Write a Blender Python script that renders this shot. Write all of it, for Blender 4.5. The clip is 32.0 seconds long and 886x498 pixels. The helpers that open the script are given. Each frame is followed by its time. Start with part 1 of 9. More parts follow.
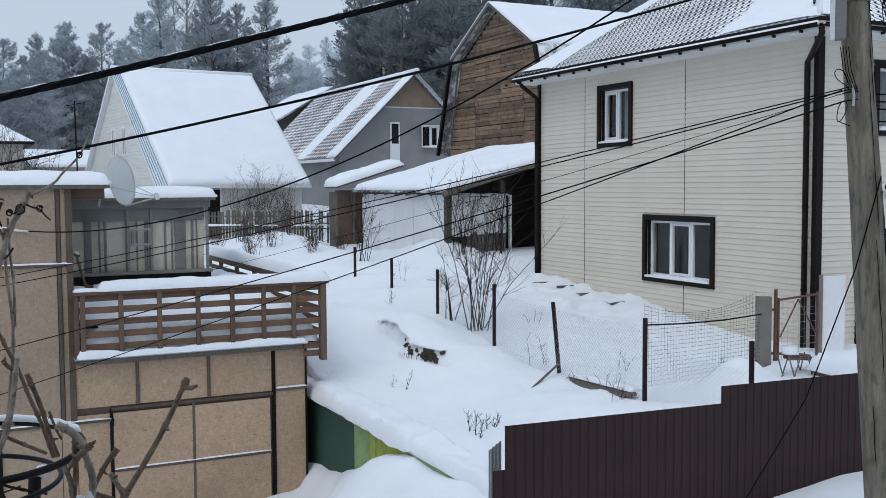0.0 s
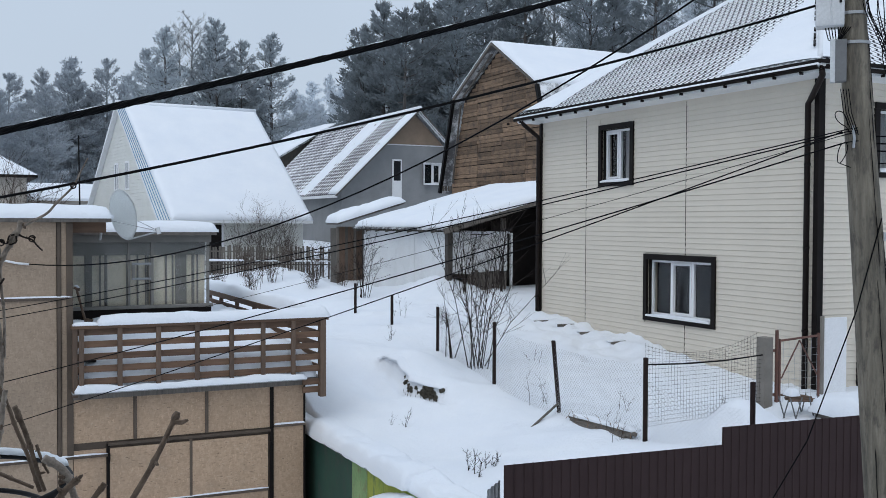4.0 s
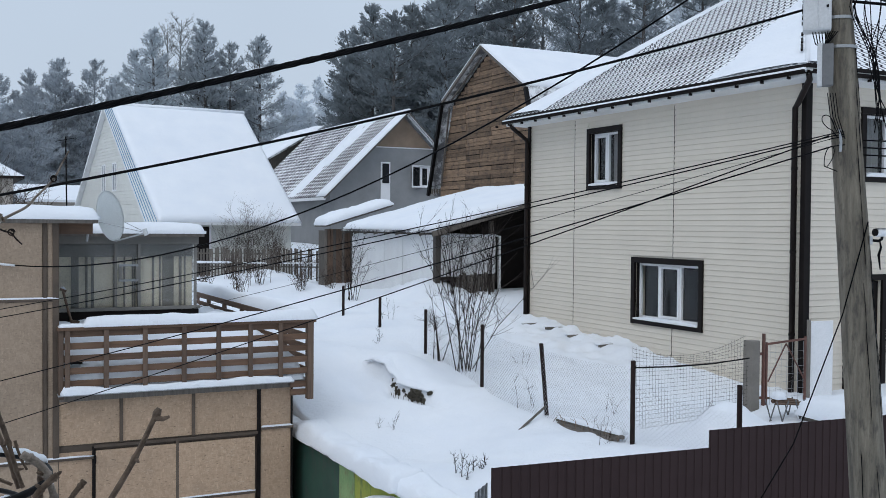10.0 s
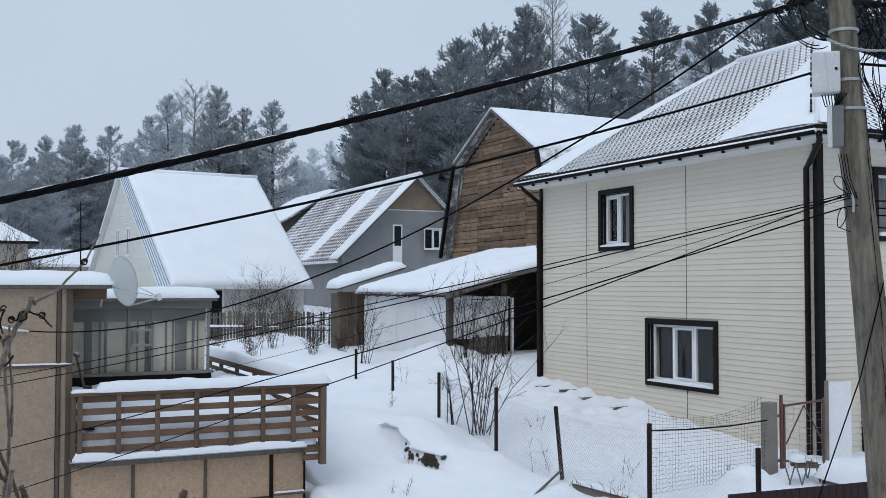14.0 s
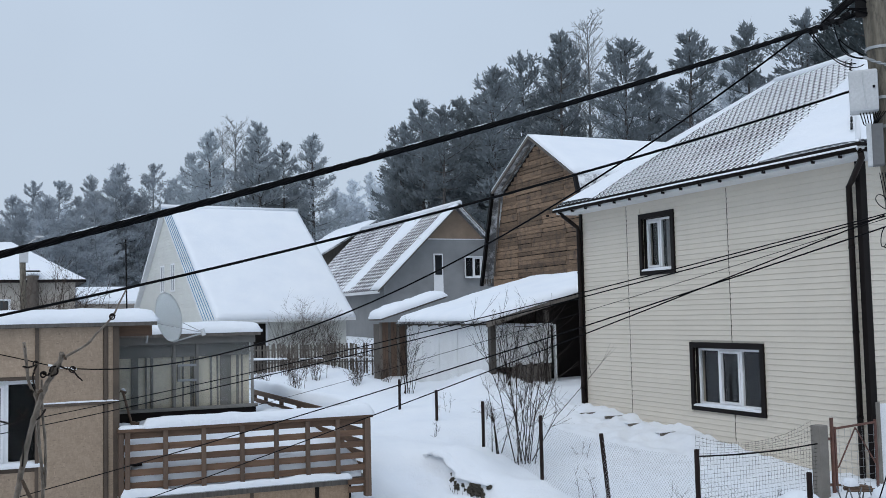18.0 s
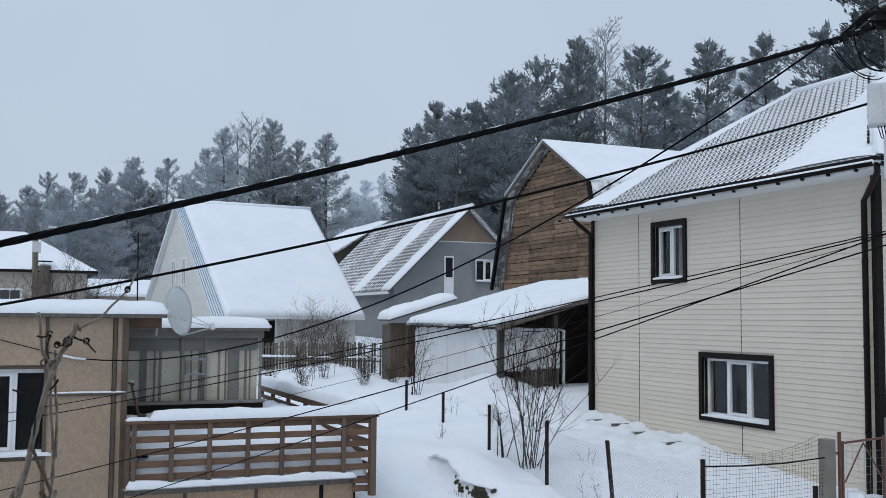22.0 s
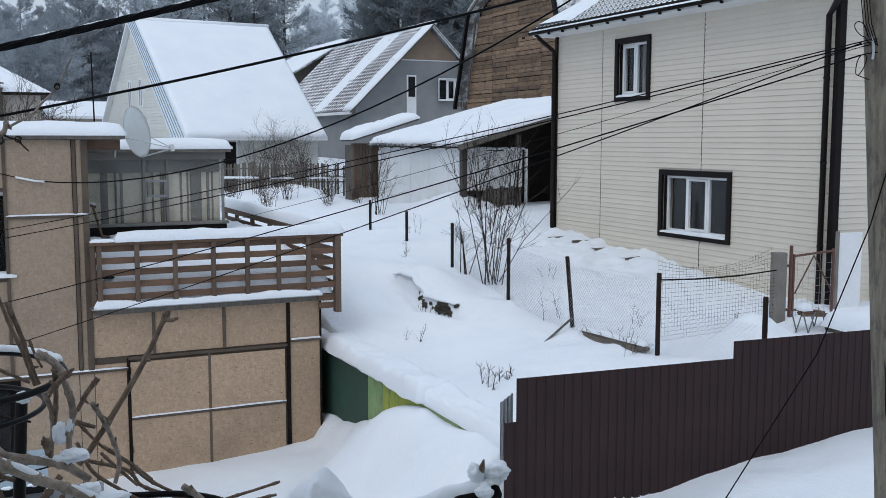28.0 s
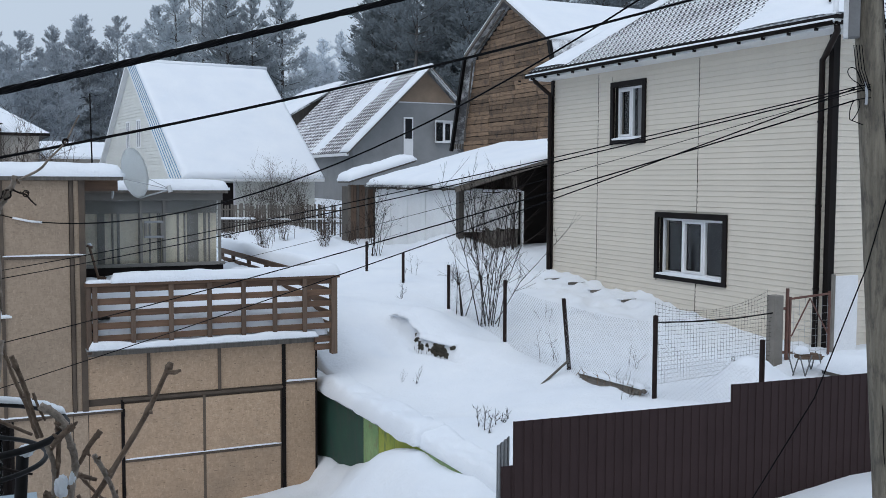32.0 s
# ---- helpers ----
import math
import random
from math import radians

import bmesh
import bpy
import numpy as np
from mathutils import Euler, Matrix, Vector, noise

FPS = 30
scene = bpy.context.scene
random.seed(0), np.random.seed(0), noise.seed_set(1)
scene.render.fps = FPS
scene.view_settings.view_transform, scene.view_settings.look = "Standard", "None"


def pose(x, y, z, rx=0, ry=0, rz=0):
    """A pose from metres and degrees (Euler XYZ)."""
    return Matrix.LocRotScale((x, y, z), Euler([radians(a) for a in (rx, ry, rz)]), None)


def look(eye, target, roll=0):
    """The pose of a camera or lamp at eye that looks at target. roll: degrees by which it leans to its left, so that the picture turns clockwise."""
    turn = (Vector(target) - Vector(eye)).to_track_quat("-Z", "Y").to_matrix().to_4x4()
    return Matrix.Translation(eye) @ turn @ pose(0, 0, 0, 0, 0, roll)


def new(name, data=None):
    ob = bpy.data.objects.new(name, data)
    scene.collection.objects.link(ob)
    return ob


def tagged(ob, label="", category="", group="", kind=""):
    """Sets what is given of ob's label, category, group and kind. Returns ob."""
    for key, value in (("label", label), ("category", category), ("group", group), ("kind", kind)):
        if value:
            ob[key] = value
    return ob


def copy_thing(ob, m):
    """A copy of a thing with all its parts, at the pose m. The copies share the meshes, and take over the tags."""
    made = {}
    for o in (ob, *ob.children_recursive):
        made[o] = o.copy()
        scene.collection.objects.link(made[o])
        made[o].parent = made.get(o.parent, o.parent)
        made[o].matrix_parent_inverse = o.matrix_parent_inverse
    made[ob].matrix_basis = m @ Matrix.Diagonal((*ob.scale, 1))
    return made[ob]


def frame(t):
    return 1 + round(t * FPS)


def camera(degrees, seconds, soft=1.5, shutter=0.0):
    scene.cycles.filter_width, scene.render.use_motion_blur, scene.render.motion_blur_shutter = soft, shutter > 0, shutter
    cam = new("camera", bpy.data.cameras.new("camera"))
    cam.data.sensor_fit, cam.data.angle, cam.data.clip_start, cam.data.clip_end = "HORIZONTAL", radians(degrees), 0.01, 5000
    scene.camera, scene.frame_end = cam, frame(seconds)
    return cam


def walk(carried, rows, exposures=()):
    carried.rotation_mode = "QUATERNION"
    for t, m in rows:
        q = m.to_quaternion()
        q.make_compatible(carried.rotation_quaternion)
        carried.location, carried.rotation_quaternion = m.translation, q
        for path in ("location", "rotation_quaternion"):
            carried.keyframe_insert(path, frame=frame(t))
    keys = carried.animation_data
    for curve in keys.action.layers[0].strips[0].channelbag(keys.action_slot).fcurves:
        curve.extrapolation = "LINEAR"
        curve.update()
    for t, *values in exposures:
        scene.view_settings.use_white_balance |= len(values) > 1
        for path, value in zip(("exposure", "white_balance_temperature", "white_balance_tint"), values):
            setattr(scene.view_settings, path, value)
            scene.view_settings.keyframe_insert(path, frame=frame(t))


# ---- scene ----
cam = camera(47.4, 32.0, soft=0.5)
# seconds, place, and tilt, lean, turn of the hand-held camera at an upper window
ROWS = [
    (0, -0, 0, 6, 86.38, 0.32, -26.02), (0.5, 0, -0.001, 6.001, 86.82, 0.3, -25.82), (1, 0.001, 0.003, 6.001, 87.6, 0.2, -25.52),
    (1.5, 0.003, 0.003, 6.002, 88.43, 0.01, -25.24), (2, 0.005, 0.01, 6.001, 88.98, -0.15, -25.12), (2.5, 0.005, 0.005, 5.999, 89.02, -0.38, -25.23),
    (3, 0.007, 0.004, 6, 88.87, -0.42, -25.48), (3.5, 0.007, 0.004, 5.999, 88.67, -0.38, -25.77), (5.5, 0.01, 0.004, 5.991, 87.98, -0.1, -26.09),
    (6, 0.01, 0.004, 5.989, 87.73, -0.22, -25.88), (6.5, 0.008, 0.004, 5.991, 87.58, -0.32, -25.64), (7, 0.007, 0.005, 5.995, 87.51, -0.34, -25.46),
    (7.5, 0.009, 0.007, 5.99, 87.44, -0.32, -25.38), (8, 0.011, 0.003, 5.988, 87.34, -0.2, -25.43), (8.5, 0.013, -0.001, 5.988, 87.24, -0.15, -25.52),
    (9, 0.014, -0.004, 5.991, 87.34, -0.19, -25.65), (9.5, 0.013, 0, 5.991, 87.76, -0.29, -25.97), (10, 0.013, 0.008, 5.991, 88.67, -0.47, -26.59),
    (10.5, 0.012, 0.026, 5.998, 90.17, -0.58, -27.39), (11, 0.01, 0.022, 6.007, 92.08, -0.58, -28.23), (11.5, 0.015, 0.021, 6.017, 94.02, -0.4, -28.82),
    (12, 0.017, 0.022, 6.02, 95.45, -0.17, -28.91), (12.5, 0.013, 0.019, 6.02, 95.96, 0.04, -28.54), (13, 0.005, 0.018, 6.014, 95.4, 0.1, -27.72),
    (13.5, 0.002, 0.015, 6.016, 94.04, 0.06, -26.71), (14, -0, 0.009, 6.006, 92.17, -0.06, -25.91), (14.5, 0.01, -0.001, 6.006, 90.15, -0.28, -25.49),
    (16.5, 0.02, -0.02, 6.002, 87.23, -0.01, -25.18), (17, 0.016, -0.022, 6.008, 88.71, 0.54, -24.50), (17.5, 0.011, -0.022, 6.016, 90.94, 1.05, -23.91),
    (18, 0.012, -0.021, 6.021, 93.79, 1.29, -23.50), (18.5, 0.013, -0.022, 6.026, 97.27, 1.57, -23.12), (19, 0.014, -0.022, 6.032, 101.11, 1.63, -22.73),
    (19.5, 0.015, -0.02, 6.036, 104.83, 1.38, -22.34), (20, 0.016, -0.02, 6.038, 107.46, 1.22, -22.07), (20.5, 0.015, -0.019, 6.038, 107.75, 0.92, -22.12),
    (21, 0.013, -0.018, 6.034, 105.05, 0.56, -22.42), (21.5, 0.01, -0.016, 6.022, 99.93, 0.11, -22.78), (22, 0.009, -0.013, 6.004, 93.95, -0.47, -22.99),
    (22.5, 0.014, -0.008, 5.989, 88.87, -0.74, -23.01), (23, 0.017, -0.008, 5.973, 85.36, -0.83, -23.02), (23.5, 0.017, -0.006, 5.969, 83.46, -0.87, -23),
    (24, 0.019, -0.006, 5.968, 82.38, -0.72, -22.97), (24.5, 0.019, -0.006, 5.97, 81.89, -0.6, -22.95), (25, 0.018, -0.007, 5.971, 81.82, -0.49, -23.08),
    (25.5, 0.021, -0.008, 5.973, 81.99, -0.31, -23.38), (27.5, 0.029, -0.018, 5.981, 83.42, 0.02, -24.92), (28, 0.029, -0.018, 5.983, 83.8, -0.04, -25.05),
    (28.5, 0.029, -0.019, 5.985, 84.11, -0.11, -25.13), (29, 0.027, -0.02, 5.986, 84.37, -0.15, -25.18), (29.5, 0.027, -0.02, 5.987, 84.62, -0.22, -25.25),
    (30, 0.027, -0.021, 5.989, 84.88, -0.26, -25.32), (30.5, 0.027, -0.022, 5.989, 85.22, -0.23, -25.4), (31, 0.024, -0.024, 5.993, 85.56, -0.24, -25.39),
    (31.5, 0.022, -0.024, 5.994, 85.89, -0.23, -25.33), (32, 0.021, -0.023, 5.995, 86.13, -0.23, -25.25),
]
walk(cam, [(t, pose(x, y, z, a, b, c)) for t, x, y, z, a, b, c in ROWS],
     exposures=((0, 0.0), (17.5, 0.0), (18.5, -0.03), (19, -0.07), (20, -0.15), (21, -0.25), (21.5, -0.17), (22, -0.07), (23, 0.0), (32, 0.0)))

# overcast winter sky with a little soft direct light
world = bpy.data.worlds.new("overcast_sky")
scene.world = world
world.use_nodes = True
wn, wl = world.node_tree.nodes, world.node_tree.links
wn.clear()
sky = wn.new("ShaderNodeTexSky")
sky.sky_type = "NISHITA"
sky.sun_disc = False
sky.sun_elevation = radians(32)
sky.sun_rotation = radians(215)
sky.air_density, sky.dust_density, sky.ozone_density = 1.0, 4.0, 2.0
wc = wn.new("ShaderNodeTexCoord")
sep = wn.new("ShaderNodeSeparateXYZ")
wl.new(wc.outputs["Generated"], sep.inputs[0])
ramp = wn.new("ShaderNodeValToRGB")
ramp.color_ramp.elements[0].position, ramp.color_ramp.elements[0].color = 0.0, (0.53, 0.62, 0.735, 1)
ramp.color_ramp.elements[1].position, ramp.color_ramp.elements[1].color = 0.95, (0.80, 0.93, 1.12, 1)
mid_sky = ramp.color_ramp.elements.new(0.55)
mid_sky.color = (0.512, 0.62, 0.77, 1)
wl.new(sep.outputs["Z"], ramp.inputs["Fac"])
cloud = wn.new("ShaderNodeTexNoise")
cloud.inputs["Scale"].default_value, cloud.inputs["Detail"].default_value = 1.6, 4.0
wl.new(wc.outputs["Generated"], cloud.inputs["Vector"])
cl = wn.new("ShaderNodeMapRange")
cl.inputs["From Min"].default_value, cl.inputs["From Max"].default_value = 0.3, 0.7
cl.inputs["To Min"].default_value, cl.inputs["To Max"].default_value = 0.93, 1.06
wl.new(cloud.outputs["Fac"], cl.inputs["Value"])
mul = wn.new("ShaderNodeVectorMath")
mul.operation = "SCALE"
wl.new(ramp.outputs["Color"], mul.inputs[0])
wl.new(cl.outputs["Result"], mul.inputs["Scale"])
bg_cloud = wn.new("ShaderNodeBackground")
bg_cloud.inputs["Strength"].default_value = 1.08
wl.new(mul.outputs[0], bg_cloud.inputs["Color"])
bg_sky = wn.new("ShaderNodeBackground")
bg_sky.inputs["Strength"].default_value = 0.05
wl.new(sky.outputs["Color"], bg_sky.inputs["Color"])
add = wn.new("ShaderNodeMixShader")
add.inputs[0].default_value = 0.1
wl.new(bg_cloud.outputs[0], add.inputs[1])
wl.new(bg_sky.outputs[0], add.inputs[2])
wo = wn.new("ShaderNodeOutputWorld")
wl.new(add.outputs[0], wo.inputs["Surface"])

sun_data = bpy.data.lights.new("sun", "SUN")
sun_data.energy, sun_data.angle, sun_data.color = 0.72, radians(40), (1.0, 0.985, 0.97)
sun = new("sun", sun_data)
sun.matrix_world = look((-30, -25, 45), (0, 0, 0))

# ---- materials ----
def node_mat(name):
    m = bpy.data.materials.new(name)
    m.use_nodes = True
    nt = m.node_tree
    return m, nt.nodes, nt.links, nt.nodes["Principled BSDF"]


def noise_node(n, l, vec, scale, detail=4.0, rough=0.55, stretch=None):
    t = n.new("ShaderNodeTexNoise")
    t.inputs["Scale"].default_value, t.inputs["Detail"].default_value, t.inputs["Roughness"].default_value = scale, detail, rough
    if stretch:
        mp = n.new("ShaderNodeMapping")
        mp.inputs["Scale"].default_value = stretch
        l.new(vec, mp.inputs["Vector"])
        vec = mp.outputs["Vector"]
    l.new(vec, t.inputs["Vector"])
    return t.outputs["Fac"]


def mix_node(n, l, fac, a, b, blend="MIX"):
    x = n.new("ShaderNodeMix")
    x.data_type, x.blend_type = "RGBA", blend
    for sock, v in ((0, fac), (6, a), (7, b)):
        if isinstance(v, (int, float)):
            x.inputs[sock].default_value = v
        elif isinstance(v, tuple):
            x.inputs[sock].default_value = (*v, 1)
        else:
            l.new(v, x.inputs[sock])
    return x.outputs[2]


def ramp_node(n, l, fac, lo, hi):
    r = n.new("ShaderNodeMapRange")
    r.inputs["From Min"].default_value, r.inputs["From Max"].default_value = lo, hi
    r.clamp = True
    l.new(fac, r.inputs["Value"])
    return r.outputs["Result"]


def surface(name, a, b, rough=0.7, scale=6.0, fine=60.0, bump=0.3, dist=0.004, metal=0.0, stain=None, stain_amount=0.35,
            stretch=None, piece=0.0, spec=0.5, rough_var=0.12, stain_scale=0.0, stain_stretch=None):
    """Two colours mixed by a broad and a fine noise, an optional stain, and fine relief."""
    m, n, l, p = node_mat(name)
    vec = n.new("ShaderNodeTexCoord").outputs["Object"]
    broad = noise_node(n, l, vec, scale, 5, 0.6, stretch)
    grain = noise_node(n, l, vec, fine, 3, 0.6, stretch)
    col = mix_node(n, l, ramp_node(n, l, broad, 0.3, 0.7), a, b)
    g = n.new("ShaderNodeMapRange")
    g.inputs["To Min"].default_value, g.inputs["To Max"].default_value = 0.8, 1.2
    l.new(grain, g.inputs["Value"])
    sc = n.new("ShaderNodeVectorMath")
    sc.operation = "SCALE"
    l.new(col, sc.inputs[0])
    l.new(g.outputs["Result"], sc.inputs["Scale"])
    col = sc.outputs[0]
    if stain:
        st = ramp_node(n, l, noise_node(n, l, vec, stain_scale or scale * 0.35, 6, 0.7, stain_stretch), 0.5, 0.66)
        k = n.new("ShaderNodeMath")
        k.operation = "MULTIPLY"
        k.inputs[1].default_value = stain_amount
        l.new(st, k.inputs[0])
        col = mix_node(n, l, k.outputs[0], col, stain)
    if piece:
        rnd = n.new("ShaderNodeObjectInfo").outputs["Random"]
        q = n.new("ShaderNodeMapRange")
        q.inputs["To Min"].default_value, q.inputs["To Max"].default_value = 1 - piece, 1 + piece
        l.new(rnd, q.inputs["Value"])
        s2 = n.new("ShaderNodeVectorMath")
        s2.operation = "SCALE"
        l.new(col, s2.inputs[0])
        l.new(q.outputs["Result"], s2.inputs["Scale"])
        col = s2.outputs[0]
    l.new(col, p.inputs["Base Color"])
    rr = n.new("ShaderNodeMapRange")
    rr.inputs["To Min"].default_value, rr.inputs["To Max"].default_value = max(0.03, rough - rough_var), min(1, rough + rough_var)
    l.new(broad, rr.inputs["Value"])
    l.new(rr.outputs["Result"], p.inputs["Roughness"])
    p.inputs["Metallic"].default_value = metal
    p.inputs["Specular IOR Level"].default_value = spec
    if bump:
        bp = n.new("ShaderNodeBump")
        bp.inputs["Strength"].default_value, bp.inputs["Distance"].default_value = bump, dist
        l.new(grain, bp.inputs["Height"])
        l.new(bp.outputs["Normal"], p.inputs["Normal"])
    return m


def snow_material(name, fine=1.0, deep=1.0):
    """Snow; fine shrinks its relief and deep scales how far it stands out."""
    m, n, l, p = node_mat(name)
    vec = n.new("ShaderNodeTexCoord").outputs["Object"]
    a = noise_node(n, l, vec, 0.9, 6, 0.6)
    b = noise_node(n, l, vec, 18 * fine, 4, 0.6)
    c = noise_node(n, l, vec, 160 * fine, 2, 0.5)
    l.new(mix_node(n, l, ramp_node(n, l, a, 0.3, 0.7), (0.765, 0.80, 0.85), (0.825, 0.85, 0.882)), p.inputs["Base Color"])
    p.inputs["Roughness"].default_value = 0.75
    p.inputs["Specular IOR Level"].default_value = 0.25
    b1 = n.new("ShaderNodeBump")
    b1.inputs["Strength"].default_value, b1.inputs["Distance"].default_value = 0.5, 0.07 * deep / fine ** 0.5
    l.new(mix_node(n, l, 0.6, b, noise_node(n, l, vec, 4.0 * fine, 5, 0.6)), b1.inputs["Height"])
    b2 = n.new("ShaderNodeBump")
    b2.inputs["Strength"].default_value, b2.inputs["Distance"].default_value = 0.25, 0.006 / fine
    l.new(c, b2.inputs["Height"])
    l.new(b1.outputs["Normal"], b2.inputs["Normal"])
    l.new(b2.outputs["Normal"], p.inputs["Normal"])
    return m


def osb_material(name, c0, c1, fleck=0.25):
    """Pressed-strand board: random flakes in several tans between c0 and c1."""
    m, n, l, p = node_mat(name)
    vec = n.new("ShaderNodeTexCoord").outputs["Object"]
    warp = noise_node(n, l, vec, 9, 2)
    mp = n.new("ShaderNodeMapping")
    mp.inputs["Scale"].default_value = (30, 30, 12)
    l.new(vec, mp.inputs["Vector"])
    vo = n.new("ShaderNodeTexVoronoi")
    vo.inputs["Scale"].default_value = 1.6
    l.new(mp.outputs["Vector"], vo.inputs["Vector"])
    mp2 = n.new("ShaderNodeMapping")
    mp2.inputs["Scale"].default_value = (16, 16, 34)
    mp2.inputs["Rotation"].default_value = (0.3, 0.8, 0.2)
    l.new(vec, mp2.inputs["Vector"])
    vo2 = n.new("ShaderNodeTexVoronoi")
    vo2.inputs["Scale"].default_value = 1.5
    l.new(mp2.outputs["Vector"], vo2.inputs["Vector"])
    s1 = n.new("ShaderNodeSeparateColor")
    l.new(vo.outputs["Color"], s1.inputs[0])
    s2 = n.new("ShaderNodeSeparateColor")
    l.new(vo2.outputs["Color"], s2.inputs[0])
    av = n.new("ShaderNodeMath")
    av.operation = "MULTIPLY_ADD"
    av.inputs[1].default_value = 0.5
    hf = n.new("ShaderNodeMath")
    hf.operation = "MULTIPLY"
    hf.inputs[1].default_value = 0.5
    l.new(s2.outputs[0], hf.inputs[0])
    l.new(s1.outputs[0], av.inputs[0])
    l.new(hf.outputs[0], av.inputs[2])
    col = mix_node(n, l, ramp_node(n, l, av.outputs[0], 0.15, 0.85), c0, c1)
    dark = ramp_node(n, l, s1.outputs[1], 0.95, 0.99)
    col = mix_node(n, l, dark, col, tuple(1.12 * c for c in c1))
    for sc_, lo_, hi_, tint in (((46, 46, 16), 0.66, 0.76, tuple(fleck * c + (1 - fleck) * c1[i] for i, c in enumerate((0.53, 0.41, 0.30)))), ((16, 16, 44), 0.64, 0.72, tuple(fleck * c + (1 - fleck) * c1[i] for i, c in enumerate((0.51, 0.395, 0.29)))), ((13, 13, 60), 0.36, 0.26, tuple((0.9 - 0.6 * fleck) * c for c in c0))):
        col = mix_node(n, l, ramp_node(n, l, noise_node(n, l, vec, 1.0, 2, 0.5, sc_), lo_, hi_), col, tint)
    st = ramp_node(n, l, noise_node(n, l, vec, 0.8, 6, 0.7), 0.48, 0.75)
    k = n.new("ShaderNodeMath")
    k.operation = "MULTIPLY"
    k.inputs[1].default_value = 0.5
    l.new(st, k.inputs[0])
    col = mix_node(n, l, k.outputs[0], col, (0.20, 0.155, 0.115))
    rnd = n.new("ShaderNodeObjectInfo").outputs["Random"]
    q = n.new("ShaderNodeMapRange")
    q.inputs["To Min"].default_value, q.inputs["To Max"].default_value = 0.88, 1.12
    l.new(rnd, q.inputs["Value"])
    sc = n.new("ShaderNodeVectorMath")
    sc.operation = "SCALE"
    l.new(col, sc.inputs[0])
    l.new(q.outputs["Result"], sc.inputs["Scale"])
    l.new(sc.outputs[0], p.inputs["Base Color"])
    p.inputs["Roughness"].default_value = 0.8
    bp = n.new("ShaderNodeBump")
    bp.inputs["Strength"].default_value, bp.inputs["Distance"].default_value = 0.3, 0.003
    l.new(av.outputs[0], bp.inputs["Height"])
    l.new(bp.outputs["Normal"], p.inputs["Normal"])
    return m


def dusted(name, base, base2, snow_lo, snow_hi, scale=1.5, rough=0.6, stretch=None, metal=0.0):
    """A surface on which thin snow lies in patches with uneven edges."""
    m, n, l, p = node_mat(name)
    vec = n.new("ShaderNodeTexCoord").outputs["Object"]
    broad = noise_node(n, l, vec, scale, 6, 0.65, stretch)
    fine = noise_node(n, l, vec, 45, 4, 0.6)
    col = mix_node(n, l, fine, base, base2)
    s = n.new("ShaderNodeMath")
    s.operation = "MULTIPLY_ADD"
    s.inputs[1].default_value = 0.35
    l.new(fine, s.inputs[0])
    l.new(broad, s.inputs[2])
    fac = ramp_node(n, l, s.outputs[0], snow_lo, snow_hi)
    l.new(mix_node(n, l, fac, col, (0.82, 0.835, 0.85)), p.inputs["Base Color"])
    p.inputs["Roughness"].default_value = rough
    p.inputs["Metallic"].default_value = metal
    bp = n.new("ShaderNodeBump")
    bp.inputs["Strength"].default_value, bp.inputs["Distance"].default_value = 0.5, 0.01
    l.new(s.outputs[0], bp.inputs["Height"])
    l.new(bp.outputs["Normal"], p.inputs["Normal"])
    return m


def glass_material(name, tint=(0.93, 0.95, 0.96)):
    m, n, l, p = node_mat(name)
    p.inputs["Base Color"].default_value = (*tint, 1)
    p.inputs["Transmission Weight"].default_value = 1.0
    p.inputs["Roughness"].default_value = 0.02
    p.inputs["IOR"].default_value = 1.27
    return m


def tile_material(name, dark, dark2, pan_w, step_w, wave, rise, z0, lo, hi, broad_w=0.9, broad_s=0.7, axis="", origin=0.0, drifts=()):
    """Dark profiled roofing with dry snow caught in the pans and behind each step."""
    m, n, l, p = node_mat(name)
    vec = n.new("ShaderNodeTexCoord").outputs["Object"]
    sx = n.new("ShaderNodeSeparateXYZ")
    l.new(vec, sx.inputs[0])

    def math_(op, a, b=0.0):
        k = n.new("ShaderNodeMath")
        k.operation = op
        for i, v in enumerate((a, b)):
            if isinstance(v, (int, float)):
                k.inputs[i].default_value = v
            else:
                l.new(v, k.inputs[i])
        return k.outputs[0]
    wob = noise_node(n, l, vec, 7, 4, 0.6)
    broad = noise_node(n, l, vec, broad_s, 4, 0.6)
    across = math_("SUBTRACT", sx.outputs[axis], origin) if axis else math_("ADD", sx.outputs["X"], sx.outputs["Y"])
    pan = math_("SINE", math_("MULTIPLY", across, (-1 if axis == "X" else 1) * math.tau / wave))
    step = math_("FRACT", math_("MULTIPLY", math_("SUBTRACT", sx.outputs["Z"], z0), 1 / rise))
    s = math_("ADD", math_("MULTIPLY", pan, -pan_w), math_("MULTIPLY", math_("ABSOLUTE", math_("SUBTRACT", step, 0.45)), step_w))
    s = math_("ADD", s, math_("ADD", math_("MULTIPLY", wob, 0.6), math_("MULTIPLY", broad, broad_w)))
    for ax, ay, az, c0, amount in drifts:
        d = math_("ADD", math_("ADD", math_("MULTIPLY", sx.outputs["X"], ax), math_("MULTIPLY", sx.outputs["Y"], ay)), math_("MULTIPLY", sx.outputs["Z"], az))
        s = math_("ADD", s, math_("MULTIPLY", ramp_node(n, l, math_("ADD", d, c0), 0.0, 1.0), amount))
    fac = ramp_node(n, l, s, lo, hi)
    l.new(mix_node(n, l, fac, mix_node(n, l, broad, dark, dark2), (0.80, 0.82, 0.84)), p.inputs["Base Color"])
    p.inputs["Roughness"].default_value = 0.6
    p.inputs["Specular IOR Level"].default_value = 0.25
    return m


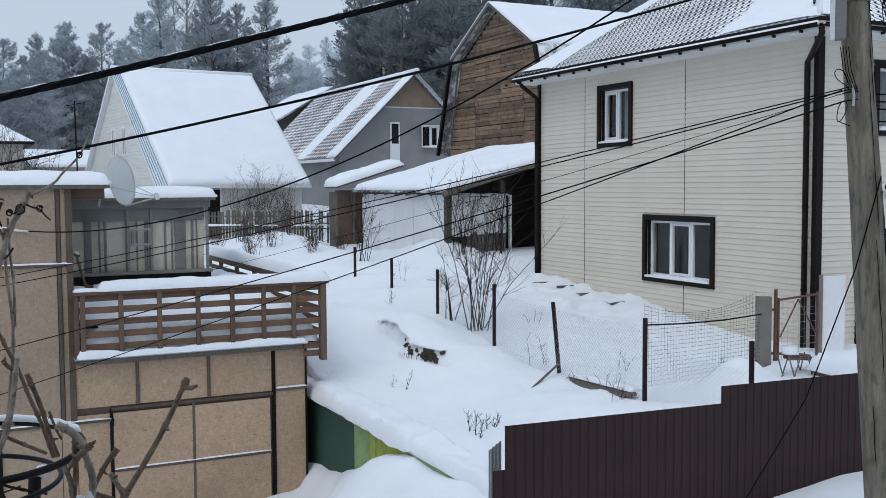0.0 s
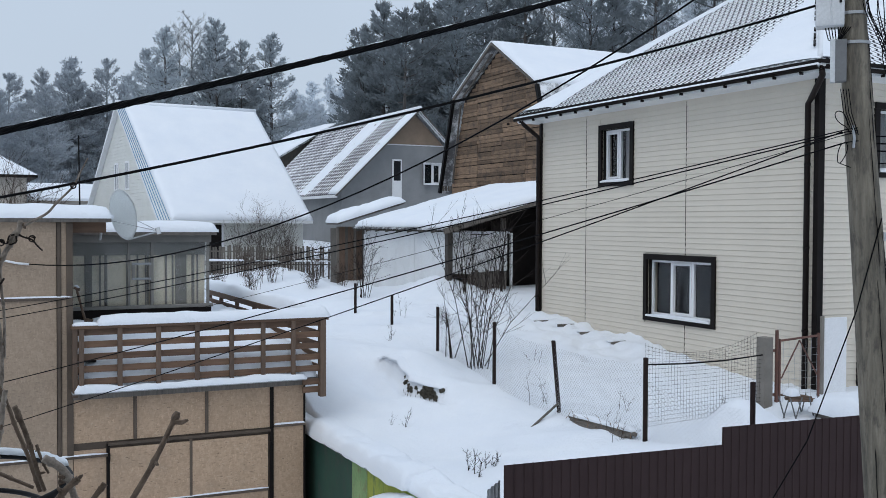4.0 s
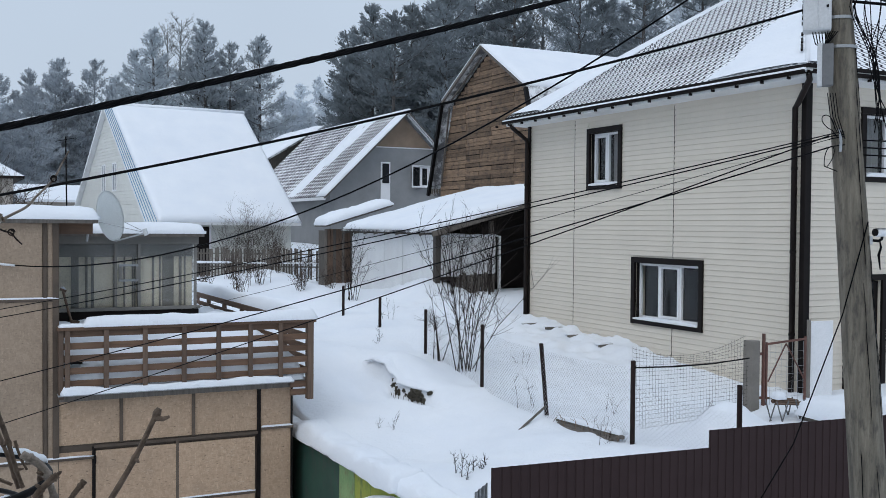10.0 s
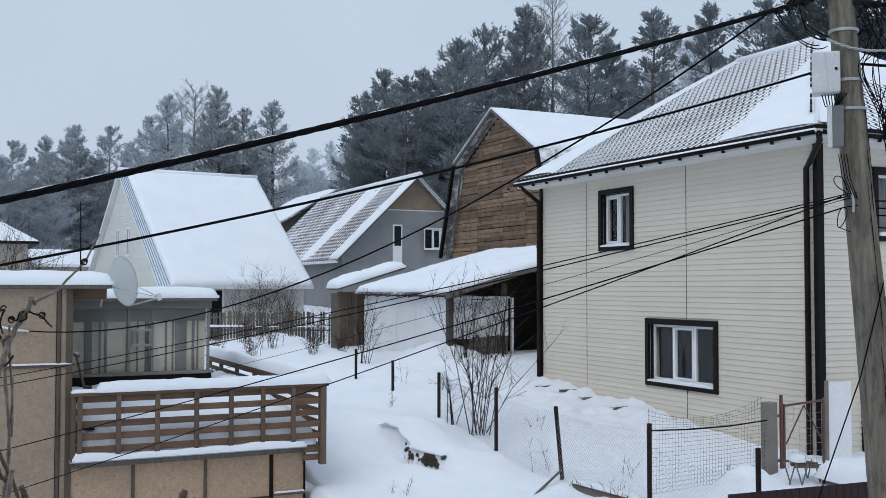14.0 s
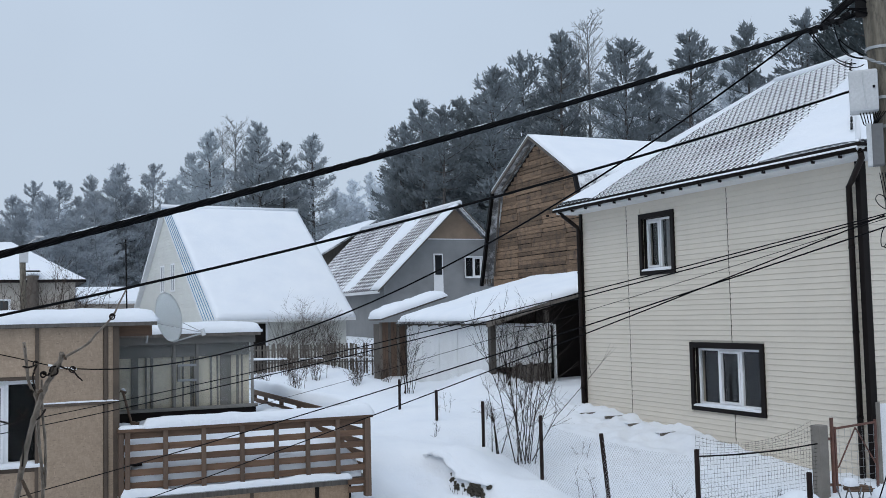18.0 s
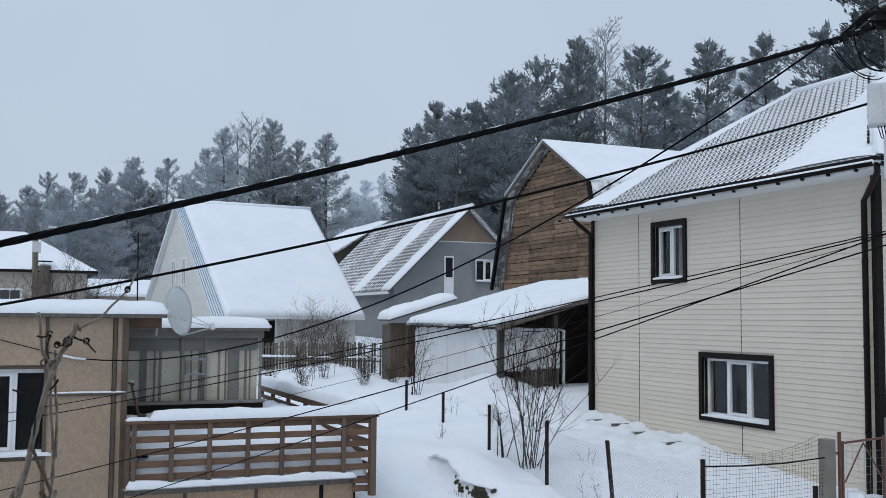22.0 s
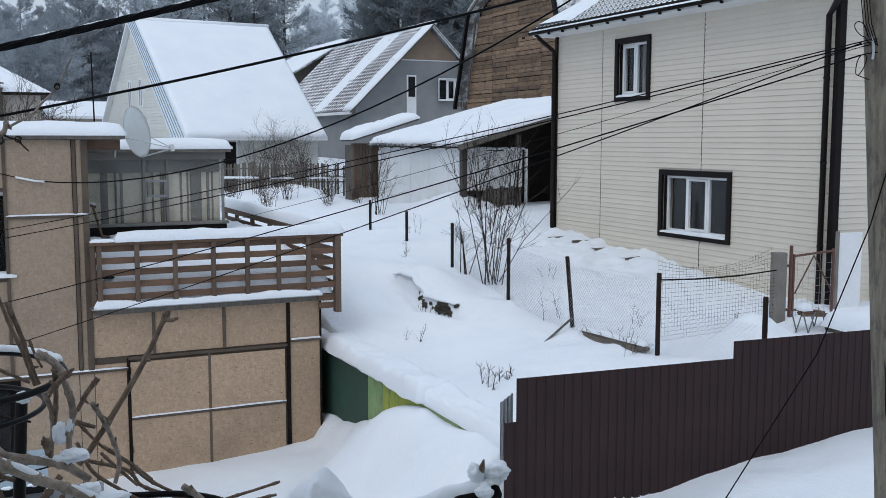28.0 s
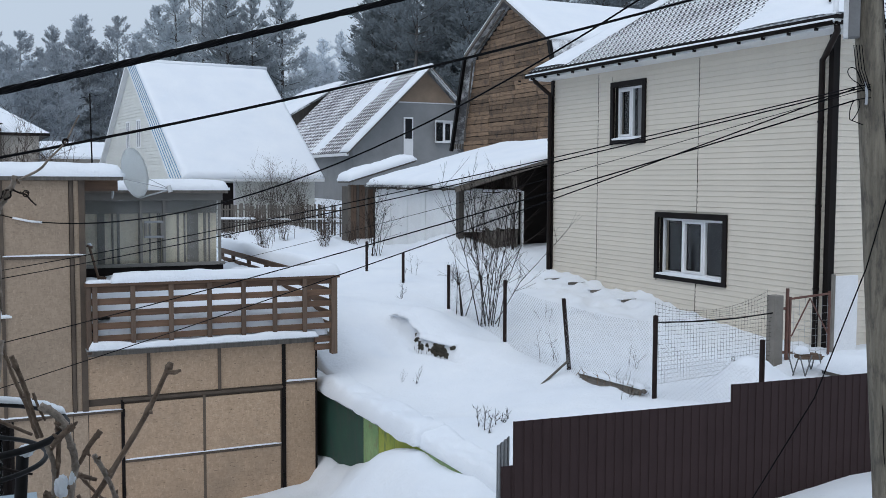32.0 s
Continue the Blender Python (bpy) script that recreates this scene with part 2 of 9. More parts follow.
SNOW = snow_material("snow")
SNOW_NEAR = snow_material("loose_snow", 9.0, 0.22)
ROOF_TILE = tile_material("plum_metal_tile", (0.030, 0.025, 0.034), (0.05, 0.042, 0.055), 1.0, 0.20, 0.175, 0.112, 8.62, 0.21, 0.49, axis="Y", origin=11.9, drifts=((0, -0.8, 0.36, 0.8 * 14.25 + 0.45 - 0.36 * 8.62, 0.9), (0, 0, 0.5, -4.75, 0.22)))
ROOF_TILE_X = tile_material("plum_metal_tile_front", (0.030, 0.025, 0.034), (0.05, 0.042, 0.055), 1.0, 0.20, 0.175, 0.112, 8.62, 0.12, 0.40, axis="X", origin=21.92)
OSB = osb_material("strand_board", (0.388, 0.268, 0.176), (0.482, 0.340, 0.232), 0.6)
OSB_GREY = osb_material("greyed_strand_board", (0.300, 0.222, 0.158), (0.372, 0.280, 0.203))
SIDING = surface("cream_siding", (0.62, 0.562, 0.475), (0.66, 0.598, 0.505), 0.55, 1.2, 90, 0.12, 0.002, piece=0.02, stain=(0.5, 0.47, 0.4), stain_amount=0.15)
WHITE_SIDING = surface("pale_siding", (0.60, 0.60, 0.56), (0.66, 0.66, 0.62), 0.55, 1.2, 80, 0.12, 0.002, piece=0.03)
DARK_TRIM = surface("dark_brown_metal", (0.009, 0.007, 0.007), (0.015, 0.012, 0.011), 0.55, 3, 80, 0.1, 0.001, spec=0.1)
PIPE_BROWN = surface("brown_pipe_metal", (0.013, 0.009, 0.008), (0.021, 0.015, 0.013), 0.5, 3, 60, 0.1, 0.001, spec=0.14)
FENCE_BROWN = surface("brown_profiled_steel", (0.034, 0.0215, 0.0215), (0.043, 0.0275, 0.0275), 0.55, 2, 120, 0.08, 0.001, piece=0.06, spec=0.1)
PVC = surface("white_pvc", (0.74, 0.75, 0.76), (0.80, 0.80, 0.81), 0.35, 3, 50, 0.05, 0.001)
WHITE_PAINT = surface("white_painted_sheet", (0.66, 0.67, 0.68), (0.76, 0.77, 0.77), 0.5, 1.5, 40, 0.15, 0.002, stain=(0.5, 0.5, 0.48), stain_amount=0.3)
GLASS = glass_material("window_glass")
# near-black stands in for the shade inside rooms
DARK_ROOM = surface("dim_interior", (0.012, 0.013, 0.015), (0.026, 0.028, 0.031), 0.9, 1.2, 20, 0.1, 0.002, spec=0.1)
PANE_FAR = surface("reflecting_pane", (0.03, 0.034, 0.04), (0.05, 0.055, 0.06), 0.1, 2, 20, 0.0, 0.001, spec=0.9, rough_var=0.04)
CREAM_PANEL = surface("cream_panel", (0.64, 0.58, 0.46), (0.72, 0.66, 0.54), 0.8, 2, 30, 0.15, 0.003, stain=(0.27, 0.25, 0.22), stain_amount=0.5)
CURTAIN = surface("pale_curtain", (0.45, 0.46, 0.47), (0.55, 0.56, 0.56), 0.9, 2, 30, 0.2, 0.004, stretch=(8, 8, 0.4))
ROOF_SLATE = dusted("grey_slate_sheet", (0.10, 0.10, 0.105), (0.15, 0.15, 0.155), 0.62, 0.8, 1.6, 0.8)
ROOF_RED = tile_material("red_brown_slate", (0.05, 0.036, 0.048), (0.08, 0.06, 0.075), 0.5, 1.0, 0.30, 0.20, 7.3, 0.72, 1.12, 1.1, 0.25, axis="Y", origin=45.25)
ROOF_BLUE = surface("pale_blue_painted_sheet", (0.22, 0.28, 0.325), (0.27, 0.33, 0.37), 0.45, 2, 60, 0.1, 0.001)
OLD_PLANK = surface("weathered_pine_plank", (0.115, 0.074, 0.048), (0.27, 0.178, 0.112), 0.9, 6, 50, 0.6, 0.008, stretch=(1, 0.5, 6), piece=0.42, stain=(0.06, 0.045, 0.038), stain_amount=0.75, stain_scale=2.4)
DECK_WOOD = surface("oiled_brown_board", (0.095, 0.053, 0.032), (0.165, 0.096, 0.058), 0.75, 4, 60, 0.4, 0.004, stretch=(0.6, 1, 6), piece=0.22)
DECK_POST = surface("brown_timber_post", (0.09, 0.058, 0.040), (0.145, 0.095, 0.066), 0.75, 4, 60, 0.4, 0.004, stretch=(6, 6, 0.6), piece=0.15)
DARK_WOOD = surface("tarred_post_wood", (0.045, 0.04, 0.036), (0.08, 0.07, 0.06), 0.8, 4, 60, 0.4, 0.004, stretch=(6, 6, 0.6))
GREY_WOOD = surface("grey_old_timber", (0.09, 0.08, 0.07), (0.17, 0.15, 0.13), 0.9, 4, 50, 0.5, 0.005, stretch=(6, 6, 0.6), piece=0.25)
BATTEN = surface("brown_batten", (0.075, 0.055, 0.042), (0.125, 0.094, 0.07), 0.85, 4, 50, 0.4, 0.004, piece=0.2)
POLE_WOOD = surface("weathered_pole_wood", (0.105, 0.092, 0.072), (0.27, 0.238, 0.185), 0.9, 3.2, 26, 1.0, 0.02, stretch=(5, 5, 0.55), stain=(0.05, 0.045, 0.04), stain_amount=0.7, stain_scale=16, stain_stretch=(1, 1, 0.3))
GREY_PLASTER = surface("grey_cement_render", (0.20, 0.205, 0.21), (0.27, 0.275, 0.28), 0.9, 0.9, 40, 0.3, 0.004, stain=(0.18, 0.18, 0.18), stain_amount=0.35)
CONCRETE = surface("grey_concrete", (0.16, 0.145, 0.125), (0.24, 0.22, 0.195), 0.9, 3, 50, 0.5, 0.005, stain=(0.16, 0.15, 0.14), stain_amount=0.5)
BEIGE_WALL = surface("beige_plaster", (0.40, 0.36, 0.315), (0.47, 0.43, 0.38), 0.9, 1, 30, 0.2, 0.004)
GREEN_PAINT = surface("dark_green_paint", (0.015, 0.052, 0.04), (0.03, 0.085, 0.06), 0.7, 3, 40, 0.3, 0.003, stain=(0.05, 0.06, 0.055), stain_amount=0.7, stain_scale=7, stain_stretch=(1, 1, 0.4))
LIME_PAINT = surface("yellow_green_paint", (0.25, 0.33, 0.055), (0.40, 0.40, 0.075), 0.7, 2, 30, 0.3, 0.003, stain=(0.10, 0.17, 0.07), stain_amount=0.85, stain_scale=5, stain_stretch=(1, 1.4, 0.4))
PALE_GREEN = surface("pale_green_paint", (0.17, 0.30, 0.13), (0.27, 0.39, 0.18), 0.7, 3, 30, 0.3, 0.003, stain=(0.20, 0.11, 0.06), stain_amount=0.6, stain_scale=6, stain_stretch=(1, 1, 0.5))
CABLE = surface("black_cable_rubber", (0.003, 0.003, 0.0035), (0.006, 0.006, 0.007), 0.55, 8, 90, 0.2, 0.001, spec=0.05)
BLACK_STEEL = surface("black_steel", (0.004, 0.004, 0.0045), (0.010, 0.009, 0.009), 0.5, 8, 70, 0.3, 0.001, spec=0.12)
RUST_STEEL = surface("rusty_red_steel", (0.10, 0.045, 0.035), (0.16, 0.075, 0.055), 0.7, 8, 60, 0.4, 0.002, stain=(0.05, 0.03, 0.025), stain_amount=0.5)
POST_STEEL = surface("dark_rusted_post", (0.014, 0.009, 0.009), (0.03, 0.018, 0.016), 0.8, 8, 60, 0.4, 0.002, spec=0.2)
ZINC = surface("galvanised_wire", (0.34, 0.35, 0.36), (0.45, 0.46, 0.47), 0.45, 10, 60, 0.1, 0.001, metal=0.6)
GREY_BOX = surface("light_grey_plastic", (0.50, 0.51, 0.52), (0.58, 0.59, 0.60), 0.45, 3, 50, 0.05, 0.001)
DISH_GREY = surface("dish_paint", (0.74, 0.76, 0.75), (0.80, 0.82, 0.81), 0.5, 3, 50, 0.0, 0.001)
TWIG = surface("brown_vine_bark", (0.10, 0.070, 0.052), (0.23, 0.165, 0.122), 0.85, 110, 520, 0.8, 0.0012, stain=(0.20, 0.155, 0.12), stain_amount=0.5, spec=0.25)
TWIG_GREY = surface("pale_dry_stem", (0.20, 0.165, 0.138), (0.44, 0.365, 0.305), 0.85, 90, 480, 0.9, 0.0014, stain=(0.08, 0.06, 0.05), stain_amount=0.6, spec=0.25)
DARK_TWIG = surface("dark_bush_bark", (0.018, 0.014, 0.013), (0.04, 0.031, 0.027), 0.9, 10, 80, 0.5, 0.002, spec=0.15)
STRAW = surface("dry_grass_straw", (0.12, 0.08, 0.055), (0.24, 0.16, 0.105), 0.9, 20, 120, 0.3, 0.001)
BUSH_BROWN = surface("brown_bush_bark", (0.05, 0.038, 0.032), (0.09, 0.068, 0.056), 0.9, 10, 80, 0.5, 0.002, spec=0.15)
BARK = surface("pine_bark", (0.075, 0.07, 0.068), (0.125, 0.115, 0.108), 0.95, 2, 10, 0.6, 0.02, stretch=(3, 3, 0.6))
# needle sets grow paler with distance: haze put into their base colours
NEEDLE = surface("frosted_hazed_needles", (0.225, 0.252, 0.27), (0.28, 0.315, 0.335), 0.85, 0.5, 8, 0.0, 0.01, piece=0.2, spec=0.1)
NEEDLE_MID = surface("mid_hazed_pine_needles", (0.42, 0.46, 0.49), (0.48, 0.52, 0.55), 0.9, 0.4, 6, 0.0, 0.01, piece=0.14, spec=0.1)
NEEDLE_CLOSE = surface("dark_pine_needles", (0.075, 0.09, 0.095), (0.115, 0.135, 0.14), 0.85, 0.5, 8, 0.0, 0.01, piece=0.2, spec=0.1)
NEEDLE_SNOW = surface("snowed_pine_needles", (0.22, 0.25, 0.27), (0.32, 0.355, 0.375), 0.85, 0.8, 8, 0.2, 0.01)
NEEDLE_PALE = surface("pale_hazed_pine_needles", (0.70, 0.74, 0.78), (0.76, 0.80, 0.84), 0.9, 0.3, 5, 0.0, 0.01, piece=0.06, spec=0.1)
NEEDLE_FAR = surface("far_hazed_pine_needles", (0.43, 0.465, 0.50), (0.49, 0.525, 0.56), 0.9, 0.3, 5, 0.0, 0.01, piece=0.1, spec=0.1)
# far trunks use a pale bark copy, the haze is in its colour
BARK_HAZED = surface("hazed_pine_bark", (0.26, 0.285, 0.30), (0.33, 0.355, 0.37), 0.95, 2, 10, 0.4, 0.02, stretch=(3, 3, 0.6), spec=0.1)


def leafy(m, share):
    """Let part of the light pass through thin needles."""
    n, l = m.node_tree.nodes, m.node_tree.links
    p = n["Principled BSDF"]
    tr = n.new("ShaderNodeBsdfTranslucent")
    l.new(p.inputs["Base Color"].links[0].from_socket, tr.inputs["Color"])
    mx = n.new("ShaderNodeMixShader")
    mx.inputs[0].default_value = share
    l.new(p.outputs[0], mx.inputs[1])
    l.new(tr.outputs[0], mx.inputs[2])
    l.new(mx.outputs[0], n["Material Output"].inputs["Surface"])


for needle_mat in (NEEDLE, NEEDLE_MID, NEEDLE_CLOSE, NEEDLE_FAR, NEEDLE_SNOW, NEEDLE_PALE):
    leafy(needle_mat, 0.45)
BIRCH_TWIG = surface("pale_birch_twigs", (0.15, 0.16, 0.165), (0.22, 0.235, 0.24), 0.9, 1, 10, 0.2, 0.01)
ROCK = surface("dark_soil_and_stone", (0.03, 0.026, 0.02), (0.09, 0.08, 0.06), 0.95, 5, 30, 0.8, 0.02)
RIB_BLUE = surface("blue_roof_rib", (0.10, 0.22, 0.36), (0.14, 0.27, 0.41), 0.5, 2, 60, 0.1, 0.001)
FRAME_GREY = surface("grey_painted_frame", (0.17, 0.163, 0.15), (0.24, 0.23, 0.215), 0.7, 3, 50, 0.2, 0.002)
GALV_DARK = surface("dull_dark_steel_sheet", (0.12, 0.122, 0.125), (0.17, 0.172, 0.175), 0.6, 3, 50, 0.1, 0.001)
PANEL_GREY = surface("dull_grey_sheet", (0.26, 0.275, 0.29), (0.33, 0.345, 0.36), 0.6, 3, 50, 0.1, 0.001)
BLACK_TARP = surface("black_bark_log", (0.004, 0.004, 0.004), (0.012, 0.010, 0.010), 0.8, 40, 300, 0.8, 0.002, spec=0.08)
BRICK = surface("brown_brick", (0.085, 0.07, 0.058), (0.13, 0.11, 0.092), 0.9, 4, 40, 0.4, 0.004)
ORANGE_BOARD = surface("tan_chipboard", (0.20, 0.145, 0.105), (0.27, 0.20, 0.145), 0.85, 2, 50, 0.3, 0.003)

# ---- building helpers ----
def wm(ob):
    m = ob.matrix_basis.copy()
    return wm(ob.parent) @ ob.matrix_parent_inverse @ m if ob.parent else m


def thing(name, at, label, category, group="", kind="", turn=0.0):
    ob = new(name)
    ob.empty_display_size = 0.2
    ob.matrix_basis = pose(*at, 0, 0, turn)
    return tagged(ob, label, category, group, kind)


def to_mesh(name, bm, material, smooth=False):
    bmesh.ops.recalc_face_normals(bm, faces=bm.faces)
    me = bpy.data.meshes.new(name)
    bm.to_mesh(me)
    bm.free()
    me.materials.append(material)
    if smooth:
        me.shade_smooth()
    return me


def part(name, bm, material, parent=None, label="", smooth=False, local=False):
    """One mesh object from bm; world coordinates unless local, kept in place under its parent."""
    if parent is not None and not local:
        bm.transform(wm(parent).inverted())
    ob = new(name, to_mesh(name, bm, material, smooth))
    ob.parent = parent
    return tagged(ob, label)


def piece(name, mesh, parent, m):
    """One more object on a shared mesh, at the world pose m."""
    ob = new(name, mesh)
    ob.parent = parent
    ob.matrix_basis = wm(parent).inverted() @ m
    return ob


def box(bm, a, b, m=None, bevel=0.0):
    x0, y0, z0 = (min(p, q) for p, q in zip(a, b))
    x1, y1, z1 = (max(p, q) for p, q in zip(a, b))
    vs = [bm.verts.new(v) for v in ((x0, y0, z0), (x1, y0, z0), (x1, y1, z0), (x0, y1, z0), (x0, y0, z1), (x1, y0, z1), (x1, y1, z1), (x0, y1, z1))]
    fs = [bm.faces.new([vs[i] for i in f]) for f in ((0, 3, 2, 1), (4, 5, 6, 7), (0, 1, 5, 4), (1, 2, 6, 5), (2, 3, 7, 6), (3, 0, 4, 7))]
    if bevel:
        es = list({e for f in fs for e in f.edges})
        made = bmesh.ops.bevel(bm, geom=es, offset=bevel, segments=2, affect="EDGES", profile=0.6)
        vs = list({v for f in made["faces"] for v in f.verts} | {v for v in vs if v.is_valid})
    if m is not None:
        for v in vs:
            v.co = m @ v.co
    return bm


def boxed(a, b, bevel=0.0, m=None):
    return box(bmesh.new(), a, b, m, bevel)


def sweep(bm, pts, radii, sides=6, closed=False):
    """A tube along pts; radii a number or one for each point."""
    pts = [Vector(p) for p in pts]
    if isinstance(radii, (int, float)):
        radii = [radii] * len(pts)
    rings, ref = [], None
    for i, p in enumerate(pts):
        if closed:
            d = pts[(i + 1) % len(pts)] - pts[i - 1]
        else:
            d = pts[min(i + 1, len(pts) - 1)] - pts[max(i - 1, 0)]
        d = d.normalized() if d.length > 1e-9 else Vector((0, 0, 1))
        if ref is None:
            ref = d.orthogonal().normalized()
        ref = ref - d * ref.dot(d)
        ref = ref.normalized() if ref.length > 1e-6 else d.orthogonal().normalized()
        side = d.cross(ref)
        rings.append([bm.verts.new(p + (ref * math.cos(k * math.tau / sides) + side * math.sin(k * math.tau / sides)) * radii[i]) for k in range(sides)])
    n = len(rings)
    for i in range(n if closed else n - 1):
        a, b = rings[i], rings[(i + 1) % n]
        for k in range(sides):
            bm.faces.new((a[k], a[(k + 1) % sides], b[(k + 1) % sides], b[k]))
    if not closed:
        bm.faces.new(rings[0][::-1])
        bm.faces.new(rings[-1])
    return bm


def swept(pts, radii, sides=6, closed=False):
    return sweep(bmesh.new(), pts, radii, sides, closed)


def prism(bm, outline, axis, lo, hi):
    """A straight solid: an outline of (u, v) drawn out along axis x, y or z from lo to hi."""
    def put(u, v, w):
        return {"x": (w, u, v), "y": (u, w, v), "z": (u, v, w)}[axis]
    a = [bm.verts.new(put(u, v, lo)) for u, v in outline]
    b = [bm.verts.new(put(u, v, hi)) for u, v in outline]
    bm.faces.new(a)
    bm.faces.new(b[::-1])
    for i in range(len(a)):
        j = (i + 1) % len(a)
        bm.faces.new((a[i], b[i], b[j], a[j]))
    return bm


def slab(corners, thick, lift=0.0):
    """A plate under four corners (a roof plane), thick metres deep, straight down."""
    bm = bmesh.new()
    top = [bm.verts.new(Vector(c) + Vector((0, 0, lift))) for c in corners]
    bot = [bm.verts.new(Vector(c) + Vector((0, 0, lift - thick))) for c in corners]
    bm.faces.new(top)
    bm.faces.new(bot[::-1])
    for i in range(4):
        j = (i + 1) % 4
        bm.faces.new((top[i], bot[i], bot[j], top[j]))
    return bm


def snow_sheet(corners, depth, nu=24, nv=16, seed=0.0, edge=0.12, rough=0.25, over=0.0):
    """A snow blanket on a four-cornered plane (a, b along one side, c, d opposite): rounded rims, uneven depth."""
    a, b, c, d = (Vector(p) for p in corners)
    bm = bmesh.new()
    lu, lv = (b - a).length, (d - a).length
    up = (b - a).cross(d - a).normalized()
    up = up if up.z > 0 else -up

    def at(i, j, top):
        u, v = i / nu, j / nv
        base = a.lerp(b, u).lerp(d.lerp(c, u), v)
        e = min(u * lu, (1 - u) * lu, v * lv, (1 - v) * lv)
        k = min(1.0, e / max(edge, 1e-3))
        f = math.sqrt(max(0.0, 1 - (1 - k) ** 2))
        w = noise.noise(Vector((base.x * 1.3 + seed, base.y * 1.3, base.z * 1.3))) + 0.5 * noise.noise(Vector((base.x * 4 + seed, base.y * 4, base.z * 4)))
        h = depth * (0.25 + 0.75 * f) * (1 + rough * w) if top else -0.004
        sag = over * (1 - k) ** 2 * (0.7 + 0.6 * w)
        return base + up * h + Vector((0, 0, -sag))

    rows = [[bm.verts.new(at(i, j, True)) for i in range(nu + 1)] for j in range(nv + 1)]
    low = [[bm.verts.new(at(i, j, False)) if i in (0, nu) or j in (0, nv) else None for i in range(nu + 1)] for j in range(nv + 1)]
    for j in range(nv):
        for i in range(nu):
            bm.faces.new((rows[j][i], rows[j][i + 1], rows[j + 1][i + 1], rows[j + 1][i]))
    for i in range(nu):
        bm.faces.new((low[0][i], low[0][i + 1], rows[0][i + 1], rows[0][i]))
        bm.faces.new((low[nv][i + 1], low[nv][i], rows[nv][i], rows[nv][i + 1]))
    for j in range(nv):
        bm.faces.new((low[j + 1][0], low[j][0], rows[j][0], rows[j + 1][0]))
        bm.faces.new((low[j][nu], low[j + 1][nu], rows[j + 1][nu], rows[j][nu]))
    bm.faces.new((low[0][0], low[nv][0], low[nv][nu], low[0][nu]))
    return bm


def smooth01(x, a, b):
    t = min(1.0, max(0.0, (x - a) / (b - a)))
    return t * t * (3 - 2 * t)


def wall_with_holes(bm, axis, c, thick, u0, u1, z0, z1, holes):
    """An upright wall on the plane axis = c, u along it, with rectangular openings (ua, ub, za, zb) through it."""
    us = sorted({u0, u1, *[h[0] for h in holes], *[h[1] for h in holes]})
    zs = sorted({z0, z1, *[h[2] for h in holes], *[h[3] for h in holes]})
    for i in range(len(us) - 1):
        for j in range(len(zs) - 1):
            um, zm = (us[i] + us[i + 1]) / 2, (zs[j] + zs[j + 1]) / 2
            if any(h[0] < um < h[1] and h[2] < zm < h[3] for h in holes):
                continue
            if axis == "x":
                box(bm, (c, us[i], zs[j]), (c + thick, us[i + 1], zs[j + 1]))
            else:
                box(bm, (us[i], c, zs[j]), (us[i + 1], c + thick, zs[j + 1]))
    bmesh.ops.remove_doubles(bm, verts=bm.verts, dist=0.0005)
    inner = [f for f in bm.faces if any(g is not f and (g.calc_center_median() - f.calc_center_median()).length < 0.001 for e in f.edges for g in e.link_faces)]
    bmesh.ops.delete(bm, geom=inner, context="FACES_ONLY")
    return bm


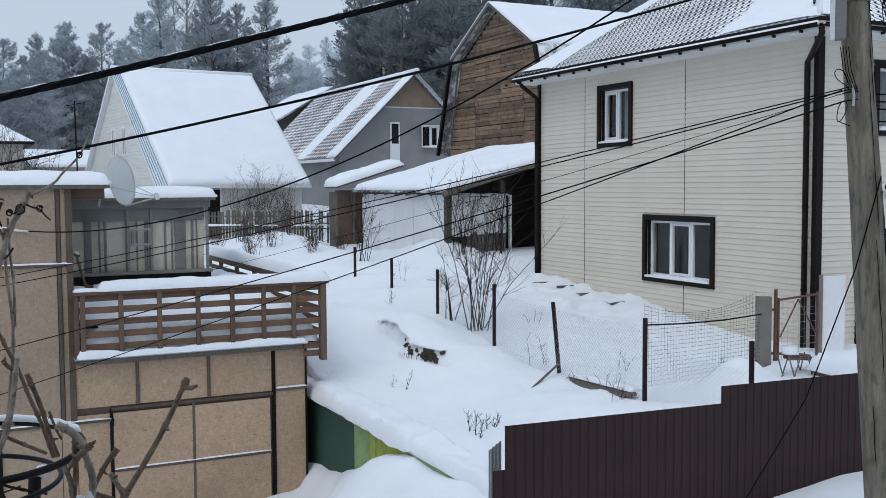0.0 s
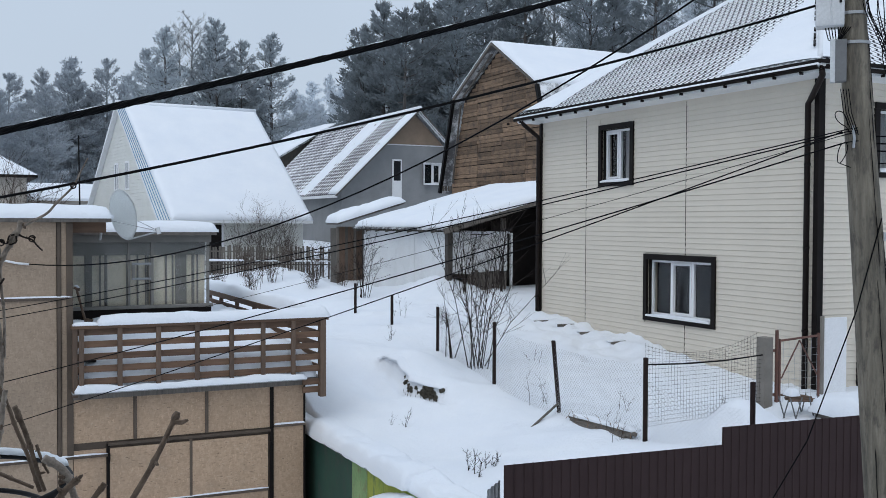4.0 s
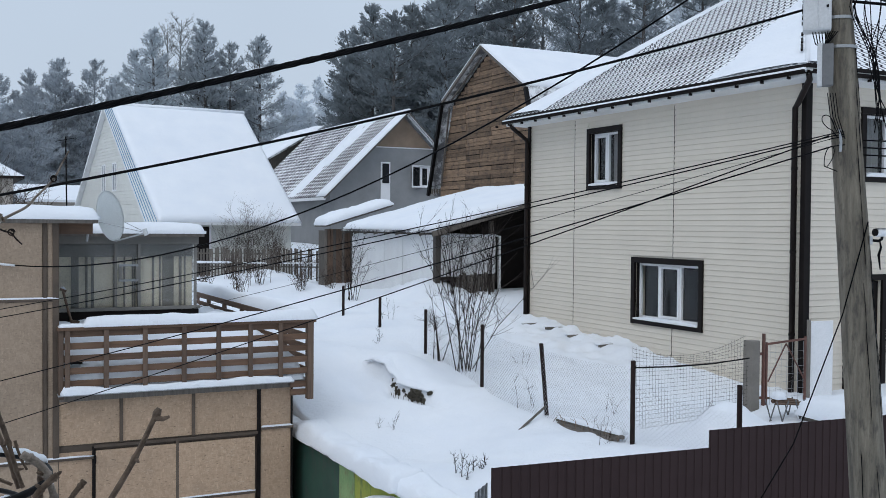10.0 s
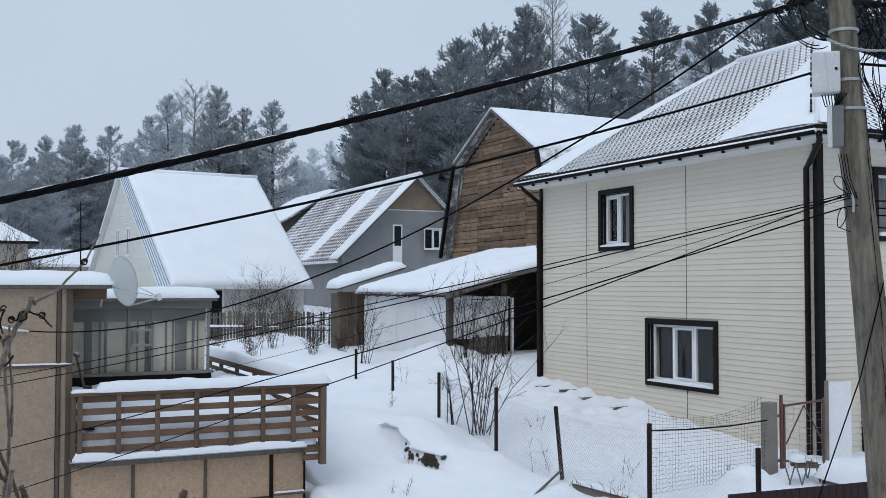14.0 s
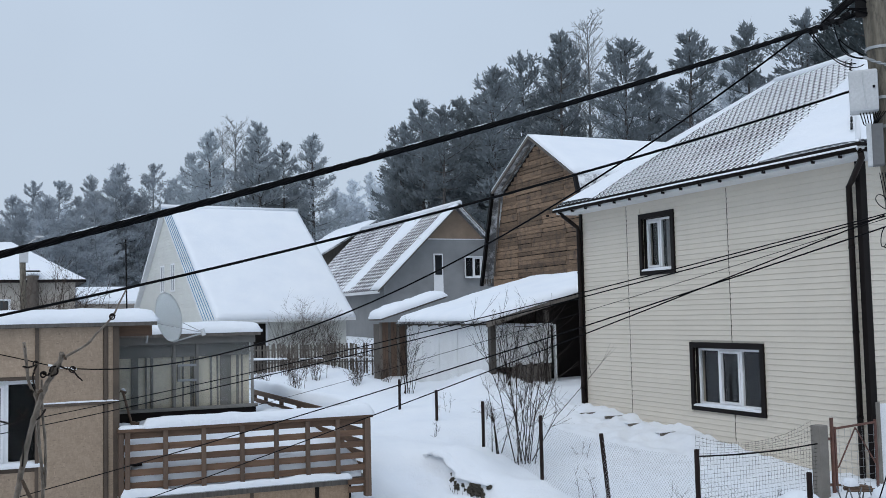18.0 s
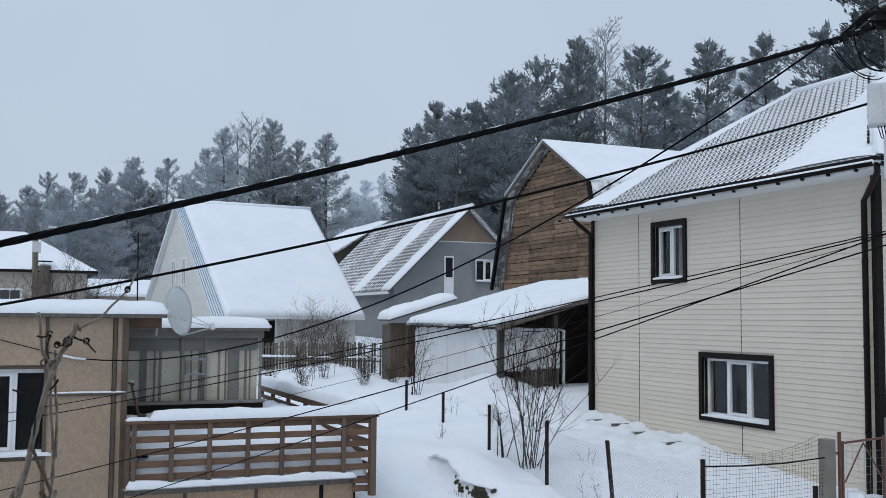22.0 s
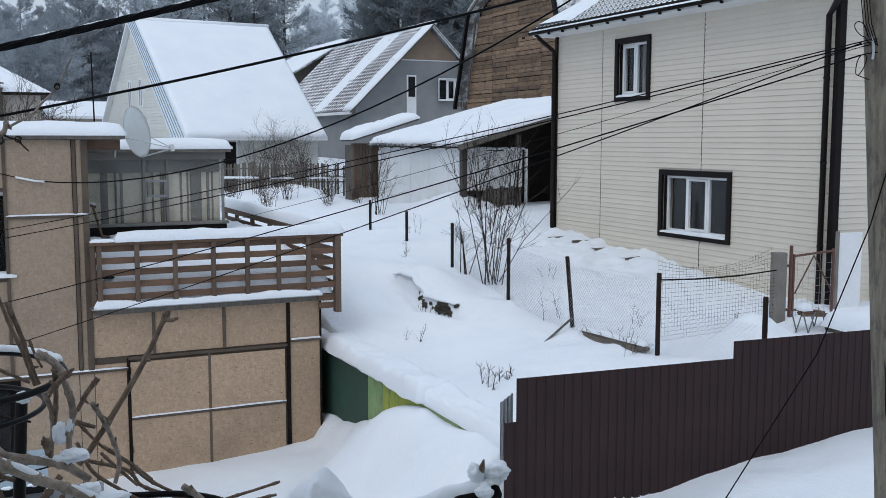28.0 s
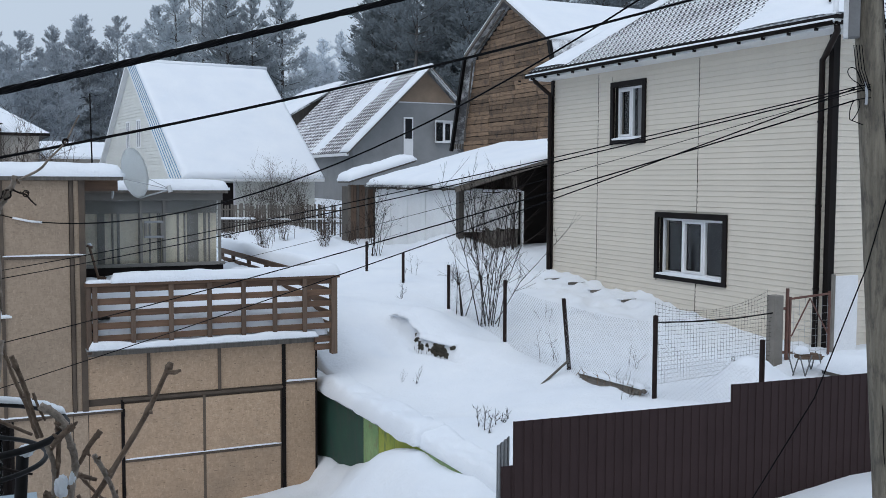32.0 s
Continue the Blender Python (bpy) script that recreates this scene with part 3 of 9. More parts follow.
def window(parent, axis, c, u0, u1, z0, z1, mullions, out, sill=True, frame_mat=None, room=True, trim=0.0, trim_mat=None, name="window", curtain=False):
    """A window set in a wall plane: frame bars, sashes, panes, sill; out is the sign of the outward side."""
    fm = frame_mat or PVC
    def b3(ua, ub, za, zb, da, db, bev=0.004):
        if axis == "x":
            return boxed((c + out * da, ua, za), (c + out * db, ub, zb), bev)
        return boxed((ua, c + out * da, za), (ub, c + out * db, zb), bev)
    w = new(name)
    w.parent = parent
    w.matrix_basis = wm(parent).inverted() @ pose(*((c, (u0 + u1) / 2, z0) if axis == "x" else ((u0 + u1) / 2, c, z0)))
    if trim:
        tm = trim_mat or DARK_TRIM
        part("trim_board", b3(u0 - trim, u1 + trim, z1, z1 + trim, -0.03, 0.035), tm, w)
        part("trim_board", b3(u0 - trim, u1 + trim, z0 - trim, z0, -0.03, 0.035), tm, w)
        part("trim_board", b3(u0 - trim, u0, z0, z1, -0.03, 0.035), tm, w)
        part("trim_board", b3(u1, u1 + trim, z0, z1, -0.03, 0.035), tm, w)
        for ua, ub, za, zb in ((u0, u0 + 0.012, z0, z1), (u1 - 0.012, u1, z0, z1), (u0 + 0.012, u1 - 0.012, z1 - 0.012, z1)):
            part("reveal", b3(ua, ub, za, zb, -0.14, -0.03), tm, w)
    d0, d1 = (-0.16, -0.10)
    fr = 0.06
    part("frame_bar", b3(u0, u1, z1 - fr, z1, d0, d1), fm, w)
    part("frame_bar", b3(u0, u1, z0, z0 + fr, d0, d1), fm, w)
    edges = [u0] + [u0 + (u1 - u0) * k for k in mullions] + [u1]
    for k, u in enumerate(edges):
        a, b = (u, u + fr) if k == 0 else ((u - fr, u) if k == len(edges) - 1 else (u - fr / 2, u + fr / 2))
        part("mullion" if 0 < k < len(edges) - 1 else "frame_bar", b3(a, b, z0 + fr, z1 - fr, d0, d1), fm, w)
    for k in range(len(edges) - 1):
        a = edges[k] + (fr if k == 0 else fr / 2)
        b = edges[k + 1] - (fr if k == len(edges) - 2 else fr / 2)
        if k % 2 == 1 and len(edges) > 2:
            s = 0.045
            for ua, ub, za, zb in ((a, b, z1 - fr - s, z1 - fr), (a, b, z0 + fr, z0 + fr + s), (a, a + s, z0 + fr + s, z1 - fr - s), (b - s, b, z0 + fr + s, z1 - fr - s)):
                part("sash", b3(ua, ub, za, zb, d0 + 0.01, d1 + 0.018), fm, w)
        pane = part("pane", b3(a, b, z0 + fr, z1 - fr, -0.134, -0.128, 0.0), GLASS, w)
        pane.visible_shadow = False
    if sill:
        part("sill", b3(u0, u1, z0 - 0.02, z0 + 0.012, -0.10, 0.06), fm, w)
        bm = bmesh.new()
        if axis == "x":
            cs = ((c - out * 0.09, u0 + 0.03, z0 + 0.012), (c + out * 0.05, u0 + 0.03, z0 + 0.012), (c + out * 0.05, u1 - 0.03, z0 + 0.012), (c - out * 0.09, u1 - 0.03, z0 + 0.012))
        else:
            cs = ((u0 + 0.03, c - out * 0.09, z0 + 0.012), (u1 - 0.03, c - out * 0.09, z0 + 0.012), (u1 - 0.03, c + out * 0.05, z0 + 0.012), (u0 + 0.03, c + out * 0.05, z0 + 0.012))
        bm.free()
        part("sill_snow", snow_sheet(cs, 0.04, 10, 4, u0, 0.05), SNOW, w, smooth=True)
    # shallow near-black box: the unlit room's shade is in its colour
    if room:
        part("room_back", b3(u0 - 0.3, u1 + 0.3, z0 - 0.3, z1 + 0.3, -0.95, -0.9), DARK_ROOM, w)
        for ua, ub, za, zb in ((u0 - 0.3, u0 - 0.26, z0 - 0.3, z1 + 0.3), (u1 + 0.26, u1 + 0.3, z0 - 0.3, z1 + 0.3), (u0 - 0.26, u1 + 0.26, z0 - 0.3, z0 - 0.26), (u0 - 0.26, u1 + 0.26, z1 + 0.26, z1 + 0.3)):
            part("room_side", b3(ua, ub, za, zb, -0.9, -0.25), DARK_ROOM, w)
    if curtain:
        n = 14
        a, b = edges[0] + 0.05, edges[1] - 0.02
        bm = bmesh.new()
        rows = []
        for z in (z0 + 0.05, z1 - 0.05):
            row = []
            for k in range(n * 2 + 1):
                u = a + (b - a) * k / (n * 2)
                dd = c + out * (-0.26 + 0.025 * math.sin(k * 1.7))
                row.append(bm.verts.new((dd, u, z) if axis == "x" else (u, dd, z)))
            rows.append(row)
        for k in range(n * 2):
            bm.faces.new((rows[0][k], rows[0][k + 1], rows[1][k + 1], rows[1][k]))
        bmesh.ops.solidify(bm, geom=list(bm.faces), thickness=0.006)
        part("curtain", bm, CURTAIN, w)
    return w

# ---- ground: a lane in front, a snowed terrace behind a low wall, gardens rising to a wooded hill ----
FENCE_Y = lambda x: 9.5 - 0.07 * (x - 5.26)


def bank_x(y):
    """Where the snow of the terrace breaks off, along y."""
    return 7.53 + 0.05 * noise.noise(Vector((0, y * 4.1, 1))) + 0.85 * max(0.0, 16.70 - y) - 0.28 * max(0.0, y - 17.35)


def ground_z(x, y):
    low = 0.80 + 0.085 * max(0.0, 16 - y) - 0.02 * max(0.0, 5 - x)
    low += 0.45 * smooth01(x, 5.3, 6.2) * smooth01(y, 5.5, 8.6) + 0.45 * smooth01(x, 6.5, 10.5) + 0.25 * smooth01(x, 10, 14)
    # drift against the painted wall, up to its coping where the snow was thrown
    if 9.4 < y < 21:
        heap = 2.40 - 0.55 * smooth01(y, 12.3, 13.8) - 0.50 * smooth01(y, 13.4, 15.6) - 0.12 * smooth01(y, 15.2, 16.6)
        w = math.exp(-(max(0.0, 5.40 - x) / (0.95 - 0.72 * smooth01(y, 13.2, 14.8) + 0.2 * (1 - smooth01(y, 13, 14)) * noise.noise(Vector((y * 0.9, 4, 0))))) ** 2) * smooth01(y, 9.3, 9.9)
        low += max(0.0, heap - low) * w + 0.07 * w * noise.noise(Vector((x * 1.6, y * 1.6, 2)))
    low += 0.10 * math.exp(-((x - 4.9) / 0.35) ** 2 - ((y - 15.85) / 0.25) ** 2)
    high = 2.5 + 0.1 * min(7.4, max(-3.0, x - 5.6)) + 0.9 * smooth01(y, 14, 23)
    high += 0.35 * math.exp(-((x - 6.6) / 1.3) ** 2 - ((y - 19.0) / 2.0) ** 2)
    high += 0.30 * math.exp(-((x - 8.0) / 0.8) ** 2 - ((y - 17.6) / 1.0) ** 2)
    high -= 0.35 * math.exp(-((x - 7.2) / 1.1) ** 2 - ((y - 14.5) / 1.5) ** 2)
    high += 0.10 * smooth01(x, 12.0, 12.6) * smooth01(y, 15, 17) * (1 - smooth01(y, 21.5, 23)) * (0.6 + 0.8 * noise.noise(Vector((x * 1.5, y * 1.1, 4))))
    high -= 0.22 * smooth01(x, 11.5, 13) * smooth01(y, 17, 20) * (1 - smooth01(y, 22, 23))
    # broken bank: the snow drops along a ragged line
    if 15.3 < y < 20.2 and 6.5 < x < 10.5:
        s = x - bank_x(y)
        along = smooth01(y, 16.0, 16.3) * (1 - smooth01(y, 17.5, 18.2))
        high += along * (0.21 * smooth01(s, -0.05, 0.06) * (1 - smooth01(s, 0.25, 1.3)) - 0.12 * math.exp(-((s + 0.08) / 0.13) ** 2))
    high += 0.10 * smooth01(x, 10.4, 12.2) * smooth01(y, 13, 15) * noise.noise(Vector((x * 3.6, y * 3.0, 8)))
    if 8.5 < x < 13.2 and 10 < y < 23.5:
        high += smooth01(x, 8.8, 10.2) * (0.05 * noise.noise(Vector((x * 3.1, y * 3.1, 12))) + 0.025 * noise.noise(Vector((x * 5.6, y * 5.6, 13))))
    if y > 24:
        high += 0.62 * smooth01(y, 26, 32) * (1 - smooth01(x, 9.8, 11.4))
    high += 0.50 * math.exp(-((x - 11.85) / 0.75) ** 2 - ((y - 24.6) / (2.1 if y > 24.6 else 0.9)) ** 2)
    high += 0.46 * math.exp(-((x - 10.3) / 0.48) ** 2 - ((y - 11.25) / 0.42) ** 2)
    high -= 0.20 * math.exp(-((x - 7.0) / 0.38) ** 2 - ((y - 17.5) / 0.7) ** 2)
    back = smooth01(y, FENCE_Y(x) + 0.03, FENCE_Y(x) + 0.33)
    side = smooth01(x, 5.50, 5.62) if y < 21 else max(smooth01(x, 5.50, 5.62), smooth01(y, 21, 23))
    k = back * side
    z = low * (1 - k) + high * k
    d = math.hypot(x, y)
    z += -0.9 * smooth01(d, 34, 44) * (1 - smooth01(x, 8, 16)) + 0.9 * smooth01(d, 40, 50) * smooth01(x, 8, 16)
    if d > 58:
        az = math.degrees(math.atan2(x, y))
        z += (d - 58) * (0.055 + 0.085 * smooth01(az, 14, 30)) * (1 - smooth01(d, 170, 420) * 0.6) if y > 0 else 0
    if d < 60:
        z += 0.09 * noise.noise(Vector((x * 0.55, y * 0.55, 0))) + 0.04 * noise.noise(Vector((x * 1.7, y * 1.7, 3))) + 0.016 * noise.noise(Vector((x * 4.6, y * 4.6, 7)))
    return z


def steps(*runs):
    out = []
    for a, b, s in runs:
        n = max(1, round((b - a) / s))
        out += [a + (b - a) * i / n for i in range(n)]
    return out + [runs[-1][1]]


gx = steps((-1500, -200, 325), (-200, -40, 20), (-40, -6, 2), (-6, 3, 0.35), (3, 5.4, 0.15), (5.4, 5.7, 0.05), (5.7, 7.2, 0.14), (7.2, 8.6, 0.045), (8.6, 13.2, 0.1), (13.2, 15, 0.2), (15, 40, 1.2), (40, 200, 16), (200, 1500, 325))
gy = steps((-1500, -100, 350), (-100, -8, 11), (-8, 6, 0.5), (6, 8.7, 0.12), (8.7, 10.2, 0.055), (10.2, 15.5, 0.11), (15.5, 19.6, 0.075), (19.6, 26, 0.14), (26, 45, 0.5), (45, 90, 4), (90, 300, 14), (300, 1500, 240))
verts = [(x, y, ground_z(x, y)) for y in gy for x in gx]
nx = len(gx)
faces = [(j * nx + i, j * nx + i + 1, (j + 1) * nx + i + 1, (j + 1) * nx + i) for j in range(len(gy) - 1) for i in range(nx - 1)]
me = bpy.data.meshes.new("ground")
me.from_pydata(verts, [], faces)
me.materials.append(SNOW)
me.shade_smooth()
tagged(new("ground", me), "deep fresh snow over sloping gardens and a lane", "snow ground", kind="structure")


def on_ground(x, y, dz=0.0):
    return (x, y, ground_z(x, y) + dz)

# ---- unseen wall of the viewer's house, behind the eye: added to shade the foreground ----
own = thing("wall_south", (0, -0.6, 1.6), "unseen pale house wall with an upper window, added to shade the foreground", "wall", kind="structure")
OWN = (-0.7, 0.7, 5.15, 6.65)
# pale siding picked to bounce light onto the vine
part("wall_face", wall_with_holes(bmesh.new(), "y", -0.75, 0.3, -5.0, 5.0, 1.4, 8.6, [OWN]), WHITE_SIDING, own)
for a, b in (((-5.0, -7.0, 1.4), (-4.75, -0.75, 8.6)), ((4.75, -7.0, 1.4), (5.0, -0.75, 8.6)), ((-4.75, -7.0, 1.4), (4.75, -6.75, 8.6))):
    part("side_face", boxed(a, b), WHITE_SIDING, own)
# unseen roof, its overhang kept short to leave light on the vine
part("roof_board", boxed((-5.2, -7.2, 8.604), (5.2, -0.42, 8.75)), GREY_WOOD, own)
for a, b in (((-0.7, 5.15), (0.7, 5.21)), ((-0.7, 6.59), (0.7, 6.65)), ((-0.7, 5.21), (-0.64, 6.59)), ((0.64, 5.21), (0.7, 6.59))):
    part("window_frame", boxed((a[0], -0.70, a[1]), (b[0], -0.63, b[1]), 0.004), PVC, own)
part("room_floor", boxed((-4.74, -6.74, 4.0), (4.74, -0.76, 4.1)), GREY_WOOD, own)

# ---- cream two-storey house ----
HX, HY0, HY1, HX1 = 13.01, 12.42, 21.26, 21.4
EAVE_Z = 8.42
house = thing("cream_house", (HX, HY0, 2.4), "two-storey house with cream vinyl siding and snowed plum tile roof", "house")
W1 = (17.62, 18.67, 6.92, 8.06)     # opening of the upper window along y and z
W2 = (15.02, 17.0, 4.10, 5.26)
W3 = (14.40, 15.42, 6.92, 7.99)
bm = wall_with_holes(bmesh.new(), "x", HX + 0.02, 0.24, HY0 + 0.02, HY1, 2.2, EAVE_Z, [W1, W2])
part("side_wall", bm, SIDING, house)
bm = wall_with_holes(bmesh.new(), "y", HY0 + 0.02, 0.24, HX + 0.26, HX1, 2.2, EAVE_Z, [W3, (14.05, 14.87, 3.0, 5.1)])
part("front_wall", bm, SIDING, house)
part("back_wall", boxed((HX + 0.26, HY1 - 0.24, 2.2), (HX1, HY1, EAVE_Z)), SIDING, house)
part("far_wall", boxed((HX1 - 0.24, HY0 + 0.26, 2.2), (HX1, HY1 - 0.24, EAVE_Z)), SIDING, house)
# floor in the same near-black, shade of the rooms put into colour
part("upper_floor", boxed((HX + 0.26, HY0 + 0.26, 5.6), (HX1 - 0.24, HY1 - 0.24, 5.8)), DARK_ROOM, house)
window(house, "x", HX, *W1, (0.5,), -1, trim=0.11, room=True, curtain=True)
window(house, "x", HX, *W2, (0.34, 0.67), -1, trim=0.11, curtain=False)
window(house, "y", HY0, *W3, (0.62,), -1, trim=0.11, curtain=True)
door = part("door", boxed((14.07, HY0 + 0.06, 3.0), (14.85, HY0 + 0.12, 5.08), 0.01), DARK_TRIM, house, "dark brown metal entrance door")
part("door_handle", boxed((14.74, HY0 + 0.0, 4.0), (14.78, HY0 + 0.06, 4.14), 0.008), ZINC, door)
for a, b in (((13.95, 3.0), (14.05, 5.2)), ((14.87, 3.0), (14.97, 5.2)), ((14.05, 5.1), (14.87, 5.2))):
    part("door_trim", boxed((a[0], HY0 - 0.03, a[1]), (b[0], HY0 + 0.02, b[1])), DARK_TRIM, house)

# gable-free hipped roof: eaves all round, ridge along y
OV = 0.52
ex0, ex1, ey0, ey1 = HX - OV, HX1 + OV, HY0 - OV, HY1 + 0.24
RZ, rx_ = 11.5, (HX + HX1) / 2
ry0, ry1 = 16.4, 18.9
EZ = 8.62


def roof_plane_mesh(name, e0, e1, r0, r1, wave, course, material):
    """Pressed metal tiles: waves across, a small step at every course up the slope."""
    e0, e1, r0, r1 = (Vector(p) for p in (e0, e1, r0, r1))
    along = (e1 - e0)
    ln = along.length
    ax = along / ln
    mid = ((r0 + r1) / 2 - (e0 + e1) / 2)
    upv = mid - ax * mid.dot(ax)
    sl = upv.length
    upv /= sl
    nrm = ax.cross(upv).normalized()
    nrm = nrm if nrm.z > 0 else -nrm
    s0, s1 = (r0 - e0).dot(ax), (r1 - e0).dot(ax)
    nc = round(sl / course)
    nw = round(ln / wave) * 5
    verts, faces = [], []
    for j in range(nc):
        lo, hi = j / nc, (j + 1) / nc
        base = len(verts)
        for row, (v, lift) in enumerate(((lo, 0.030), (hi, 0.004))):
            a, b = s0 * v, ln + (s1 - ln) * v
            for i in range(nw + 1):
                u = ln * i / nw
                u = min(max(u, a), b)
                h = 0.016 * math.sin(u / wave * math.tau) + lift
                p = e0 + ax * u + upv * (v * sl) + nrm * h
                verts.append(p)
        for i in range(nw):
            faces.append((base + i, base + i + 1, base + nw + 2 + i, base + nw + 1 + i))
        # riser under the lower edge of the course
        b2 = prev if j else len(verts)
        if not j:
            for i in range(nw + 1):
                verts.append(verts[base + i] - nrm * 0.030)
        prev = base + nw + 1
        for i in range(nw):
            faces.append((b2 + i, b2 + i + 1, base + i + 1, base + i))
    m2 = bpy.data.meshes.new(name)
    m2.from_pydata(verts, [], faces)
    m2.materials.append(material)
    m2.validate()
    return m2


roof = new("roof")
roof.parent = house
roof.matrix_basis = wm(house).inverted() @ pose(ex0, ey0, EZ)
tagged(roof, "plum metal tile roof, partly bare of snow")


def roof_part(name, e0, e1, r0, r1, mat_):
    me2 = roof_plane_mesh(name, e0, e1, r0, r1, 0.175, 0.22, mat_)
    ob = new(name, me2)
    ob.parent = roof
    ob.matrix_basis = wm(roof).inverted()
    return ob


E_sw, E_nw, E_se, E_ne = (ex0, ey0, EZ), (ex0, ey1, EZ), (ex1, ey0, EZ), (ex1, ey1, EZ)
R_s, R_n = (rx_, ry0, RZ), (rx_, ry1, RZ)
roof_part("roof_slope", E_sw, E_nw, R_s, R_n, ROOF_TILE)
roof_part("roof_slope", E_se, E_sw, R_s, R_s, ROOF_TILE_X)
roof_part("roof_slope", E_ne, E_se, R_n, R_s, ROOF_TILE)
roof_part("roof_slope", E_nw, E_ne, R_n, R_n, ROOF_TILE_X)
bm = bmesh.new()
vs = [bm.verts.new(Vector(p) - Vector((0, 0, 0.05))) for p in (E_sw, E_se, E_ne, E_nw, R_s, R_n)]
for f in ((0, 1, 4), (1, 2, 5, 4), (2, 3, 5), (3, 0, 4, 5), (3, 2, 1, 0)):
    bm.faces.new([vs[i] for i in f])
part("roof_deck", bm, GREY_WOOD, roof)


def on_west(y, s):
    """A point of the west slope: y along the eave, s from eave (0) to ridge (1)."""
    lo, hi = ey0 + (ry0 - ey0) * s, ey1 + (ry1 - ey1) * s
    return Vector((ex0 + (rx_ - ex0) * s, min(max(y, lo), hi), EZ + (RZ - EZ) * s))


# snow left lying on the west slope: along the south hip, the north hip and the ridge
def roof_snow(name, lo_f, hi_f, n, m_, depth, sd):
    bm = bmesh.new()
    grid = []
    for j in range(m_ + 1):
        s = j / m_
        row = []
        for i in range(n + 1):
            a, b = lo_f(s), hi_f(s)
            q = i / n
            p = on_west(a + (b - a) * q, s)
            w = noise.noise(Vector((p.x * 2 + sd, p.y * 2, p.z)))
            e = min(1.0, min(q, 1 - q) * abs(b - a) / 0.25) if abs(b - a) > 0.02 else 0
            row.append(bm.verts.new(p + Vector((-0.25, 0, 0.97)) * (0.035 + depth * e * (1 + 0.4 * w))))
        grid.append(row)
    for j in range(m_):
        for i in range(n):
            bm.faces.new((grid[j][i], grid[j][i + 1], grid[j + 1][i + 1], grid[j + 1][i]))
    part(name, bm, SNOW, roof, smooth=True)


wob = lambda s, k: 0.16 * noise.noise(Vector((s * 9, k, 0))) + 0.06 * noise.noise(Vector((s * 31, k, 5)))
roof_snow("roof_snow", lambda s: ey0 + (ry0 - ey0) * s + 0.02, lambda s: ey0 + (ry0 - ey0) * s + 0.02 + max(0.0, 2.35 - 3.0 * s) + wob(s, 1), 14, 60, 0.03, 0)
roof_snow("roof_snow", lambda s: ey1 + (ry1 - ey1) * s - 0.02 - 1.5 * (1 - s) ** 1.8 - 0.14 - 0.5 * abs(wob(s, 7)), lambda s: ey1 + (ry1 - ey1) * s - 0.02, 12, 60, 0.05, 4)
part("ridge_snow", swept([Vector(R_s) + Vector((0, 0, 0.03)), Vector(R_n) + Vector((0, 0, 0.03))], 0.09, 8), SNOW, roof, smooth=True)
part("hip_snow", swept([Vector(R_s) + Vector((0, 0, 0.03)), Vector(E_sw) + Vector((0.1, 0.1, 0.05))], 0.07, 8), SNOW, roof, smooth=True)
part("hip_snow", swept([Vector(R_n) + Vector((0, 0, 0.03)), Vector(E_nw) + Vector((0.1, -0.1, 0.05))], 0.06, 8), SNOW, roof, smooth=True)
# front slope snow
bm = bmesh.new()
grid = []
for j in range(25):
    s = j / 24
    row = []
    for i in range(31):
        q = i / 30
        a, b = ex0 + (rx_ - ex0) * s, ex1 + (rx_ - ex1) * s
        x = a + (b - a) * q
        y, z = ey0 + (ry0 - ey0) * s, EZ + (RZ - EZ) * s
        w = noise.noise(Vector((x * 1.1, y * 1.1, 9)))
        near_hip = smooth01(x - a, 1.6, 0.5)
        row.append(bm.verts.new((x, y - 0.03, z - 0.03 + 0.085 * max(smooth01(s + 0.25 * w, 0.42, 0.62), near_hip))))
    grid.append(row)
for j in range(24):
    for i in range(30):
        bm.faces.new((grid[j][i], grid[j][i + 1], grid[j + 1][i + 1], grid[j + 1][i]))
part("roof_snow", bm, SNOW, roof, smooth=True)

for x0_, y0_, x1_, y1_ in ((ex0 - 0.034, ey0 - 0.03, ex0 - 0.022, ey1), (ex0 - 0.02, ey0 - 0.034, ex1, ey0 - 0.022)):
    part("drip_edge", boxed((x0_, y0_, 8.57), (x1_, y1_, 8.635)), DARK_TRIM, roof)
rh = random.Random(8)
for k in range(11):
    f = 0.10 + 0.075 * k + rh.uniform(-0.02, 0.02)
    q0, q1 = Vector(E_sw).lerp(Vector(R_s), f), Vector(E_sw).lerp(Vector(R_s), f + rh.uniform(0.015, 0.05))
    part("hip_cap", swept([q0 + Vector((-0.06, 0.10, 0.075)), q1 + Vector((-0.06, 0.10, 0.075))], 0.022, 5), DARK_TRIM, roof, "bare plum ridge cap between snow")
# soffit, fascia, gutters on brackets
for a, b in (((ex0, ey0, 8.43), (HX, ey1, 8.46)), ((HX, ey0, 8.43), (ex1, HY0, 8.46)), ((HX, HY1, 8.43), (ex1, ey1, 8.46))):
    part("soffit", boxed(a, b), WHITE_PAINT, roof)
part("fascia", boxed((ex0 - 0.02, ey0 - 0.02, 8.44), (ex0, ey1, 8.60)), WHITE_PAINT, roof)
part("fascia", boxed((ex0, ey0 - 0.02, 8.44), (ex1, ey0, 8.60)), WHITE_PAINT, roof)


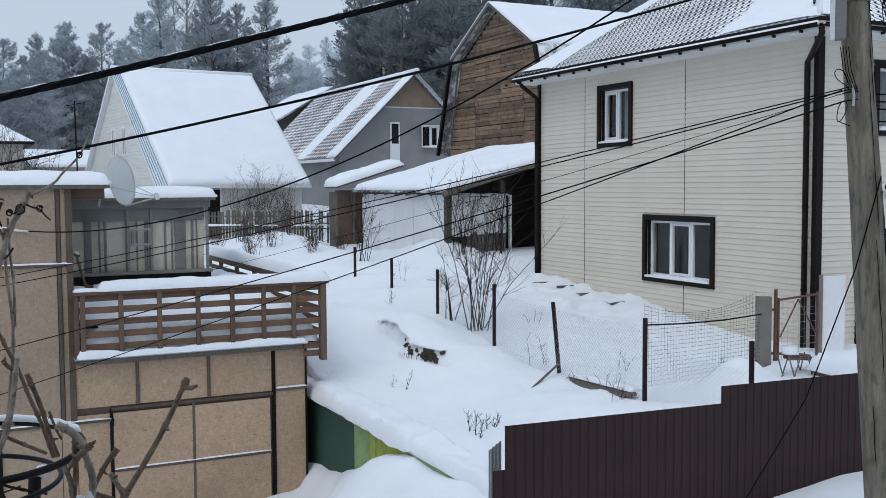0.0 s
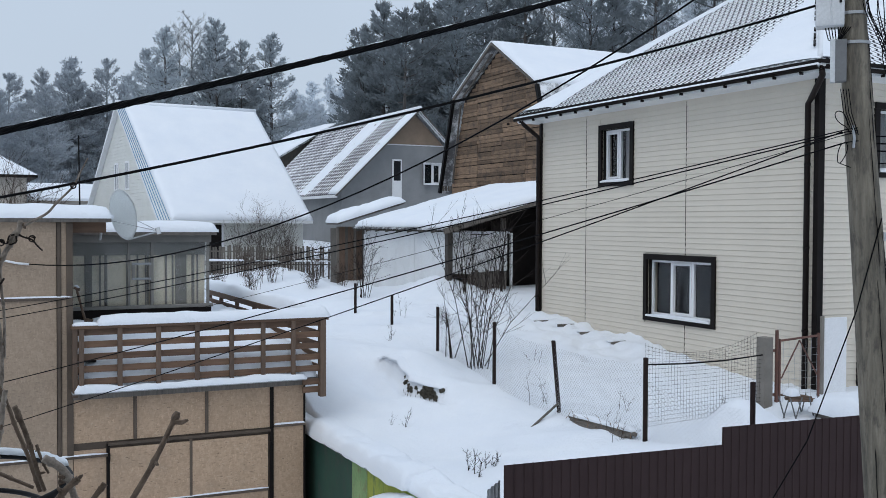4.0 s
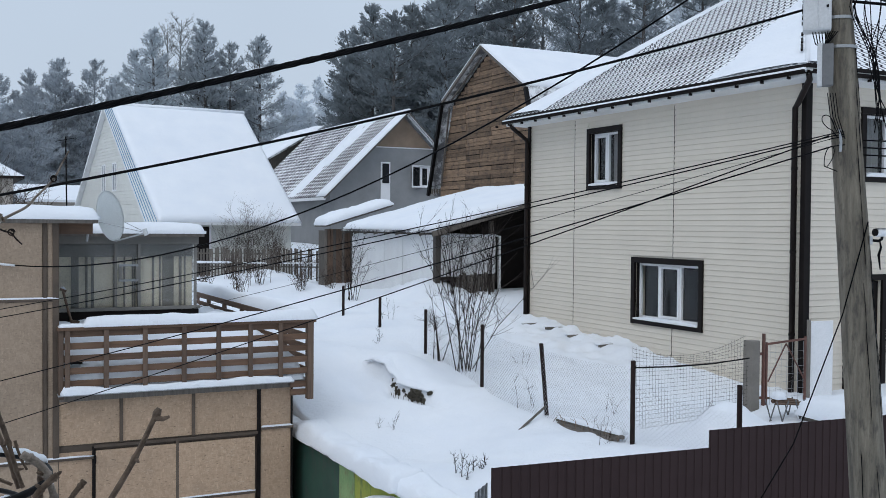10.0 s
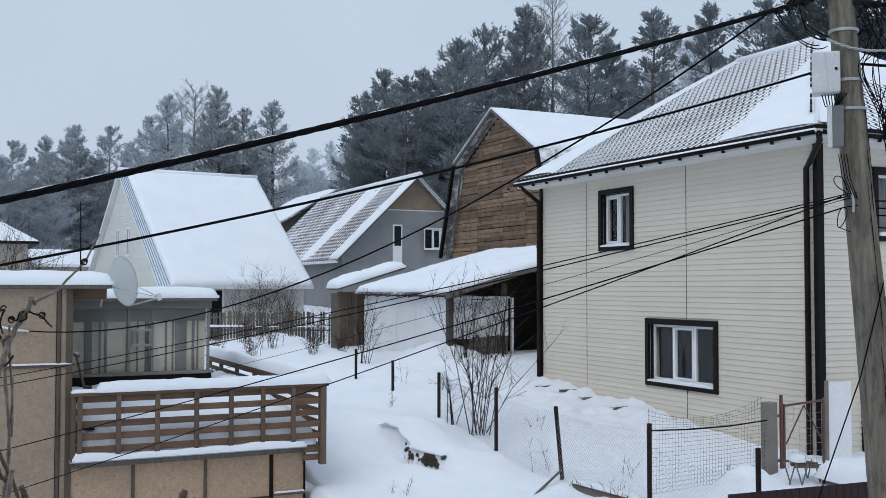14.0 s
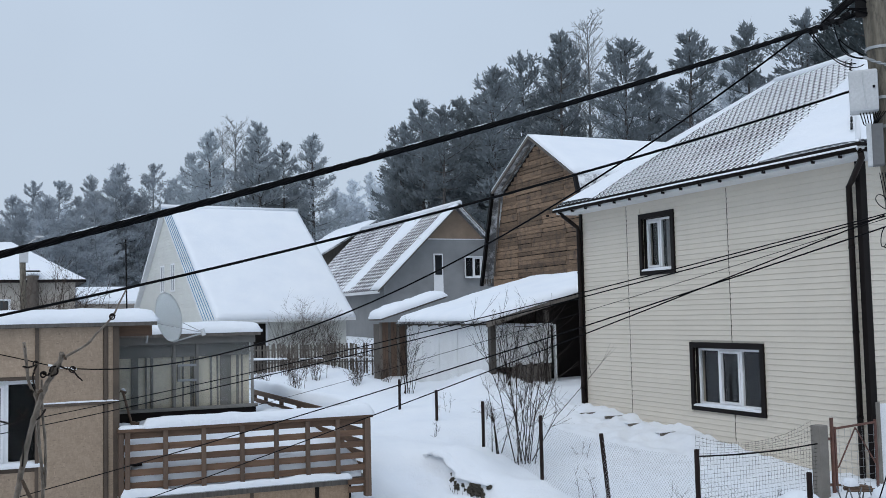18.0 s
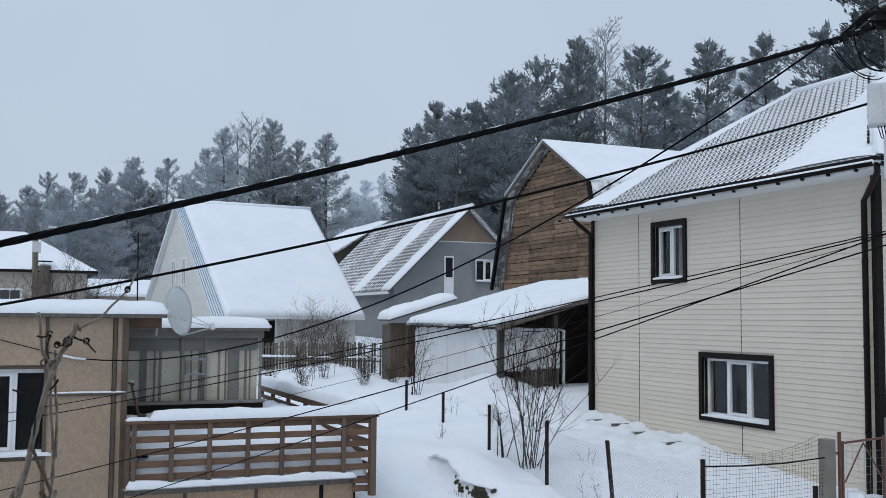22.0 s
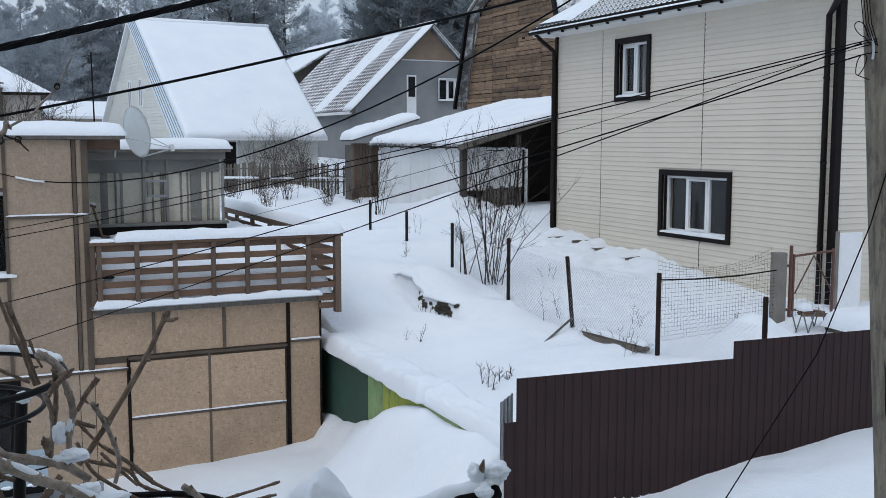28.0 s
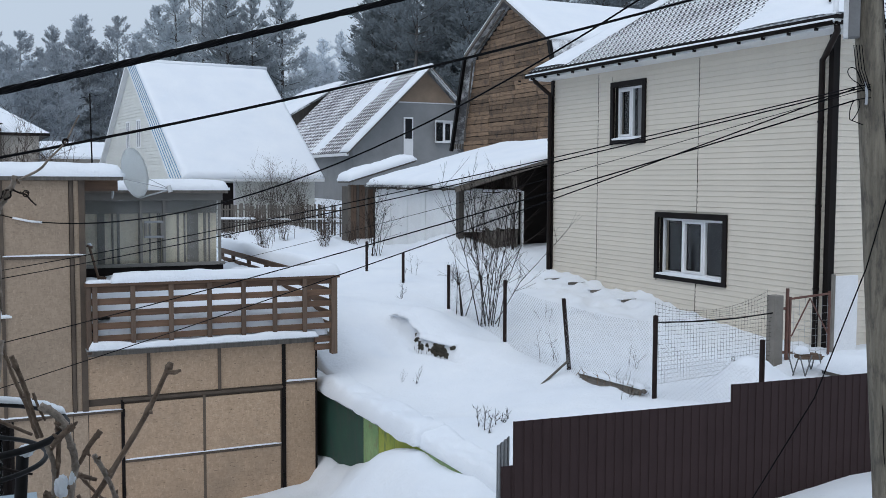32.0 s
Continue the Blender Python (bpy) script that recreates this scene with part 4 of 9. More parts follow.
def gutter(p, q):
    p, q = Vector(p), Vector(q)
    bm = bmesh.new()
    d = (q - p).normalized()
    s = Vector((d.y, -d.x, 0))
    rows = []
    for t in (p, q):
        rows.append([bm.verts.new(t + s * (0.062 * math.cos(k * math.pi / 8)) + Vector((0, 0, -0.062 * math.sin(k * math.pi / 8)))) for k in range(9)])
    for k in range(8):
        bm.faces.new((rows[0][k], rows[0][k + 1], rows[1][k + 1], rows[1][k]))
    bmesh.ops.solidify(bm, geom=list(bm.faces), thickness=0.004)
    return bm


part("gutter", gutter((ex0 - 0.08, ey0 - 0.05, 8.53), (ex0 - 0.08, ey1 + 0.02, 8.53)), PIPE_BROWN, roof)
part("gutter", gutter((ex0 - 0.05, ey0 - 0.08, 8.53), (ex1, ey0 - 0.08, 8.53)), PIPE_BROWN, roof)
part("gutter_snow", swept([(ex0 - 0.08, ey0, 8.525), (ex0 - 0.08, ey1, 8.525)], 0.05, 8), SNOW, roof, smooth=True)
bracket = to_mesh("gutter_bracket", boxed((-0.01, -0.012, -0.03), (0.06, 0.012, 0.015)), DARK_TRIM)
for k in range(17):
    piece("gutter_bracket", bracket, roof, pose(ex0 - 0.1, ey0 + 0.35 + k * 0.6, 8.45))
for k in range(12):
    piece("gutter_bracket", bracket, roof, pose(ex0 + 0.6 + k * 0.7, ey0 - 0.1, 8.45, 0, 0, 90))

# downpipes at the two corners of the long side
for y, x in ((HY0 + 0.175, HX - 0.085), (HY1 - 0.02, HX - 0.09)):
    dp = part("downpipe", swept([(ex0 - 0.02, y - (0.72 if y < 15 else -0.02), 8.47), (ex0 + 0.02, y - (0.70 if y < 15 else -0.02), 8.38), (x - 0.03, y - (0.10 if y < 15 else 0.02), 8.10), (x, y, 8.02), (x, y, 3.15)], 0.05, 10), PIPE_BROWN, house, smooth=True)
    for z in (4.2, 5.6, 7.0):
        part("clamp", swept([(x, y, z - 0.02), (x, y, z + 0.02)], 0.058, 10), DARK_TRIM, dp)
part("corner_post", boxed((HX - 0.035, HY0 - 0.02, 2.4), (HX + 0.11, HY0 + 0.085, 8.43), 0.008), DARK_TRIM, house)
part("corner_post", boxed((HX - 0.035, HY1 - 0.07, 2.4), (HX + 0.07, HY1 + 0.035, 8.43), 0.008), DARK_TRIM, house)

# ---- strand-board house with garage, roof deck and glazed veranda ----
OY = 16.0
shop = thing("board_house", (1.6, OY, 0.7), "two-storey house clad in strand board with a garage and deck", "house")
XR, XC, XL = 5.25, 1.62, -3.4
DECK_Z, TOP_Z = 3.42, 5.98
WA = (-0.95, 0.58, 3.98, 5.22)
WB = (-1.2, 0.52, 1.15, 2.36)
bm = wall_with_holes(bmesh.new(), "y", OY, 0.2, XL, XC, 0.4, TOP_Z, [WA, WB])
part("front_wall", bm, BATTEN, shop)
part("garage_wall", boxed((XC, OY, 0.4), (XR, OY + 0.2, DECK_Z - 0.1)), BATTEN, shop)
part("garage_side", boxed((XR - 0.2, OY + 0.2, 0.4), (XR, 24, DECK_Z - 0.1)), OSB, shop)
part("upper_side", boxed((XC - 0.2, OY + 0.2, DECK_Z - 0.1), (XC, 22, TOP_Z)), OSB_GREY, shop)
part("back_wall", boxed((XL, 24, 0.4), (XR, 24.2, DECK_Z - 0.1)), BATTEN, shop)
part("deck_slab", boxed((XC, OY - 0.12, DECK_Z - 0.1), (XR + 0.3, 24, DECK_Z)), GREY_WOOD, shop)
window(shop, "y", OY, *WA, (0.33, 0.66), -1)
window(shop, "y", OY, *WB, (0.5,), -1, trim=0.05, trim_mat=DARK_TRIM, frame_mat=DARK_TRIM, sill=False)

# flat roof with a thick snow cap
part("roof_board", boxed((XL, OY - 0.12, TOP_Z), (XC + 0.55, 22.2, TOP_Z + 0.06)), GREY_WOOD, shop)
part("eave_beam", boxed((XC + 0.02, OY + 0.1, TOP_Z - 0.16), (XC + 0.5, OY + 0.22, TOP_Z)), DECK_WOOD, shop)
part("eave_beam", boxed((XC + 0.02, OY + 1.2, TOP_Z - 0.16), (XC + 0.5, OY + 1.32, TOP_Z)), DECK_WOOD, shop)
part("roof_snow", snow_sheet(((XL, OY - 0.16, TOP_Z + 0.06), (XC + 0.58, OY - 0.16, TOP_Z + 0.06), (XC + 0.58, 22.2, TOP_Z + 0.06), (XL, 22.2, TOP_Z + 0.06)), 0.2, 60, 40, 3.0, 0.2, 0.12), SNOW, shop, smooth=True)

# glazed veranda set back on the deck
VY, VX0, VX1 = 19.45, XC + 0.02, 4.5
ver = new("veranda")
ver.parent = shop
ver.matrix_basis = wm(shop).inverted() @ pose(VX0, VY, DECK_Z)
tagged(ver, "glazed veranda with grey frame under a snowed flat roof")
part("base_board", boxed((VX0, VY, DECK_Z), (VX1, VY + 0.08, 4.36), 0.01), DARK_TRIM, ver)
part("top_board", boxed((VX0, VY, 5.60), (VX1, VY + 0.08, 5.74), 0.01), FRAME_GREY, ver)
part("side_base", boxed((VX1 - 0.08, VY + 0.08, DECK_Z), (VX1, 22, 4.36)), DARK_TRIM, ver)
part("side_top", boxed((VX1 - 0.08, VY + 0.08, 5.60), (VX1, 22, 5.74)), GREY_WOOD, ver)
part("sill_rail", boxed((VX0, VY - 0.03, 4.36), (VX1 + 0.03, VY + 0.1, 4.42), 0.008), FRAME_GREY, ver)
# added grey board: the dark reflection in the upper panes, put into colour
part("top_reflection", boxed((VX0 + 0.02, VY + 0.09, 5.36), (VX1 - 0.1, VY + 0.12, 5.60)), FRAME_GREY, ver, "grey board standing in for the reflection in the upper glass")
for x, w in ((2.26, 0.13), (2.465, 0.035), (2.57, 0.05), (2.965, 0.07), (3.14, 0.03), (3.29, 0.03), (3.33, 0.03), (3.39, 0.05), (3.665, 0.04), (3.79, 0.03), (3.945, 0.21), (4.175, 0.05), (4.26, 0.03)):
    part("inner_bar", boxed((x - w / 2, VY + 0.125, 4.3), (x + w / 2, VY + 0.15, 5.5)), FRAME_GREY, ver)
for x in (VX0 + 0.03, 2.965, 3.39, VX1 - 0.06):
    part("glazing_bar", boxed((x - 0.025, VY + 0.012, 4.42), (x + 0.025, VY + 0.062, 5.60), 0.006), FRAME_GREY, ver)
for y in (20.3, 21.2):
    part("glazing_bar", boxed((VX1 - 0.07, y - 0.03, 4.42), (VX1 - 0.01, y + 0.03, 5.60), 0.006), GREY_WOOD, ver)
pane = part("pane", boxed((VX0, VY + 0.03, 4.42), (VX1 - 0.02, VY + 0.036, 5.60)), GLASS, ver)
pane.visible_shadow = False
pane = part("pane", boxed((VX1 - 0.045, VY + 0.06, 4.42), (VX1 - 0.039, 22, 5.60)), GLASS, ver)
pane.visible_shadow = False
for z in (4.90, 5.18):
    part("vent_frame", boxed((3.02, VY - 0.01, z), (3.37, VY + 0.05, z + 0.04), 0.005), PANEL_GREY, ver)
for x in (3.02, 3.32):
    part("vent_frame", boxed((x, VY - 0.008, 4.94), (x + 0.05, VY + 0.05, 5.18), 0.005), FRAME_GREY, ver)
part("inner_wall", boxed((VX0, VY + 0.15, DECK_Z), (VX1 - 0.1, VY + 0.19, 5.7)), CREAM_PANEL, ver)
part("veranda_roof", boxed((VX0 - 0.02, VY - 0.2, 5.74), (VX1 + 0.06, 22.2, 5.80)), GREY_WOOD, ver)
part("roof_snow", snow_sheet(((VX0 + 0.56, VY - 0.22, 5.80), (VX1 + 0.09, VY - 0.22, 5.80), (VX1 + 0.09, 22.2, 5.80), (VX0 + 0.56, 22.2, 5.80)), 0.2, 40, 24, 7.0, 0.18, 0.12), SNOW, ver, smooth=True)

spade = thing("deck_spade", (2.1, 18.5, DECK_Z + 0.4), "dark wooden spade leaning on the deck wall", "spade")
part("shaft", swept([(2.13, 18.3, 4.02), (2.03, 18.45, 4.45), (1.95, 18.55, 4.80)], 0.022, 8), DECK_POST, spade)
part("blade", boxed((-0.07, -0.012, -0.2), (0.07, 0.012, 0.14), 0.008, Matrix.Translation((2.10, 18.35, 4.18)) @ Matrix.Rotation(0.22, 4, "Y") @ Matrix.Rotation(0.3, 4, "X")), DECK_POST, spade)
part("grip", swept([(1.90, 18.55, 4.84), (2.0, 18.55, 4.80)], 0.024, 8), DECK_POST, spade)
part("snow", swept([(1.91, 18.55, 4.865), (1.95, 18.55, 4.86), (1.99, 18.55, 4.83)], [0.012, 0.026, 0.01], 8), SNOW, spade, smooth=True)
for k, (x0, x1, z) in enumerate(((1.70, 1.95, 3.90), (1.69, 2.15, 3.70), (1.72, 2.10, 3.61))):
    bd = thing("stored_board", (x0, 15.80 + 0.16, z), "short dark board stored behind the deck railing", "board", "boards behind the railing")
    part("board", boxed((x0, 15.80 + 0.12, z - 0.03), (x1, 15.80 + 0.2, z + 0.03), 0.008), DARK_TRIM, bd)
# deck railing: posts, boards, snow on the top rail
rail = thing("deck_railing", (1.6, 15.78, DECK_Z), "brown timber deck railing with snow on its top rail", "railing")
RY = 15.80
TOPR = 4.44
for x in (1.72, 2.27, 2.84, 3.43, 3.97, 4.48, 4.98):
    part("post", boxed((x - 0.036, RY - 0.047, DECK_Z), (x + 0.036, RY - 0.002, TOPR - 0.052), 0.006), DECK_POST, rail)
part("corner_post", boxed((5.44, RY - 0.04, 3.12), (5.54, RY + 0.1, TOPR - 0.02), 0.008), DECK_POST, rail)
part("corner_post", boxed((1.60, RY - 0.02, DECK_Z - 0.05), (1.67, RY + 0.1, TOPR - 0.02), 0.008), DECK_POST, rail)
for z in (3.595, 3.785, 3.97, 4.155, 4.34):
    part("board", boxed((1.62, RY, z - 0.049), (5.50, RY + 0.025, z + 0.049), 0.004), DECK_WOOD, rail)
for z in (3.24, 3.37):
    part("board", boxed((5.16, RY + 0.03, z - 0.05), (5.47, RY + 0.055, z + 0.05), 0.004), DECK_WOOD, rail)
part("top_rail", boxed((1.58, RY - 0.05, TOPR - 0.05), (5.58, RY + 0.14, TOPR), 0.006), DECK_WOOD, rail)
part("rail_snow", snow_sheet(((1.95, RY - 0.07, TOPR), (5.6, RY - 0.07, TOPR), (5.6, RY + 0.17, TOPR), (1.95, RY + 0.17, TOPR)), 0.15, 60, 6, 5.0, 0.1, 0.22), SNOW, rail, smooth=True)
part("rail_snow", snow_sheet(((1.6, RY - 0.04, TOPR), (1.97, RY - 0.04, TOPR), (1.97, RY + 0.12, TOPR), (1.6, RY + 0.12, TOPR)), 0.05, 12, 5, 2.0, 0.08, 0.3), SNOW, rail, smooth=True)
# side run of the railing, going back
for y in (17.2, 18.6, 20.0, 21.4, 22.8, 23.9):
    part("post", boxed((5.46, y - 0.04, DECK_Z), (5.54, y + 0.04, TOPR - 0.03), 0.006), DECK_POST, rail)
for z in (3.595, 3.785, 3.97, 4.155, 4.34):
    part("board", boxed((5.42, RY + 0.1, z - 0.055), (5.445, 23.95, z + 0.055), 0.004), DECK_WOOD, rail)
part("top_rail", boxed((5.36, RY + 0.14, TOPR - 0.05), (5.56, 23.95, TOPR), 0.006), DECK_WOOD, rail)
part("rail_snow", snow_sheet(((5.30, RY + 0.1, TOPR), (5.63, RY + 0.1, TOPR), (5.63, 24.0, TOPR), (5.30, 24.0, TOPR)), 0.19, 8, 70, 8.0, 0.12, 0.22), SNOW, rail, smooth=True)
part("deck_snow", snow_sheet(((XC + 0.02, RY + 0.07, DECK_Z + 0.02), (5.4, RY + 0.07, DECK_Z + 0.02), (5.4, 19.42, DECK_Z + 0.42), (XC + 0.02, 19.42, DECK_Z + 0.42)), 0.44, 40, 60, 9.0, 0.35, 0.16), SNOW, shop, smooth=True)
part("deck_snow", snow_sheet(((VX1 + 0.05, 19.36, DECK_Z + 0.40), (5.4, 19.36, DECK_Z + 0.40), (5.4, 23.95, DECK_Z + 0.3), (VX1 + 0.05, 23.95, DECK_Z + 0.3)), 0.44, 12, 40, 19.0, 0.2, 0.16), SNOW, shop, smooth=True)
part("deck_ledge", boxed((XC - 0.03, OY - 0.26, DECK_Z), (5.2, OY - 0.03, DECK_Z + 0.02)), ZINC, shop, "grey metal drip ledge")
part("ledge_snow", snow_sheet(((XC + 0.0, OY - 0.27, DECK_Z + 0.02), (5.2, OY - 0.27, DECK_Z + 0.02), (5.2, OY - 0.2, DECK_Z + 0.02), (XC + 0.0, OY - 0.2, DECK_Z + 0.02)), 0.09, 70, 4, 6.0, 0.05, 0.55), SNOW, shop, smooth=True)

# strand boards of the front, with battens over the joints
def board(x0, x1, z0, z1, proud=0.0):
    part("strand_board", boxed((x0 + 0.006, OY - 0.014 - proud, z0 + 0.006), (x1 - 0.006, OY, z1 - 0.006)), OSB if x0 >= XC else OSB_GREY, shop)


def batten_v(x, z0, z1, w=0.05, mt=None):
    part("batten", boxed((x - w / 2, OY - 0.04, z0), (x + w / 2, OY - 0.002, z1), 0.003), mt or BATTEN, shop)


def batten_h(z, x0, x1, mt=None, snow=False):
    part("batten", boxed((x0, OY - 0.045, z - 0.022), (x1, OY - 0.002, z + 0.022), 0.003), mt or BATTEN, shop)
    if snow:
        part("batten_snow", snow_sheet(((x0, OY - 0.046, z + 0.022), (x1, OY - 0.046, z + 0.022), (x1, OY - 0.015, z + 0.022), (x0, OY - 0.015, z + 0.022)), 0.02, 24, 2, x0, 0.02, 0.5), SNOW, shop, smooth=True)


board(XL, -1.3, 0.6, 2.42)
board(-1.3, 0.56, 0.6, 1.08)
board(XL, -1.0, 2.46, 3.9)
board(-1.0, 0.47, 2.46, 3.9)
board(XL, -1.0, 3.94, TOP_Z)
board(-1.0, 0.47, 5.27, TOP_Z)
board(0.47, 1.40, 4.86, TOP_Z)
board(0.47, 1.40, 2.46, 4.82)
board(1.46, XC, 4.86, TOP_Z)
board(1.46, XC, 2.46, 4.82)
board(1.40, XC + 0.0, 0.6, 2.42)
board(0.56, 1.40, 0.6, 2.42)
for x0, x1 in ((XC, 2.52), (2.52, 3.62), (3.62, 4.68), (4.68, XR)):
    board(x0, x1, 2.64, DECK_Z - 0.1)
board(XC, 2.1, 0.6, 2.54)
for x0, x1 in ((2.14, 3.37), (3.37, 4.62)):
    board(x0, x1, 0.6, 1.62, 0.02)
    board(x0, x1, 1.66, 2.54, 0.02)
board(4.68, XR, 0.6, 2.64)
for x in (0.47, 1.43):
    batten_v(x, 2.46, TOP_Z)
batten_v(1.58, 2.46, TOP_Z, 0.09)
for x in (2.52, 3.62):
    batten_v(x, 2.64, DECK_Z - 0.1)
batten_v(4.68, 0.7, DECK_Z - 0.1, 0.06, DARK_TRIM)
batten_v(2.12, 0.7, 2.6, 0.045, DARK_TRIM)
batten_v(3.37, 0.7, 2.58, 0.045)
batten_v(XR - 0.015, 0.7, DECK_Z - 0.1, 0.03, DARK_TRIM)
batten_h(2.60, 2.12, 4.66)
batten_h(4.84, 0.47, XC, snow=True)
batten_h(2.44, XL, 2.12, snow=True)
batten_h(1.64, 2.15, 4.63, snow=True)
batten_h(2.66, 4.72, XR, snow=True)
for x, z in ((2.13, 2.35), (2.13, 1.1), (4.66, 2.3), (4.66, 1.05)):
    part("gate_hinge", swept([(x, OY - 0.06, z), (x, OY - 0.06, z + 0.12)], 0.018, 8), BLACK_STEEL, shop)

# satellite dish at the roof corner
dish = thing("satellite_dish", (2.1, 16.35, 5.72), "pale grey offset satellite dish on a bracket", "satellite dish")
bm = bmesh.new()
rings = []
for j in range(9):
    r = 0.40 * j / 8
    rings.append([bm.verts.new((r * math.cos(k * math.tau / 36) * 0.92, 0.32 * r * r, r * math.sin(k * math.tau / 36))) for k in range(36)] if j else [bm.verts.new((0, 0, 0))])
for k in range(36):
    bm.faces.new((rings[0][0], rings[1][k], rings[1][(k + 1) % 36]))
for j in range(1, 8):
    for k in range(36):
        bm.faces.new((rings[j][k], rings[j + 1][k], rings[j + 1][(k + 1) % 36], rings[j][(k + 1) % 36]))
bmesh.ops.solidify(bm, geom=list(bm.faces), thickness=0.01)
DM = pose(2.38, 16.4, 6.09, 10, 0, -131)
bm.transform(DM)
part("reflector", bm, DISH_GREY, dish, smooth=True)
tip = DM @ Vector((0.0, 0.62, -0.36))
part("feed_arm", swept([DM @ Vector((0, 0.06, -0.4)), tip], 0.012, 6), ZINC, dish)
part("receiver_head", swept([tip + Vector((0, 0, -0.04)), tip + Vector((-0.03, 0, 0.06))], 0.035, 10), GREY_BOX, dish)
for s in (-1, 1):
    part("stay_rod", swept([DM @ Vector((0.36 * s, 0.06, -0.1)), tip], 0.006, 5), ZINC, dish)
part("bracket", swept([(2.08, 16.5, 5.70), (2.12, 16.48, 5.98), DM @ Vector((0, -0.03, -0.05))], 0.022, 8), ZINC, dish)

# ---- green-painted low wall that holds the terrace ----
gw = thing("painted_wall", (5.55, 13, 1.0), "low painted garden wall, dark green and lime, under snow", "wall")
for y0, y1, mt, lab in ((14.35, 17.0, GREEN_PAINT, "dark green panel"), (13.72, 14.35, PALE_GREEN, "worn pale green panel"), (12.2, 13.72, LIME_PAINT, "lime yellow panel"), (9.75, 12.2, PALE_GREEN, "worn pale green panel")):
    part("wall_panel", boxed((5.46, y0 + 0.005, 0.9), (5.54, y1 - 0.005, 2.46 if y0 > 11.5 else 2.40), 0.006), mt, gw, lab)
part("coping_board", boxed((5.44, 12.2, 2.46), (5.60, 17.0, 2.50)), GREY_WOOD, gw)
part("coping_snow", snow_sheet(((5.33, 12.15, 2.50), (5.95, 12.15, 2.50), (5.95, 17.2, 2.50), (5.33, 17.2, 2.50)), 0.17, 14, 80, 2.0, 0.15, 0.5, 0.07), SNOW, gw, smooth=True)
part("coping_snow", snow_sheet(((5.44, 9.7, 2.44), (5.95, 9.7, 2.48), (5.95, 12.4, 2.48), (5.44, 12.4, 2.44)), 0.15, 12, 50, 2.0, 0.12, 0.6, 0.03), SNOW, gw, smooth=True)

# ---- brown profiled-steel fence ----
fence = thing("profiled_steel_fence", (5.26, 9.5, 1.6), "dark brown profiled steel sheet fence with stepped top", "fence")
FM = Matrix.Translation((5.26, 9.5, 0)) @ Matrix.Rotation(-math.atan(0.07), 4, "Z")
PER = 0.1148


def sheet_mesh(name, waves, h):
    bm = bmesh.new()
    pts = []
    for k in range(waves):
        u = k * PER
        pts += [(u, 0.0), (u + 0.016, 0.0), (u + 0.022, 0.009), (u + PER - 0.006, 0.009)]
    pts.append((waves * PER, 0.0))
    outline = [(u, -v) for u, v in pts] + [(u, 0.003 - v) for u, v in pts[::-1]]
    prism(bm, outline, "z", 0, h)
    return to_mesh(name, bm, FENCE_BROWN)


sheet_lo, sheet_hi = sheet_mesh("steel_sheet", 10, 2.05), sheet_mesh("steel_sheet", 10, 2.20)
sheet_b, sheet_end = sheet_mesh("steel_sheet", 5, 2.05), sheet_mesh("steel_sheet", 2, 1.60)
x = 0.11
for me2, n, z in ((sheet_b, 5, 1.32), (sheet_lo, 10, 1.32), (sheet_lo, 10, 1.32)):
    piece("steel_sheet", me2, fence, FM @ pose(x, 0.0, z))
    x += n * PER
x = 2.98
for k in range(6):
    piece("steel_sheet", sheet_hi, fence, FM @ pose(x, 0.0, 1.38))
    x += 10 * PER
piece("steel_sheet", sheet_end, fence, FM @ pose(-0.03, 0.01, 1.28))
for z in (1.9, 3.1):
    part("cross_rail", boxed((0.16, 0.02, z - 0.02), (10, 0.06, z + 0.02), m=FM), POST_STEEL, fence)
for u in (0.25, 2.0, 3.0, 5.0, 7.0, 9.0):
    part("fence_post", boxed((u - 0.03, 0.06, 1.0), (u + 0.03, 0.12, 3.28), m=FM), POST_STEEL, fence)
# offcut of grey corrugated sheet behind the fence end
oc = thing("corrugated_offcut", (5.3, 9.75, 2.4), "grey corrugated sheet offcut stuck in snow", "metal sheet")
bm = bmesh.new()
rows = [[bm.verts.new((5.29 + 0.0115 * k, 9.72 + 0.012 * math.sin(k * 1.6), z)) for k in range(15)] for z in (2.2, 3.0)]
for k, v in enumerate(rows[1]):
    v.co.z = 3.05 + 0.007 * k
for k in range(14):
    bm.faces.new((rows[0][k], rows[0][k + 1], rows[1][k + 1], rows[1][k]))
bmesh.ops.solidify(bm, geom=list(bm.faces), thickness=0.004)
part("sheet", bm, ZINC, oc)

# ---- lean-to shed with open carport beside the cream house ----
shed = thing("lean_to_shed", (11.9, 24.2, 3.6), "white-clad lean-to shed with thick snow on a slate roof", "shed")
SX, SY, SYB = 11.9, 24.2, 30.2
part("side_wall", boxed((SX, SY, 3.4), (SX + 0.08, SYB, 5.74)), WHITE_PAINT, shed)
for k in range(9):
    y = SY + 0.12 + k * 0.66
    part("wall_sheet", boxed((SX - 0.012 - 0.006 * (k % 2), y, 3.5), (SX - 0.002, y + 0.65, 5.66 - 0.02 * (k % 3))), WHITE_PAINT, shed)
part("corner_post", boxed((SX - 0.02, SY - 0.07, 3.5), (SX + 0.125, SY + 0.1, 5.78), 0.01), DARK_WOOD, shed)
for k, (dz, dy) in enumerate(((0.0, 0.0), (-0.03, 0.006), (0.02, 0.0))):
    part("front_sheet", boxed((SX + 0.16 + 0.56 * k, SY - 0.02 - dy, 4.62 + 0.03 * k), (SX + 0.715 + 0.56 * k, SY - dy, 5.70 + dz), 0.004), WHITE_PAINT, shed)
